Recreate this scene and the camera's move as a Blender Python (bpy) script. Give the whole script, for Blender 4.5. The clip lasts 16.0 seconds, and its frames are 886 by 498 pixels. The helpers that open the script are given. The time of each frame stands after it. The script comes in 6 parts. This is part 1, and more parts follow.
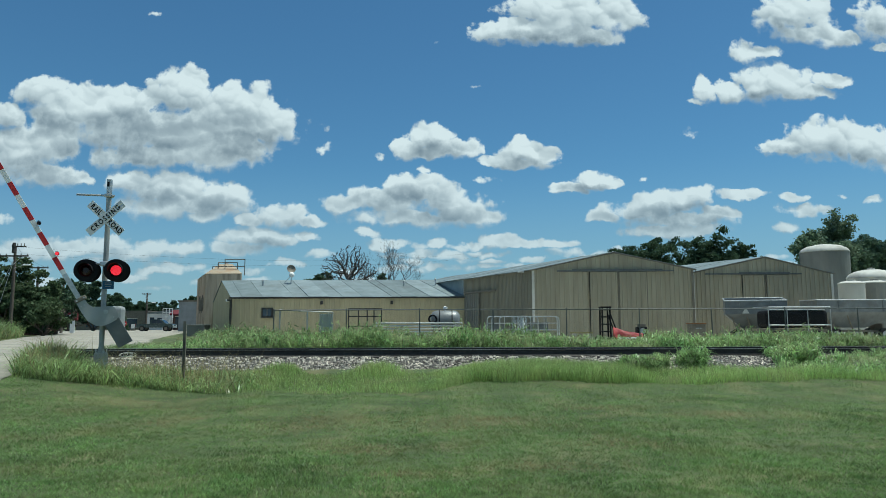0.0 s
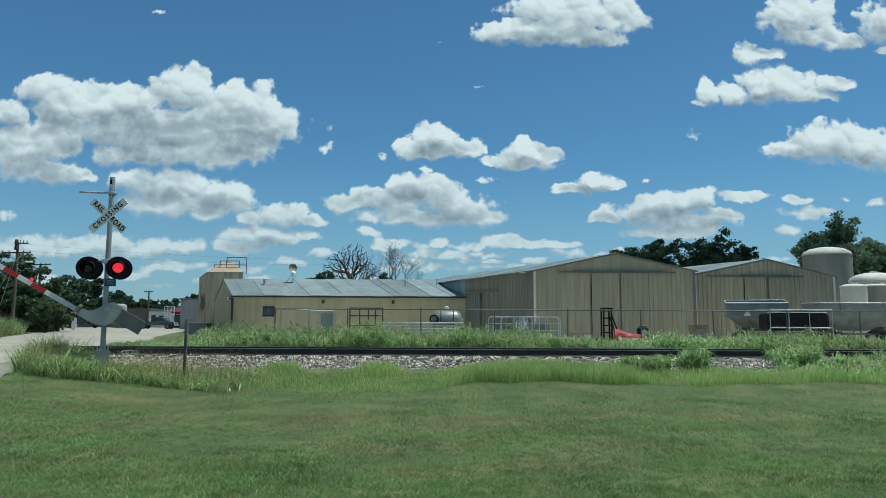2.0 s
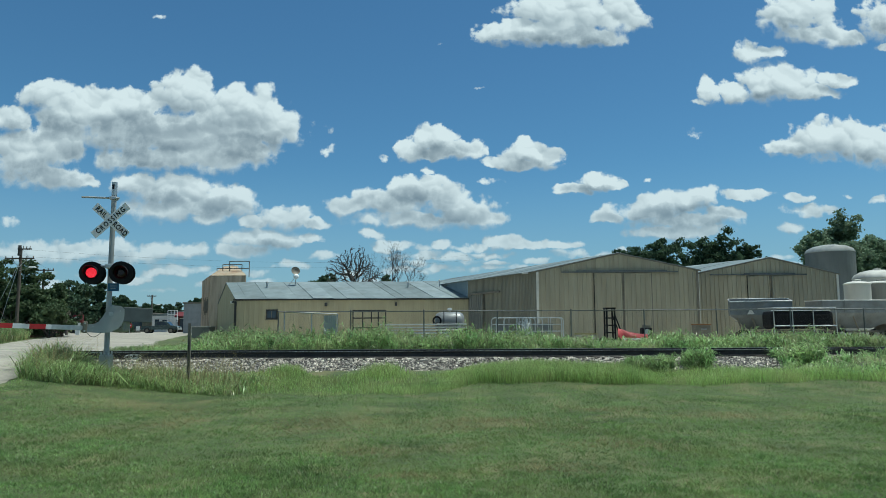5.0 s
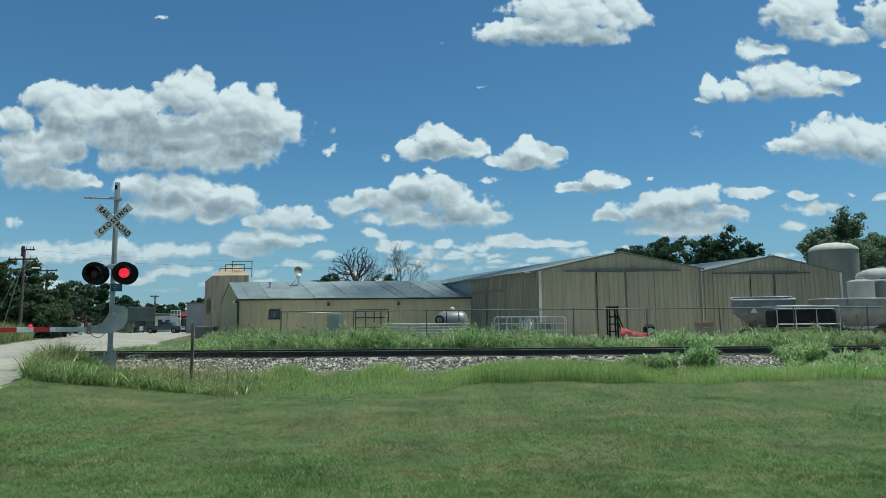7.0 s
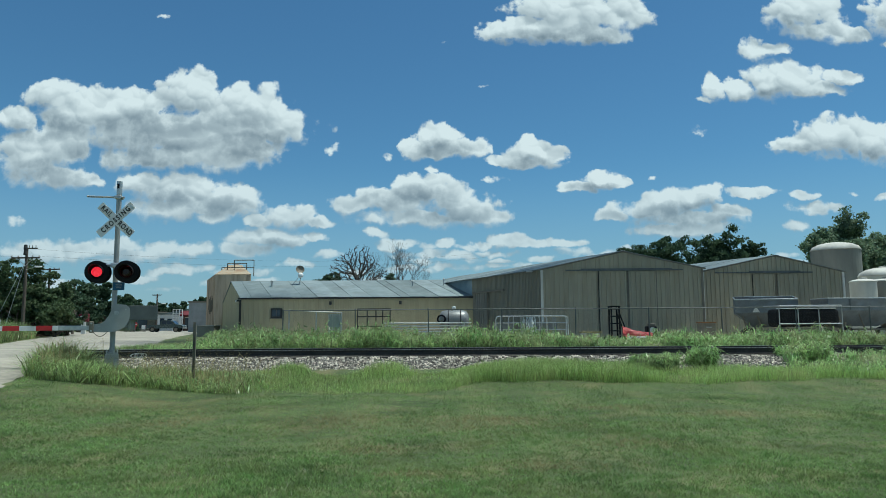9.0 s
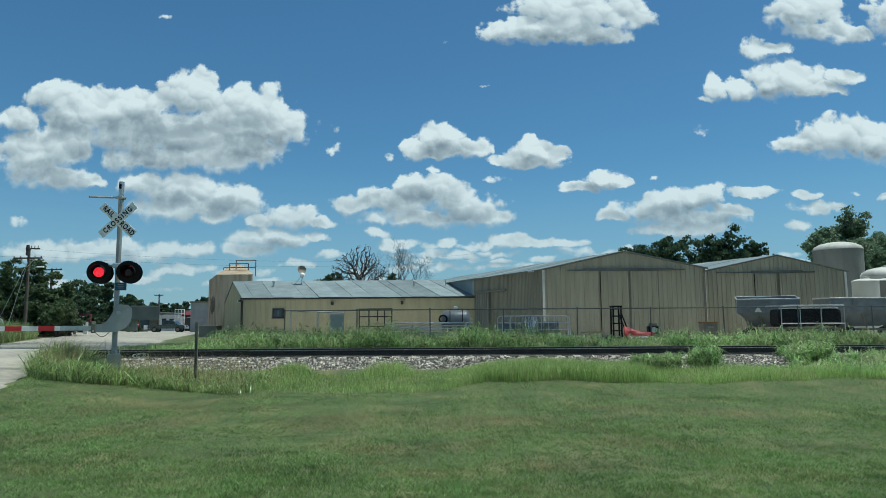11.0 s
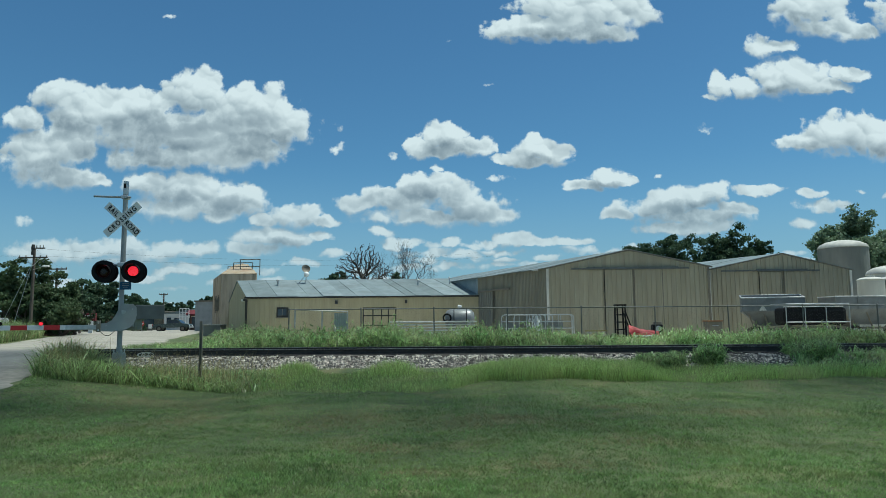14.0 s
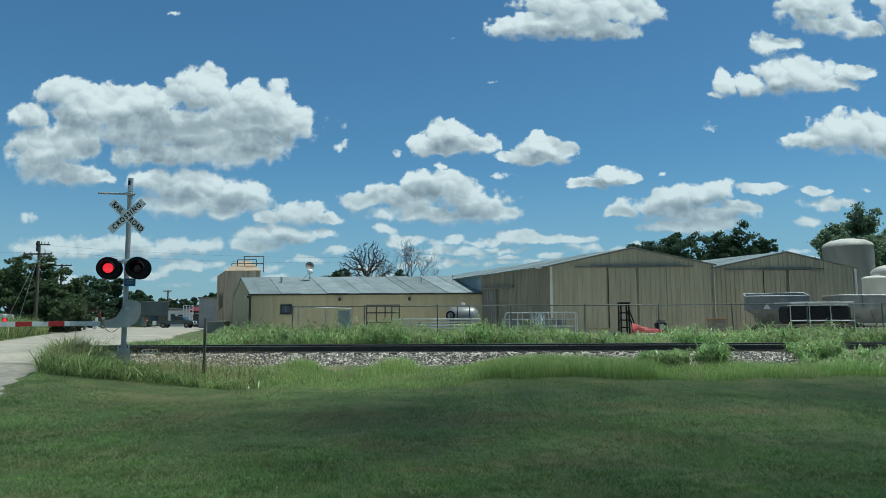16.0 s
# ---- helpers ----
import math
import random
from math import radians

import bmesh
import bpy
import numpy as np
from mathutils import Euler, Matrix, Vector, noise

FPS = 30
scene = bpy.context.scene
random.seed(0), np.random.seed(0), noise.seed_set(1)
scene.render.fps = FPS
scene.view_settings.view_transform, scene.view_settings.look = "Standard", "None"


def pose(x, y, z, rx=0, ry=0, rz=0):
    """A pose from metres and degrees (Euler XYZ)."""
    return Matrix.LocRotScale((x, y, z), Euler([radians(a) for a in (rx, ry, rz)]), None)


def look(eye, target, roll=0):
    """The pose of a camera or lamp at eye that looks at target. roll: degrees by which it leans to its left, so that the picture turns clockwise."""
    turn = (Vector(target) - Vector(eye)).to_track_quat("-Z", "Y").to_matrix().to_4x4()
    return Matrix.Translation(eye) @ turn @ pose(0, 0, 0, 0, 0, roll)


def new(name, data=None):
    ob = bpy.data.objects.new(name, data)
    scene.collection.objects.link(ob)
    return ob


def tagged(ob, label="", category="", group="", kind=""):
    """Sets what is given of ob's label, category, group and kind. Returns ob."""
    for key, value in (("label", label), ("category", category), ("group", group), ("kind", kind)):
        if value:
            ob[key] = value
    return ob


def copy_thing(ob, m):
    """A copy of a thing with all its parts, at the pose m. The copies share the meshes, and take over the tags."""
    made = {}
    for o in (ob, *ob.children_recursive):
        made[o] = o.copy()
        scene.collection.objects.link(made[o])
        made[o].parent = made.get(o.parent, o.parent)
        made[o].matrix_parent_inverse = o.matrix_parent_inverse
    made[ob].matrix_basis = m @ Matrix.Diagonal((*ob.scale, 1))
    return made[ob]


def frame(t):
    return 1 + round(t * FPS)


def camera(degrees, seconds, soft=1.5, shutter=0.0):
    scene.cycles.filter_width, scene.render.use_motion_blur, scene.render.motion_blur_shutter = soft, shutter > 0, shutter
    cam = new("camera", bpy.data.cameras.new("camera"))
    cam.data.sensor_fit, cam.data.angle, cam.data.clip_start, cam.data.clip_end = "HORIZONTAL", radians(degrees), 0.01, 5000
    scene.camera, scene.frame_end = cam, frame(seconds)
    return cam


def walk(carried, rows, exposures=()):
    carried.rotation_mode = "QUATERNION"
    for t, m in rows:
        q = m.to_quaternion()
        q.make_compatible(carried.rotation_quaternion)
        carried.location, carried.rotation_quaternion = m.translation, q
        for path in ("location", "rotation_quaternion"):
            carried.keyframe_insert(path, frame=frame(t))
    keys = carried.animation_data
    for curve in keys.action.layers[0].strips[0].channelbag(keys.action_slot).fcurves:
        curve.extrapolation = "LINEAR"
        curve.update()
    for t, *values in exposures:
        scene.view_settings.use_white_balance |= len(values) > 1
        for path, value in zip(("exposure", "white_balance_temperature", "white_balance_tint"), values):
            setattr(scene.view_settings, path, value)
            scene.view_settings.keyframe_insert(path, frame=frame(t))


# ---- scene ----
cam = camera(66.31, 16.0, soft=0.65)
walk(cam, [
    (0, pose(0, 0, 1.5, 96.284, 0.171, -0.199)),
    (0.5, pose(0, 0, 1.5, 96.249, -0.033, -0.192)),
    (1, pose(0, 0, 1.5, 96.247, -0.135, -0.162)),
    (1.5, pose(0, 0, 1.5, 96.255, -0.216, -0.147)),
    (2, pose(0, 0, 1.5, 96.277, -0.270, -0.096)),
    (2.5, pose(0, 0, 1.5, 96.296, -0.244, -0.075)),
    (3, pose(0, 0, 1.5, 96.330, -0.129, -0.033)),
    (3.5, pose(0, 0, 1.5, 96.372, -0.000, 0.000)),
    (4, pose(0, 0, 1.5, 96.413, 0.130, 0.032)),
    (6.5, pose(0, 0, 1.5, 96.365, 0.443, 0.325)),
    (7, pose(0, 0, 1.5, 96.349, 0.447, 0.386)),
    (7.5, pose(0, 0, 1.5, 96.338, 0.431, 0.426)),
    (8, pose(0, 0, 1.5, 96.316, 0.412, 0.472)),
    (8.5, pose(0, 0, 1.5, 96.294, 0.380, 0.493)),
    (9, pose(0, 0, 1.5, 96.278, 0.367, 0.533)),
    (11.5, pose(0, 0, 1.5, 96.280, 0.465, 0.754)),
    (12, pose(0, 0, 1.5, 96.316, 0.589, 0.828)),
    (12.5, pose(0, 0, 1.5, 96.327, 0.666, 0.884)),
    (13, pose(0, 0, 1.5, 96.327, 0.656, 0.931)),
    (13.5, pose(0, 0, 1.5, 96.275, 0.577, 0.958)),
    (14, pose(0, 0, 1.5, 96.184, 0.449, 1.009)),
    (14.5, pose(0, 0, 1.5, 96.119, 0.390, 1.075)),
    (15, pose(0, 0, 1.5, 96.055, 0.342, 1.164)),
    (15.5, pose(0, 0, 1.5, 96.008, 0.313, 1.244)),
    (16, pose(0, 0, 1.5, 95.973, 0.273, 1.293)),
], exposures=[(0, -0.06, 5980, -3), (16, -0.06, 5980, -3)])

# ---- world: blue summer sky with scattered cumulus, high noon sun ----
SUN_EL, SUN_AZ = radians(73), radians(76)   # azimuth from +y towards +x
world = bpy.data.worlds.new("summer_sky")
scene.world = world
world.use_nodes = True
WN, WL = world.node_tree.nodes, world.node_tree.links
WN.clear()


def wmath(op, a, b=None, c=None, clamp=False):
    n = WN.new("ShaderNodeMath")
    n.operation, n.use_clamp = op, clamp
    for i, v in enumerate((a, b, c)):
        if v is None:
            continue
        if isinstance(v, (int, float)):
            n.inputs[i].default_value = v
        else:
            WL.new(v, n.inputs[i])
    return n.outputs[0]


def wvec(op, a, b=None, c=None):
    n = WN.new("ShaderNodeVectorMath")
    n.operation = op
    for i, v in enumerate((a, b, c)):
        if v is None:
            continue
        if isinstance(v, tuple):
            n.inputs[i].default_value = v
        else:
            WL.new(v, n.inputs[i])
    return n.outputs["Value"] if op == "DOT_PRODUCT" else n.outputs["Vector"]


def wnoise(vec, scale, detail=6.0, rough=0.55, distortion=0.0, dims="2D"):
    n = WN.new("ShaderNodeTexNoise")
    n.noise_dimensions = dims
    n.inputs["Scale"].default_value = scale
    n.inputs["Detail"].default_value = detail
    n.inputs["Roughness"].default_value = rough
    n.inputs["Distortion"].default_value = distortion
    WL.new(vec, n.inputs["Vector"])
    return n.outputs


sky = WN.new("ShaderNodeTexSky")
sky.sky_type, sky.sun_disc = "NISHITA", False
sky.sun_elevation, sky.sun_rotation = SUN_EL, SUN_AZ
sky.air_density, sky.dust_density, sky.ozone_density = 1.0, 0.2, 1.6

coord = WN.new("ShaderNodeTexCoord").outputs["Generated"]
sep = WN.new("ShaderNodeSeparateXYZ")
WL.new(coord, sep.inputs[0])
ahead = wmath("MAXIMUM", sep.outputs["Y"], 0.05)
com = WN.new("ShaderNodeCombineXYZ")
WL.new(wmath("DIVIDE", sep.outputs["X"], ahead), com.inputs[0])
WL.new(wmath("DIVIDE", sep.outputs["Z"], ahead), com.inputs[1])
flat = com.outputs[0]                       # the sky's plane one metre ahead
wob = wnoise(flat, 17.0, 6.0, 0.58)["Color"]
wob = wvec("MULTIPLY_ADD", wob, (0.034, 0.026, 0.0), (-0.017, -0.013, 0.0))
warped = wvec("ADD", flat, wob)
sunward = wvec("ADD", warped, (0.005, 0.015, 0.0))
far_sky = wmath("MULTIPLY", wmath("SUBTRACT", wnoise(coord, 5.0, 4.0, dims="3D")["Fac"], 0.56), 6.0)
FIELD, SHADE = [], []


def lump(u, v, ru, rv, bank=FIELD, thin=0.0):
    """One billow of a cloud, in tangents of its bearing and height."""
    bank.append((u, v, ru, rv, thin))


# left heap
lump(-0.395, 0.352, 0.053, 0.043)
lump(-0.597, 0.349, 0.047, 0.028)
lump(-0.510, 0.324, 0.133, 0.039)
lump(-0.304, 0.318, 0.070, 0.048)
lump(-0.260, 0.295, 0.041, 0.030)
lump(-0.414, 0.295, 0.192, 0.044)
lump(-0.327, 0.265, 0.090, 0.037)
lump(-0.421, 0.254, 0.119, 0.024)
lump(-0.588, 0.276, 0.064, 0.045)
lump(-0.634, 0.258, 0.055, 0.051)
lump(-0.589, 0.225, 0.064, 0.024)
lump(-0.536, 0.217, 0.017, 0.012)
lump(-0.655, 0.315, 0.039, 0.021)
# lower left heap
lump(-0.410, 0.201, 0.078, 0.031)
lump(-0.461, 0.210, 0.039, 0.024)
lump(-0.333, 0.179, 0.061, 0.031)
lump(-0.383, 0.175, 0.103, 0.022)
lump(-0.357, 0.160, 0.037, 0.010)
# small heap beside it
lump(-0.239, 0.159, 0.042, 0.020)
lump(-0.281, 0.152, 0.027, 0.012)
lump(-0.189, 0.151, 0.022, 0.009)
# low heaps
lump(-0.272, 0.129, 0.059, 0.019)
lump(-0.297, 0.113, 0.052, 0.013)
lump(-0.238, 0.121, 0.035, 0.012)
lump(-0.195, 0.129, 0.020, 0.008)
lump(-0.414, 0.113, 0.060, 0.014)
lump(-0.490, 0.117, 0.052, 0.014)
lump(-0.447, 0.104, 0.077, 0.012)
lump(-0.616, 0.113, 0.062, 0.020)
lump(-0.565, 0.104, 0.052, 0.014)
lump(-0.652, 0.159, 0.019, 0.012, thin=0.30)
# middle heap
lump(-0.036, 0.198, 0.052, 0.027)
lump(-0.071, 0.179, 0.074, 0.024)
lump(-0.139, 0.177, 0.044, 0.015)
lump(0.032, 0.167, 0.052, 0.028)
lump(0.056, 0.157, 0.039, 0.017)
lump(-0.050, 0.158, 0.094, 0.015)
lump(0.001, 0.187, 0.036, 0.026)
lump(-0.108, 0.134, 0.024, 0.008, thin=0.15)
lump(-0.091, 0.117, 0.018, 0.012)
# upper middle heap
lump(-0.020, 0.280, 0.036, 0.023)
lump(-0.046, 0.264, 0.031, 0.017)
lump(0.024, 0.263, 0.039, 0.016)
lump(-0.003, 0.259, 0.053, 0.012)
# round heap
lump(0.124, 0.257, 0.041, 0.022)
lump(0.152, 0.249, 0.034, 0.016)
lump(0.099, 0.244, 0.043, 0.012)
lump(0.124, 0.238, 0.056, 0.009)
# little heap
lump(0.230, 0.215, 0.031, 0.016)
lump(0.196, 0.201, 0.035, 0.010)
lump(0.251, 0.205, 0.022, 0.009)
# wide low heap
lump(0.343, 0.179, 0.061, 0.021)
lump(0.386, 0.189, 0.027, 0.018)
lump(0.309, 0.167, 0.069, 0.016)
lump(0.418, 0.163, 0.035, 0.011)
lump(0.453, 0.191, 0.039, 0.009)
lump(0.359, 0.154, 0.094, 0.013)
lump(0.249, 0.158, 0.031, 0.010)
lump(0.350, 0.138, 0.077, 0.014)
# top heap
lump(0.188, 0.477, 0.089, 0.038)
lump(0.258, 0.472, 0.058, 0.031)
lump(0.153, 0.449, 0.080, 0.026)
lump(0.101, 0.444, 0.050, 0.020)
lump(0.222, 0.440, 0.063, 0.020)
# top corner heap
lump(0.546, 0.472, 0.067, 0.042, thin=0.13)
lump(0.490, 0.413, 0.045, 0.013, thin=0.13)
lump(0.465, 0.418, 0.023, 0.023, thin=0.13)
lump(0.613, 0.433, 0.041, 0.020, thin=0.13)
lump(0.570, 0.445, 0.063, 0.024, thin=0.13)
lump(0.669, 0.463, 0.037, 0.042, thin=0.13)
lump(0.673, 0.422, 0.019, 0.011, thin=0.13)
# flag heap
lump(0.505, 0.364, 0.062, 0.032)
lump(0.444, 0.350, 0.028, 0.020)
lump(0.556, 0.350, 0.053, 0.014)
lump(0.600, 0.368, 0.040, 0.012)
lump(0.401, 0.355, 0.020, 0.024)
lump(0.392, 0.336, 0.018, 0.007, thin=0.20)
# far right heap
lump(0.594, 0.271, 0.079, 0.034)
lump(0.653, 0.262, 0.053, 0.037)
lump(0.542, 0.262, 0.061, 0.017)
lump(0.515, 0.264, 0.036, 0.009)
# puffs
lump(0.379, 0.284, 0.024, 0.011, thin=0.38)
lump(0.553, 0.165, 0.052, 0.014, thin=0.18)
lump(0.529, 0.188, 0.024, 0.009, thin=0.18)
lump(0.520, 0.142, 0.022, 0.012, thin=0.18)
lump(0.649, 0.179, 0.022, 0.009, thin=0.18)
lump(-0.170, 0.265, 0.020, 0.013, thin=0.48)
lump(-0.096, 0.253, 0.014, 0.011, thin=0.38)
lump(-0.025, 0.234, 0.016, 0.009, thin=0.33)
lump(0.073, 0.215, 0.031, 0.009, thin=0.48)
lump(0.300, 0.217, 0.012, 0.006, thin=0.53)
lump(-0.437, 0.476, 0.023, 0.009, thin=0.62)
lump(0.057, 0.359, 0.016, 0.007, thin=0.62)
lump(-0.008, 0.433, 0.016, 0.007, thin=0.62)
lump(0.601, 0.187, 0.014, 0.005, thin=0.48)
# low bank: heaps that shrink and crowd towards the horizon
lump(0.125, 0.120, 0.068, 0.008)
lump(0.085, 0.124, 0.030, 0.010)
lump(0.170, 0.118, 0.036, 0.006)
lump(-0.115, 0.136, 0.016, 0.007)
lump(-0.095, 0.116, 0.011, 0.009)
lump(0.142, 0.094, 0.024, 0.006)
lump(0.250, 0.102, 0.025, 0.009)
lump(-0.379, 0.113, 0.043, 0.014)
lump(-0.535, 0.110, 0.075, 0.013)
lump(-0.612, 0.106, 0.050, 0.016)
heap = random.Random(12)
for low_v, tall, wide, count in ((0.118, 0.010, 0.026, 7), (0.102, 0.008, 0.026, 8), (0.086, 0.007, 0.024, 9)):
    for k in range(count):
        lump(-0.075 + 0.19 * (k + heap.uniform(0.1, 0.9)) / count, low_v + heap.uniform(-0.005, 0.005), wide * heap.uniform(0.6, 1.2), tall * heap.uniform(0.7, 1.2), thin=heap.uniform(0.05, 0.25))
for low_v, tall, wide, count in ((0.100, 0.008, 0.042, 11), (0.079, 0.007, 0.048, 12), (0.058, 0.006, 0.050, 13)):
    for k in range(count):
        lump(-0.66 + 1.36 * (k + heap.uniform(0.1, 0.9)) / count, low_v + heap.uniform(-0.006, 0.006), wide * heap.uniform(0.5, 1.3), tall * heap.uniform(0.7, 1.3), thin=heap.uniform(0.15, 0.4))
for k in range(9):
    lump(-0.62 + 0.40 * (k + heap.uniform(0.1, 0.9)) / 9, heap.uniform(0.062, 0.098), heap.uniform(0.03, 0.055), heap.uniform(0.006, 0.010), thin=heap.uniform(0.0, 0.2))
# shade
lump(-0.423, 0.307, 0.128, 0.023, SHADE)
lump(-0.293, 0.269, 0.081, 0.023, SHADE)
lump(-0.472, 0.260, 0.094, 0.026, SHADE)
lump(-0.603, 0.300, 0.077, 0.021, SHADE)
lump(-0.598, 0.232, 0.076, 0.019, SHADE)
lump(-0.443, 0.189, 0.068, 0.017, SHADE)
lump(-0.337, 0.175, 0.059, 0.014, SHADE)
lump(-0.054, 0.184, 0.080, 0.019, SHADE)
lump(0.005, 0.162, 0.080, 0.014, SHADE)
lump(0.005, 0.260, 0.051, 0.012, SHADE)
lump(0.124, 0.237, 0.051, 0.011, SHADE)
lump(0.334, 0.157, 0.097, 0.015, SHADE)
lump(0.174, 0.430, 0.087, 0.018, SHADE)
lump(0.575, 0.246, 0.098, 0.017, SHADE)
lump(0.661, 0.436, 0.039, 0.027, SHADE)
lump(0.504, 0.339, 0.056, 0.012, SHADE)
lump(0.591, 0.357, 0.034, 0.009, SHADE)
lump(-0.272, 0.115, 0.050, 0.010, SHADE)
lump(0.217, 0.200, 0.034, 0.009, SHADE)
lump(-0.235, 0.148, 0.046, 0.009, SHADE)
lump(0.553, 0.155, 0.046, 0.009, SHADE)
lump(0.544, 0.449, 0.052, 0.015, SHADE)


def gather(bank, where, lift=0.0):
    """How deep a place lies within the fullest billow: 1 at its middle, 0 at its rim, negative outside."""
    least = None
    for u, v, ru, rv, thin in bank:
        near = wvec("MULTIPLY_ADD", where, (1 / ru, 1 / rv, 0.0), (-u / ru, -v / rv, 0.0))
        far = wvec("DOT_PRODUCT", near, near)
        if thin:
            far = wmath("ADD", far, thin * 1.75)
        least = far if least is None else wmath("MINIMUM", least, far)
    return wmath("MAXIMUM", wmath("SUBTRACT", 1.0 + lift, least), -2.0)


def wrange(value, lo, hi, a=0.0, b=1.0):
    r = WN.new("ShaderNodeMapRange")
    r.interpolation_type = "SMOOTHSTEP"
    for key, v in (("From Min", lo), ("From Max", hi), ("To Min", a), ("To Max", b)):
        if isinstance(v, (int, float)):
            r.inputs[key].default_value = v
        else:
            WL.new(v, r.inputs[key])
    WL.new(value, r.inputs["Value"])
    return r.outputs[0]


def cauliflower(scale, smooth):
    """Round heads of one size: how near to a head's middle, and how far up its sunny side."""
    c = WN.new("ShaderNodeTexVoronoi")
    c.voronoi_dimensions, c.feature = "2D", "SMOOTH_F1"
    c.inputs["Scale"].default_value, c.inputs["Smoothness"].default_value = scale, smooth
    WL.new(warped, c.inputs["Vector"])
    away = wvec("SUBTRACT", warped, c.outputs["Position"])
    return wmath("MULTIPLY_ADD", c.outputs["Distance"], -1.0, 0.42), wvec("DOT_PRODUCT", away, (0.30 * scale, 0.95 * scale, 0.0))


front = wmath("GREATER_THAN", sep.outputs["Y"], 0.35)
body = gather(FIELD, warped)
crest = wmath("SUBTRACT", body, gather(FIELD, sunward))     # positive on sides that face the sun
body = wmath("ADD", wmath("MULTIPLY", body, front), wmath("MULTIPLY", far_sky, wmath("SUBTRACT", 1.0, front)))
big_head, big_lit = cauliflower(24.0, 0.55)
small_head, small_lit = cauliflower(58.0, 0.6)
fray = wnoise(flat, 36.0, 8.0, 0.56)["Fac"]
ragged = wmath("ADD", wmath("MULTIPLY_ADD", fray, 2.0, -0.96), wmath("ADD", wmath("MULTIPLY", big_head, 0.55), wmath("MULTIPLY", small_head, 0.45)))
mask = wmath("ADD", body, ragged)
frayed_foot = wrange(crest, -0.55, 0.15, 0.90, 0.30)        # crisp tops, torn undersides
low = wrange(sep.outputs["Z"], 0.0, 0.24, 0.64, 0.0)       # haze towards the horizon
cover = wrange(mask, -0.16, wmath("ADD", frayed_foot, wmath("MULTIPLY", low, 1.1)))
cover = wmath("MULTIPLY", cover, wmath("MULTIPLY_ADD", low, -0.30, 1.0))
thick = wrange(mask, 0.05, 1.25)
soft_var = wnoise(warped, 10.0, 5.0, 0.5)["Fac"]
under = wrange(wmath("ADD", gather(SHADE, warped), wmath("MULTIPLY_ADD", soft_var, 2.0, -1.0)), -1.10, 0.95, 0.0, 0.58)
relief = wmath("ADD", wmath("MULTIPLY", big_lit, 0.40), wmath("MULTIPLY", small_lit, 0.24))
relief = wmath("ADD", relief, wmath("MULTIPLY", wmath("ADD", big_head, wmath("MULTIPLY", small_head, 0.8)), 0.15))
lit = wmath("MULTIPLY_ADD", wmath("MINIMUM", wmath("MAXIMUM", crest, -0.75), 0.5), 0.50, 0.70)
lit = wmath("ADD", lit, wmath("MULTIPLY", relief, wmath("MULTIPLY_ADD", under, -1.05, 1.0)))
lit = wmath("SUBTRACT", lit, wmath("MULTIPLY", under, thick), clamp=True)
tone = WN.new("ShaderNodeValToRGB")
tone.color_ramp.elements[0].position, tone.color_ramp.elements[0].color = 0.0, (0.245, 0.310, 0.375, 1)
tone.color_ramp.elements[1].position, tone.color_ramp.elements[1].color = 1.0, (0.91, 0.965, 0.99, 1)
mid_stop = tone.color_ramp.elements.new(0.55)
mid_stop.color = (0.565, 0.635, 0.685, 1)
WL.new(lit, tone.inputs[0])
clear = WN.new("ShaderNodeBackground")
clear.inputs["Strength"].default_value = 0.085
window_tint = wvec("MULTIPLY", sky.outputs[0], (0.62, 0.92, 1.06))
hazed = WN.new("ShaderNodeMix")
hazed.data_type = "RGBA"
WL.new(low, hazed.inputs[0])
WL.new(window_tint, hazed.inputs[6])
hazed.inputs[7].default_value = (3.2, 4.7, 6.2, 1)
WL.new(hazed.outputs[2], clear.inputs["Color"])
cloudy = WN.new("ShaderNodeBackground")
cloudy.inputs["Strength"].default_value = 0.84
far_tone = WN.new("ShaderNodeMix")
far_tone.data_type = "RGBA"
WL.new(wmath("MULTIPLY", low, 0.60), far_tone.inputs[0])
WL.new(tone.outputs[0], far_tone.inputs[6])
far_tone.inputs[7].default_value = (0.42, 0.52, 0.575, 1)
WL.new(far_tone.outputs[2], cloudy.inputs["Color"])
both = WN.new("ShaderNodeMixShader")
WL.new(cover, both.inputs[0])
WL.new(clear.outputs[0], both.inputs[1])
WL.new(cloudy.outputs[0], both.inputs[2])
WL.new(both.outputs[0], WN.new("ShaderNodeOutputWorld").inputs[0])

sun_data = bpy.data.lights.new("sun", "SUN")
sun_data.energy, sun_data.angle, sun_data.color = 5.0, radians(0.55), (1.0, 0.95, 0.87)
sun_way = Vector((math.sin(SUN_AZ) * math.cos(SUN_EL), math.cos(SUN_AZ) * math.cos(SUN_EL), math.sin(SUN_EL)))
sun_lamp = new("sun", sun_data)
sun_lamp.matrix_basis = look(sun_way * 60, (0, 0, 0))


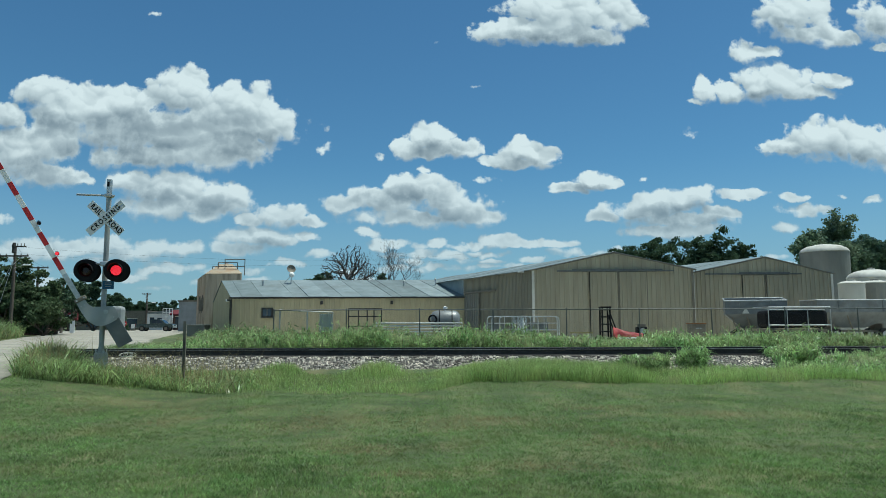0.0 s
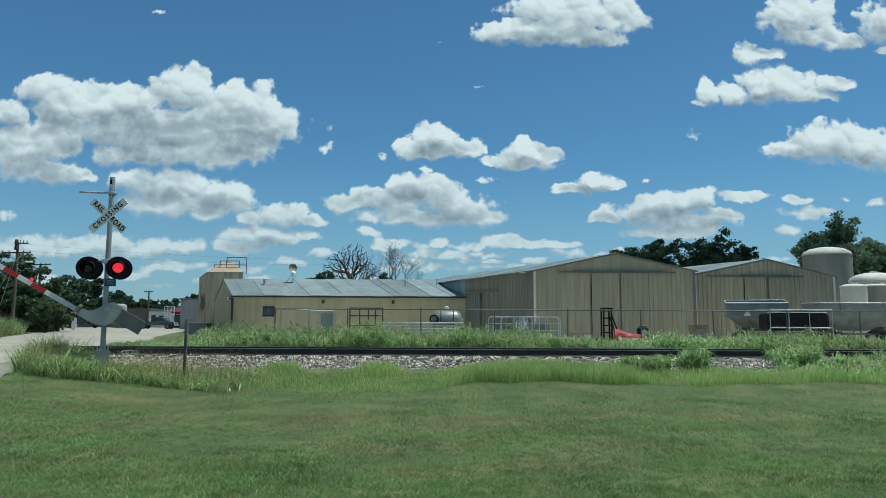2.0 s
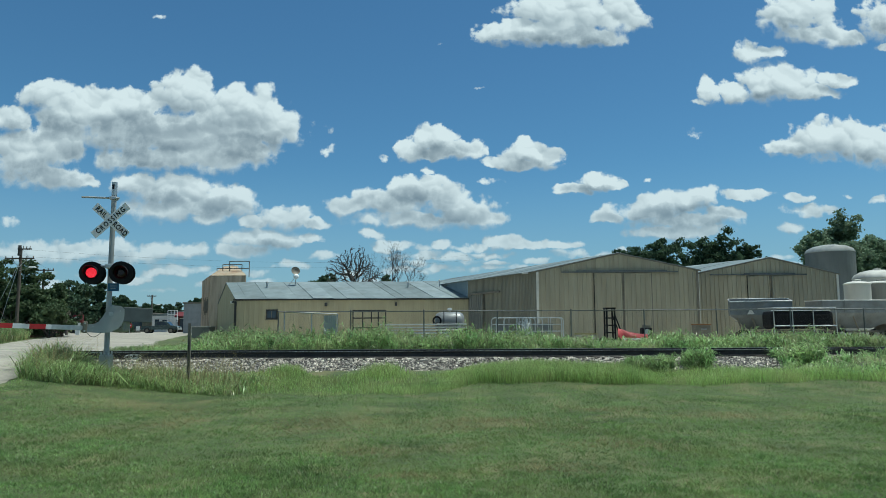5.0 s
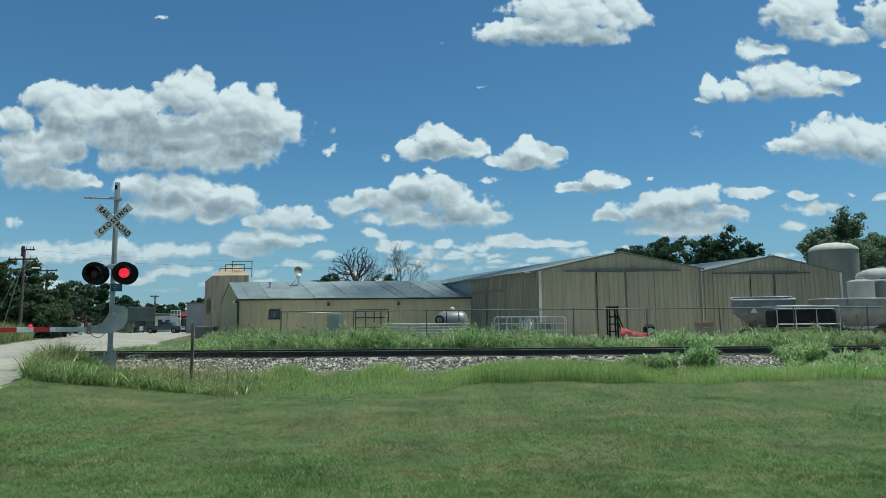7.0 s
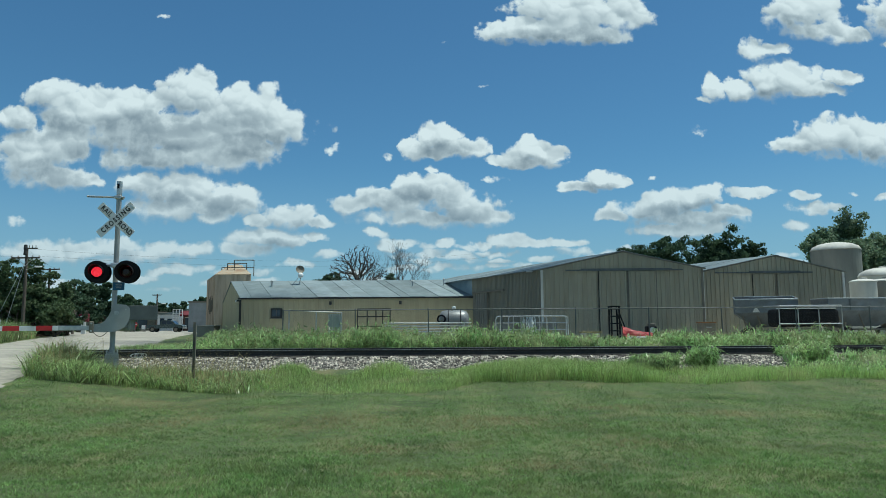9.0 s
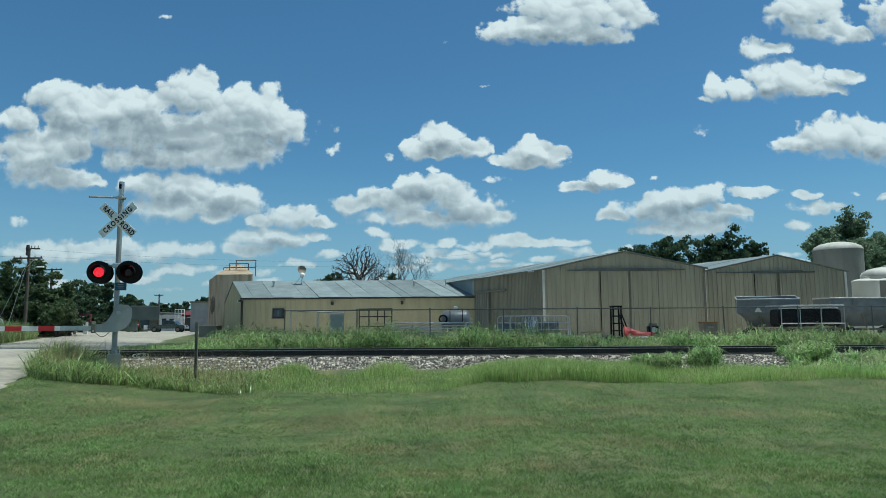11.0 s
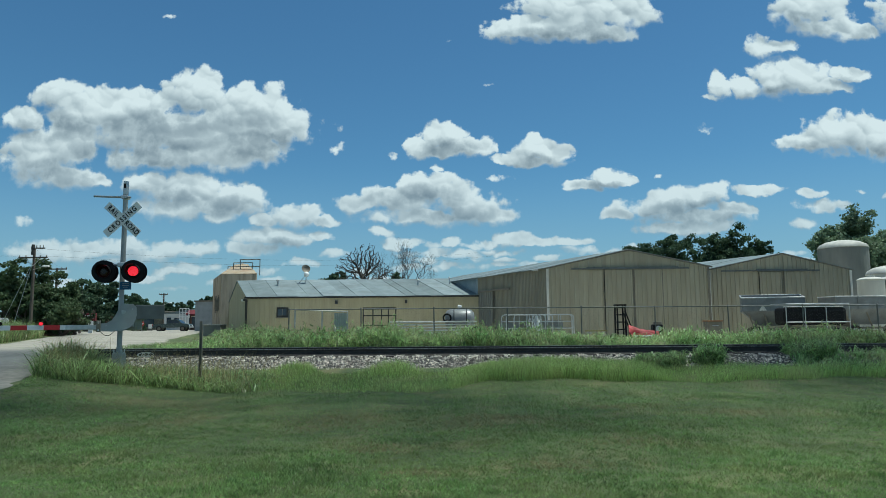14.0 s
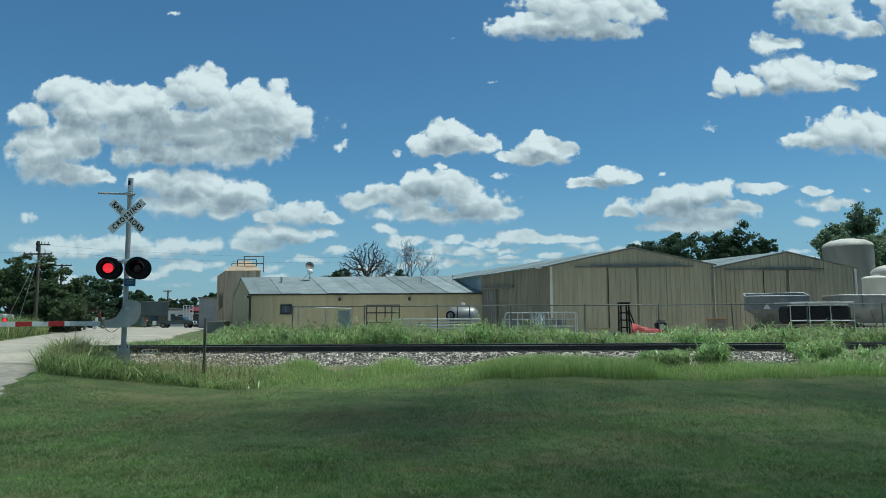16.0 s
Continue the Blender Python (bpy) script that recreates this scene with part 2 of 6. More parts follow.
# ---- materials ----
def mat(name, c1, c2, scale=3.0, rough=0.7, metal=0.0, bump=0.0, bscale=40.0, var=0.25, per="", stain=None, sscale=0.6, samount=0.5, streak=(1, 1, 1), spec=0.4, translucent=0.0, glow=0.0, pervar=(0.55, 1.5)):
    """A worn surface: two colours mixed by grain, a slow change of value, optional stains, fine relief."""
    m = bpy.data.materials.new(name)
    m.use_nodes = True
    N, L = m.node_tree.nodes, m.node_tree.links
    bsdf = N["Principled BSDF"]
    tc = N.new("ShaderNodeTexCoord")
    mp = N.new("ShaderNodeMapping")
    mp.inputs["Scale"].default_value = streak
    L.new(tc.outputs["Object"], mp.inputs[0])

    def noise_tex(s, d=5.0, vec=None):
        n = N.new("ShaderNodeTexNoise")
        n.inputs["Scale"].default_value, n.inputs["Detail"].default_value = s, d
        L.new(vec or mp.outputs[0], n.inputs["Vector"])
        return n.outputs["Fac"]

    def mix(fac, a, b, blend="MIX"):
        x = N.new("ShaderNodeMix")
        x.data_type, x.blend_type = "RGBA", blend
        for sock, v in ((x.inputs[0], fac), (x.inputs[6], a), (x.inputs[7], b)):
            if isinstance(v, (int, float)):
                sock.default_value = v
            elif isinstance(v, tuple):
                sock.default_value = (*v, 1)
            else:
                L.new(v, sock)
        return x.outputs[2]

    def spread(value, lo, hi, a=0.0, b=1.0):
        r = N.new("ShaderNodeMapRange")
        r.inputs["From Min"].default_value, r.inputs["From Max"].default_value = lo, hi
        r.inputs["To Min"].default_value, r.inputs["To Max"].default_value = a, b
        L.new(value, r.inputs[0])
        return r.outputs[0]

    colour = mix(spread(noise_tex(scale), 0.3, 0.7), c1, c2)
    slow = spread(noise_tex(scale * 0.11, 3.0), 0.3, 0.7, 1 - var, 1 + var)
    hsv = N.new("ShaderNodeHueSaturation")
    L.new(slow, hsv.inputs["Value"])
    L.new(colour, hsv.inputs["Color"])
    colour = hsv.outputs[0]
    if per:
        if per == "island":
            pick = N.new("ShaderNodeNewGeometry").outputs["Random Per Island"]
        else:
            pick = N.new("ShaderNodeObjectInfo").outputs["Random"]
        hs = N.new("ShaderNodeHueSaturation")
        L.new(spread(pick, 0, 1, *pervar), hs.inputs["Value"])
        L.new(spread(pick, 0, 1, 0.485, 0.51), hs.inputs["Hue"])
        L.new(colour, hs.inputs["Color"])
        colour = hs.outputs[0]
    if stain:
        colour = mix(spread(noise_tex(sscale, 6.0), 0.48, 0.72, 0.0, samount), colour, stain)
    L.new(colour, bsdf.inputs["Base Color"])
    bsdf.inputs["Metallic"].default_value = metal
    bsdf.inputs["Specular IOR Level"].default_value = spec
    L.new(spread(noise_tex(scale * 2.3), 0.3, 0.7, max(rough - 0.1, 0.02), min(rough + 0.1, 1)), bsdf.inputs["Roughness"])
    if bump:
        b = N.new("ShaderNodeBump")
        b.inputs["Strength"].default_value, b.inputs["Distance"].default_value = bump, 0.5 / bscale
        L.new(noise_tex(bscale, 4.0, tc.outputs["Object"]), b.inputs["Height"])
        L.new(b.outputs[0], bsdf.inputs["Normal"])
    if glow:
        L.new(colour, bsdf.inputs["Emission Color"])
        bsdf.inputs["Emission Strength"].default_value = glow
    if translucent:
        t = N.new("ShaderNodeBsdfTranslucent")
        L.new(colour, t.inputs[0])
        ms = N.new("ShaderNodeMixShader")
        ms.inputs[0].default_value = translucent
        L.new(bsdf.outputs[0], ms.inputs[1])
        L.new(t.outputs[0], ms.inputs[2])
        L.new(ms.outputs[0], N["Material Output"].inputs[0])
    return m


M_SOIL = mat("lawn_soil", (0.047, 0.077, 0.021), (0.083, 0.103, 0.038), 6.0, 0.95, bump=0.8, bscale=45, var=0.3, stain=(0.22, 0.18, 0.09), sscale=1.1, samount=0.5)
M_LAWN = mat("lawn_grass", (0.110, 0.212, 0.058), (0.222, 0.318, 0.108), 9.0, 0.45, var=0.35, per="island", stain=(0.34, 0.30, 0.13), sscale=0.9, samount=0.35, translucent=0.45, pervar=(0.3, 1.75))
M_BANK = mat("bank_grass", (0.280, 0.430, 0.125), (0.430, 0.540, 0.190), 1.2, 0.45, var=0.3, per="island", stain=(0.44, 0.40, 0.21), sscale=1.5, samount=0.45, translucent=0.38, pervar=(0.45, 1.5))
M_TALL = mat("tall_grass", (0.145, 0.245, 0.082), (0.270, 0.345, 0.138), 1.5, 0.36, var=0.25, per="island", stain=(0.46, 0.41, 0.23), sscale=2.0, samount=0.5, translucent=0.42, spec=0.3, pervar=(0.35, 1.6))
M_WEED = mat("weed_leaf", (0.172, 0.309, 0.103), (0.327, 0.424, 0.183), 1.5, 0.38, var=0.25, per="island", stain=(0.46, 0.44, 0.26), sscale=1.2, samount=0.5, translucent=0.5, spec=0.45, pervar=(0.32, 1.6))
M_STRAW = mat("dry_straw", (0.36, 0.31, 0.16), (0.27, 0.24, 0.11), 2.0, 0.8, per="island", translucent=0.3)
M_SCORCH = mat("scorched_grass", (0.245, 0.205, 0.095), (0.345, 0.305, 0.150), 3.0, 0.8, per="island", stain=(0.24, 0.135, 0.055), sscale=1.4, samount=0.45, translucent=0.3, pervar=(0.4, 1.4))
M_TANKSHELL = mat("dull_tank_steel", (0.17, 0.18, 0.18), (0.24, 0.25, 0.245), 5, 0.45, metal=0.2, stain=(0.11, 0.105, 0.10), sscale=2.5, samount=0.4)
M_LEAF = mat("tree_leaf", (0.050, 0.090, 0.052), (0.080, 0.127, 0.071), 0.4, 0.7, var=0.25, per="island", translucent=0.34, spec=0.2, pervar=(0.65, 1.35))
M_LEAF_MID = mat("olive_tree_leaf", (0.067, 0.106, 0.048), (0.106, 0.149, 0.074), 0.4, 0.7, var=0.3, per="island", translucent=0.34, spec=0.2, pervar=(0.65, 1.35))
# Pale grey-green leaf, lightened further: haze before these trees is in the colour.
M_LEAF_HAZED = mat("hazed_pale_tree_leaf", (0.146, 0.220, 0.134), (0.220, 0.287, 0.183), 0.4, 0.7, var=0.3, per="island", translucent=0.34, spec=0.2, pervar=(0.65, 1.35))
M_BARK = mat("bark", (0.085, 0.070, 0.055), (0.14, 0.12, 0.10), 6, 0.9, bump=0.6, bscale=20)
M_DEADWOOD = mat("dead_wood", (0.035, 0.032, 0.030), (0.075, 0.068, 0.062), 5, 0.9, bump=0.4, bscale=20)
M_ROAD = mat("worn_concrete_road", (0.225, 0.210, 0.174), (0.334, 0.309, 0.256), 5, 0.9, bump=0.3, bscale=60, var=0.2, stain=(0.38, 0.345, 0.275), sscale=0.3, samount=0.6)
M_BALLAST = mat("ballast_stone", (0.356, 0.313, 0.259), (0.691, 0.637, 0.551), 9, 0.9, per="island", bump=0.3, bscale=80, pervar=(0.12, 1.5))
# Bed is near black: shade in the gaps between stones is in its colour.
M_SHADED_BED = mat("ballast_bed", (0.030, 0.028, 0.025), (0.075, 0.070, 0.060), 30, 0.95, bump=1.0, bscale=30)
M_RAIL = mat("dark_rusty_rail", (0.034, 0.034, 0.033), (0.056, 0.054, 0.050), 12, 0.75, metal=0.2, bump=0.3, bscale=60)
M_RAILTOP = mat("polished_rail_head", (0.42, 0.41, 0.40), (0.55, 0.54, 0.53), 12, 0.3, metal=1.0)
M_TIE = mat("weathered_tie", (0.035, 0.030, 0.026), (0.075, 0.065, 0.055), 7, 0.95, bump=0.6, bscale=30, streak=(0.3, 4, 4), per="object")
M_TAN = mat("tan_metal_siding", (0.335, 0.302, 0.218), (0.395, 0.360, 0.268), 1.4, 0.6, bump=0.05, bscale=12, var=0.12, stain=(0.25, 0.215, 0.158), sscale=0.9, samount=0.4, streak=(2.5, 2.5, 0.25), spec=0.25)
# Darker, greyer copy of M_TAN: the side wall's shade is in the colour.
M_SHADED_SIDING = mat("shaded_weathered_siding", (0.195, 0.185, 0.143), (0.242, 0.230, 0.180), 1.4, 0.6, bump=0.05, bscale=12, var=0.12, stain=(0.145, 0.132, 0.104), sscale=0.8, samount=0.55, streak=(2.5, 2.5, 0.25), spec=0.25)
M_CREAM = mat("cream_metal_siding", (0.385, 0.335, 0.212), (0.440, 0.386, 0.248), 1.4, 0.6, bump=0.05, bscale=12, var=0.06, stain=(0.29, 0.25, 0.165), sscale=0.8, samount=0.3, streak=(2.0, 2.0, 0.3), spec=0.25)
M_ROOF = mat("galvanised_roof_sheet", (0.158, 0.195, 0.200), (0.210, 0.250, 0.252), 0.9, 0.6, metal=0.1, bump=0.03, bscale=10, var=0.06, stain=(0.115, 0.122, 0.115), sscale=0.7, samount=0.4, per="object", spec=0.3, pervar=(0.72, 1.25))
M_BLUEGREY = mat("blue_grey_siding", (0.22, 0.29, 0.34), (0.28, 0.35, 0.40), 1.5, 0.5, var=0.1, spec=0.3)
M_TRIM = mat("dark_trim", (0.13, 0.115, 0.09), (0.20, 0.18, 0.14), 3, 0.6, var=0.15)
M_PALETRIM = mat("pale_trim", (0.58, 0.56, 0.50), (0.66, 0.64, 0.58), 3, 0.55)
M_GALV = mat("galvanised_steel", (0.40, 0.41, 0.41), (0.55, 0.56, 0.56), 8, 0.42, metal=0.75, bump=0.05, bscale=60, stain=(0.30, 0.26, 0.21), sscale=3.0, samount=0.35)
M_ALU = mat("aluminium_paint", (0.30, 0.31, 0.305), (0.38, 0.39, 0.38), 5, 0.55, metal=0.15, stain=(0.20, 0.195, 0.18), sscale=2.5, samount=0.4)
M_WEIGHT = mat("dark_grey_weight_paint", (0.094, 0.104, 0.104), (0.130, 0.140, 0.137), 4, 0.6, stain=(0.09, 0.09, 0.085), sscale=3, samount=0.4)
M_TUBE = mat("bright_galvanised_tube", (0.44, 0.45, 0.45), (0.58, 0.59, 0.58), 6, 0.4, metal=0.3)
M_BLACK = mat("matt_black_paint", (0.006, 0.006, 0.007), (0.012, 0.012, 0.013), 6, 0.7, spec=0.2)
M_WHITE = mat("white_reflective", (0.72, 0.72, 0.70), (0.80, 0.80, 0.78), 4, 0.5, var=0.06, stain=(0.55, 0.52, 0.46), sscale=3, samount=0.3)
M_RED = mat("red_reflective", (0.42, 0.018, 0.022), (0.50, 0.03, 0.03), 4, 0.5, var=0.1)
M_CONC = mat("concrete", (0.34, 0.33, 0.30), (0.46, 0.45, 0.41), 6, 0.9, bump=0.4, bscale=40, stain=(0.2, 0.19, 0.17), sscale=2, samount=0.5)
M_GLASS = mat("dark_window_glass", (0.030, 0.045, 0.065), (0.045, 0.062, 0.085), 2, 0.08, spec=0.6)
M_BLUE = mat("blue_sign", (0.010, 0.075, 0.15), (0.014, 0.09, 0.18), 4, 0.45)
M_LENS_OFF = mat("dark_red_lens", (0.012, 0.002, 0.002), (0.020, 0.004, 0.004), 30, 0.25)
M_TANKCONC = mat("weathered_tank", (0.19, 0.19, 0.17), (0.27, 0.265, 0.235), 1.2, 0.75, var=0.2, stain=(0.09, 0.09, 0.08), sscale=0.6, samount=0.75, streak=(1, 1, 0.35))
M_POLY = mat("white_poly_tank", (0.46, 0.45, 0.40), (0.54, 0.53, 0.47), 1.5, 0.5, var=0.08, stain=(0.33, 0.30, 0.24), sscale=1, samount=0.4, streak=(1, 1, 0.4))
M_SILO = mat("stained_tan_silo", (0.500, 0.390, 0.285), (0.610, 0.480, 0.355), 1.2, 0.65, var=0.1, stain=(0.15, 0.10, 0.06), sscale=0.9, samount=0.8, streak=(2.4, 2.4, 0.25))
M_SILOTOP = mat("sun_bleached_silo_roof", (0.340, 0.272, 0.184), (0.394, 0.326, 0.238), 1.2, 0.65, var=0.1, stain=(0.30, 0.15, 0.07), sscale=1.3, samount=0.7)
# Chalky, stained top; its extra paleness is the high sun put into the colour.
M_LIT_TANKTOP = mat("chalky_sunlit_tank_top", (0.50, 0.49, 0.44), (0.60, 0.59, 0.53), 1.5, 0.7, var=0.15, stain=(0.26, 0.25, 0.22), sscale=0.8, samount=0.7)
M_RUST = mat("rust", (0.20, 0.085, 0.035), (0.32, 0.16, 0.07), 5, 0.85, bump=0.3, bscale=40)
M_GRAVEL = mat("pale_bounce_gravel", (0.42, 0.39, 0.32), (0.54, 0.50, 0.42), 6, 0.95, bump=0.6, bscale=30, var=0.2, stain=(0.24, 0.26, 0.12), sscale=0.5, samount=0.5)
M_BRICK = mat("dark_red_brown_wall", (0.09, 0.055, 0.045), (0.13, 0.08, 0.06), 4, 0.9)
M_GREYWALL = mat("grey_wall", (0.22, 0.235, 0.24), (0.28, 0.295, 0.30), 1.5, 0.7)
M_WHITEWALL = mat("white_wall", (0.66, 0.67, 0.66), (0.74, 0.75, 0.74), 1.5, 0.7)
M_MAROON = mat("maroon_awning", (0.11, 0.014, 0.02), (0.15, 0.02, 0.026), 3, 0.7)
M_REDTARP = mat("red_tarp", (0.46, 0.06, 0.07), (0.58, 0.12, 0.12), 3, 0.5, bump=0.4, bscale=8)
M_TRAILER = mat("grey_hopper_steel", (0.15, 0.163, 0.165), (0.215, 0.228, 0.226), 2, 0.6, metal=0.1, stain=(0.11, 0.09, 0.07), sscale=1.5, samount=0.5)
M_TRUCK = mat("dark_green_car_paint", (0.048, 0.070, 0.066), (0.066, 0.092, 0.088), 2, 0.25, spec=0.6)
M_TYRE = mat("tyre_rubber", (0.018, 0.018, 0.018), (0.03, 0.03, 0.03), 10, 0.9)
M_POLE = mat("creosoted_pole", (0.075, 0.060, 0.048), (0.13, 0.11, 0.09), 5, 0.95, streak=(4, 4, 0.3), bump=0.4, bscale=30)


def lens_glow():
    """Red LED lens: bright diodes in a dimmer red field."""
    m = bpy.data.materials.new("lit_red_lens")
    m.use_nodes = True
    N, L = m.node_tree.nodes, m.node_tree.links
    v = N.new("ShaderNodeTexVoronoi")
    v.inputs["Scale"].default_value = 42.0
    tc = N.new("ShaderNodeTexCoord")
    L.new(tc.outputs["Object"], v.inputs["Vector"])
    r = N.new("ShaderNodeValToRGB")
    r.color_ramp.elements[0].position, r.color_ramp.elements[0].color = 0.25, (1.0, 0.05, 0.08, 1)
    r.color_ramp.elements[1].position, r.color_ramp.elements[1].color = 0.75, (0.55, 0.003, 0.015, 1)
    L.new(v.outputs["Distance"], r.inputs[0])
    b = N["Principled BSDF"]
    b.inputs["Base Color"].default_value = (0.3, 0.01, 0.01, 1)
    L.new(r.outputs[0], b.inputs["Emission Color"])
    b.inputs["Emission Strength"].default_value = 1.15
    return m


M_LENS_ON = lens_glow()

# ---- mesh helpers ----
SKEW = -0.45            # side walls and the street run this far in x for each metre of y


def thing(name, x, y, z, label, category, group="", kind="", rz=0.0):
    ob = new(name)
    ob.empty_display_size = 0.2
    ob.matrix_basis = pose(x, y, z, 0, 0, rz)
    return tagged(ob, label, category, group, kind)


def mesh_of(bm, name, material, smooth=False):
    me = bpy.data.meshes.new(name)
    bm.normal_update()
    bm.to_mesh(me)
    bm.free()
    me.materials.append(material)
    if smooth:
        me.polygons.foreach_set("use_smooth", [True] * len(me.polygons))
    return me


def part(name, bm, material, parent, label="", smooth=False, m=None):
    """One mesh object under a thing or a part, in its parent's space."""
    ob = new(name, mesh_of(bm, name, material, smooth) if isinstance(bm, bmesh.types.BMesh) else bm)
    ob.parent = parent
    if m is not None:
        ob.matrix_basis = m
    if label:
        ob["label"] = label
    return ob


def raw(name, verts, tris, material, smooth=False):
    """A mesh from whole arrays of corners and triangles."""
    me = bpy.data.meshes.new(name)
    verts, tris = np.asarray(verts, dtype=np.float32), np.asarray(tris, dtype=np.int32)
    me.vertices.add(len(verts))
    me.vertices.foreach_set("co", verts.ravel())
    me.loops.add(tris.size)
    me.loops.foreach_set("vertex_index", tris.ravel())
    me.polygons.add(len(tris))
    me.polygons.foreach_set("loop_start", np.arange(0, tris.size, 3, dtype=np.int32))
    me.update(calc_edges=True)
    me.materials.append(material)
    if smooth:
        me.polygons.foreach_set("use_smooth", np.ones(len(tris), dtype=bool))
    return me


def box(bm, c, size, m=None, bevel=0.0):
    made = bmesh.ops.create_cube(bm, size=1.0, matrix=(m or Matrix()) @ Matrix.Translation(c) @ Matrix.Diagonal((*size, 1)))["verts"]
    if bevel:
        edges = list({e for v in made for e in v.link_edges})
        bmesh.ops.bevel(bm, geom=edges, offset=bevel, segments=2, affect="EDGES", profile=0.5)
    return bm


def boxed(c, size, m=None, bevel=0.0):
    return box(bmesh.new(), c, size, m, bevel)


def tube(bm, a, b, r0, r1=None, n=10, caps=True):
    a, b = Vector(a), Vector(b)
    d = b - a
    q = d.to_track_quat("Z", "Y").to_matrix().to_4x4()
    bmesh.ops.create_cone(bm, cap_ends=caps, segments=n, radius1=r0, radius2=r0 if r1 is None else r1, depth=d.length, matrix=Matrix.Translation((a + b) / 2) @ q)
    return bm


def tubed(a, b, r0, r1=None, n=10):
    return tube(bmesh.new(), a, b, r0, r1, n)


def plate(bm, corners, thick, axis):
    """A polygon of corners, pushed along axis by thick."""
    axis = Vector(axis) * thick
    lo = [bm.verts.new(Vector(c)) for c in corners]
    hi = [bm.verts.new(Vector(c) + axis) for c in corners]
    bm.faces.new(lo)
    bm.faces.new(hi[::-1])
    n = len(lo)
    for i in range(n):
        bm.faces.new((lo[i], hi[i], hi[(i + 1) % n], lo[(i + 1) % n]))
    bmesh.ops.recalc_face_normals(bm, faces=bm.faces)
    return bm


def wire(points, r, n=5):
    """One continuous round strand through the points."""
    bm = bmesh.new()
    pts = [Vector(p) for p in points]
    rings = []
    for i, p in enumerate(pts):
        d = (pts[min(i + 1, len(pts) - 1)] - pts[max(i - 1, 0)]).normalized()
        a = d.cross(Vector((0.13, 0.21, 1.0))).normalized()
        b = d.cross(a)
        rings.append([bm.verts.new(p + a * (r * math.cos(6.28319 * k / n)) + b * (r * math.sin(6.28319 * k / n))) for k in range(n)])
    for lo, hi in zip(rings, rings[1:]):
        for k in range(n):
            bm.faces.new((lo[k], lo[(k + 1) % n], hi[(k + 1) % n], hi[k]))
    bm.faces.new(rings[0][::-1])
    bm.faces.new(rings[-1])
    bmesh.ops.recalc_face_normals(bm, faces=bm.faces)
    return bm


def lathe(bm, profile, n=24, c=(0, 0, 0)):
    """A turned shape from (radius, height) pairs, bottom to top."""
    rings = []
    for r, z in profile:
        rings.append([bm.verts.new((c[0] + r * math.cos(6.28319 * i / n), c[1] + r * math.sin(6.28319 * i / n), c[2] + z)) for i in range(n)])
    for lo, hi in zip(rings, rings[1:]):
        for i in range(n):
            bm.faces.new((lo[i], lo[(i + 1) % n], hi[(i + 1) % n], hi[i]))
    bm.faces.new(rings[0][::-1])
    bm.faces.new(rings[-1])
    return bm


def ribbed(length, z0, top, thick=0.10, pitch=0.305, depth=0.055, direction=(1, 0, 0), out=(0, -1, 0)):
    """A ribbed metal wall that runs from the origin along direction; top(t) is its height at t; ribs stand out along out."""
    d, o = Vector(direction).normalized(), Vector(out).normalized()
    stops = []
    k = 0
    while k * pitch < length:
        for f, h in ((0.0, 0), (0.68, 0), (0.72, 1), (0.92, 1), (0.96, 0)):
            t = (k + f) * pitch
            if t < length:
                stops.append((t, h * depth))
        k += 1
    stops.append((length, 0))
    bm = bmesh.new()
    rows = []
    for t, h in stops:
        p, q = d * t + o * h, d * t - o * thick
        rows.append([bm.verts.new(v) for v in (p + Vector((0, 0, z0)), p + Vector((0, 0, top(t))), q + Vector((0, 0, top(t))), q + Vector((0, 0, z0)))])
    for a, b in zip(rows, rows[1:]):
        for i in range(4):
            j = (i + 1) % 4
            bm.faces.new((a[i], b[i], b[j], a[j]))
    bm.faces.new(rows[0])
    bm.faces.new(rows[-1][::-1])
    bmesh.ops.recalc_face_normals(bm, faces=bm.faces)
    return bm


# ---- ground ----
def ramped(v, table):
    return np.interp(v, [a for a, b in table], [b for a, b in table])


def edge_right(y):
    return ramped(np.asarray(y), ((-100, 42.6), (6, -5.1), (13, -8.7), (20, -11.4), (24, -12.7), (32, -14.6), (36, -15.5), (50, -20.8), (130, -46)))


def edge_left(y):
    return -17.2 + SKEW * 1.06 * (np.asarray(y) - 20)


def ease(v):
    v = np.clip(v, 0, 1)
    return v * v * (3 - 2 * v)


def height(x, y):
    """The ground's height: flat lawn, a bank up to the railway, the street on its own low bank."""
    x, y = np.asarray(x, dtype=float), np.asarray(y, dtype=float)
    base = ramped(y, ((-90, 0), (14.6, 0), (15.6, 0.05), (17.0, 0.16), (18.2, 0.26), (19.4, 0.36), (22.4, 0.38), (24, 0.36), (30, 0.42), (60, 0.45)))
    road = ramped(y, ((-90, 0), (7, 0), (14, 0.30), (17, 0.60), (19.2, 0.735), (22.2, 0.735), (25, 0.62), (30, 0.5), (45, 0.47)))
    off = np.maximum(np.maximum(x - edge_right(y), edge_left(y) - x), 0)
    shoulder = ramped(y, ((17.6, 4.2), (18.6, 1.3), (23.0, 1.3), (24.5, 4.2)))
    return base + (road - base) * (1 - ease(off / shoulder))


def on_road(x, y):
    return (x < edge_right(y)) & (x > edge_left(y))


def sheet(xs, ys, zf, name, material, smooth=True):
    gx, gy = np.meshgrid(xs, ys)
    v = np.stack([gx, gy, zf(gx, gy)], -1).reshape(-1, 3)
    n, m = len(xs), len(ys)
    i = (np.arange(m - 1)[:, None] * n + np.arange(n - 1)[None, :]).ravel()
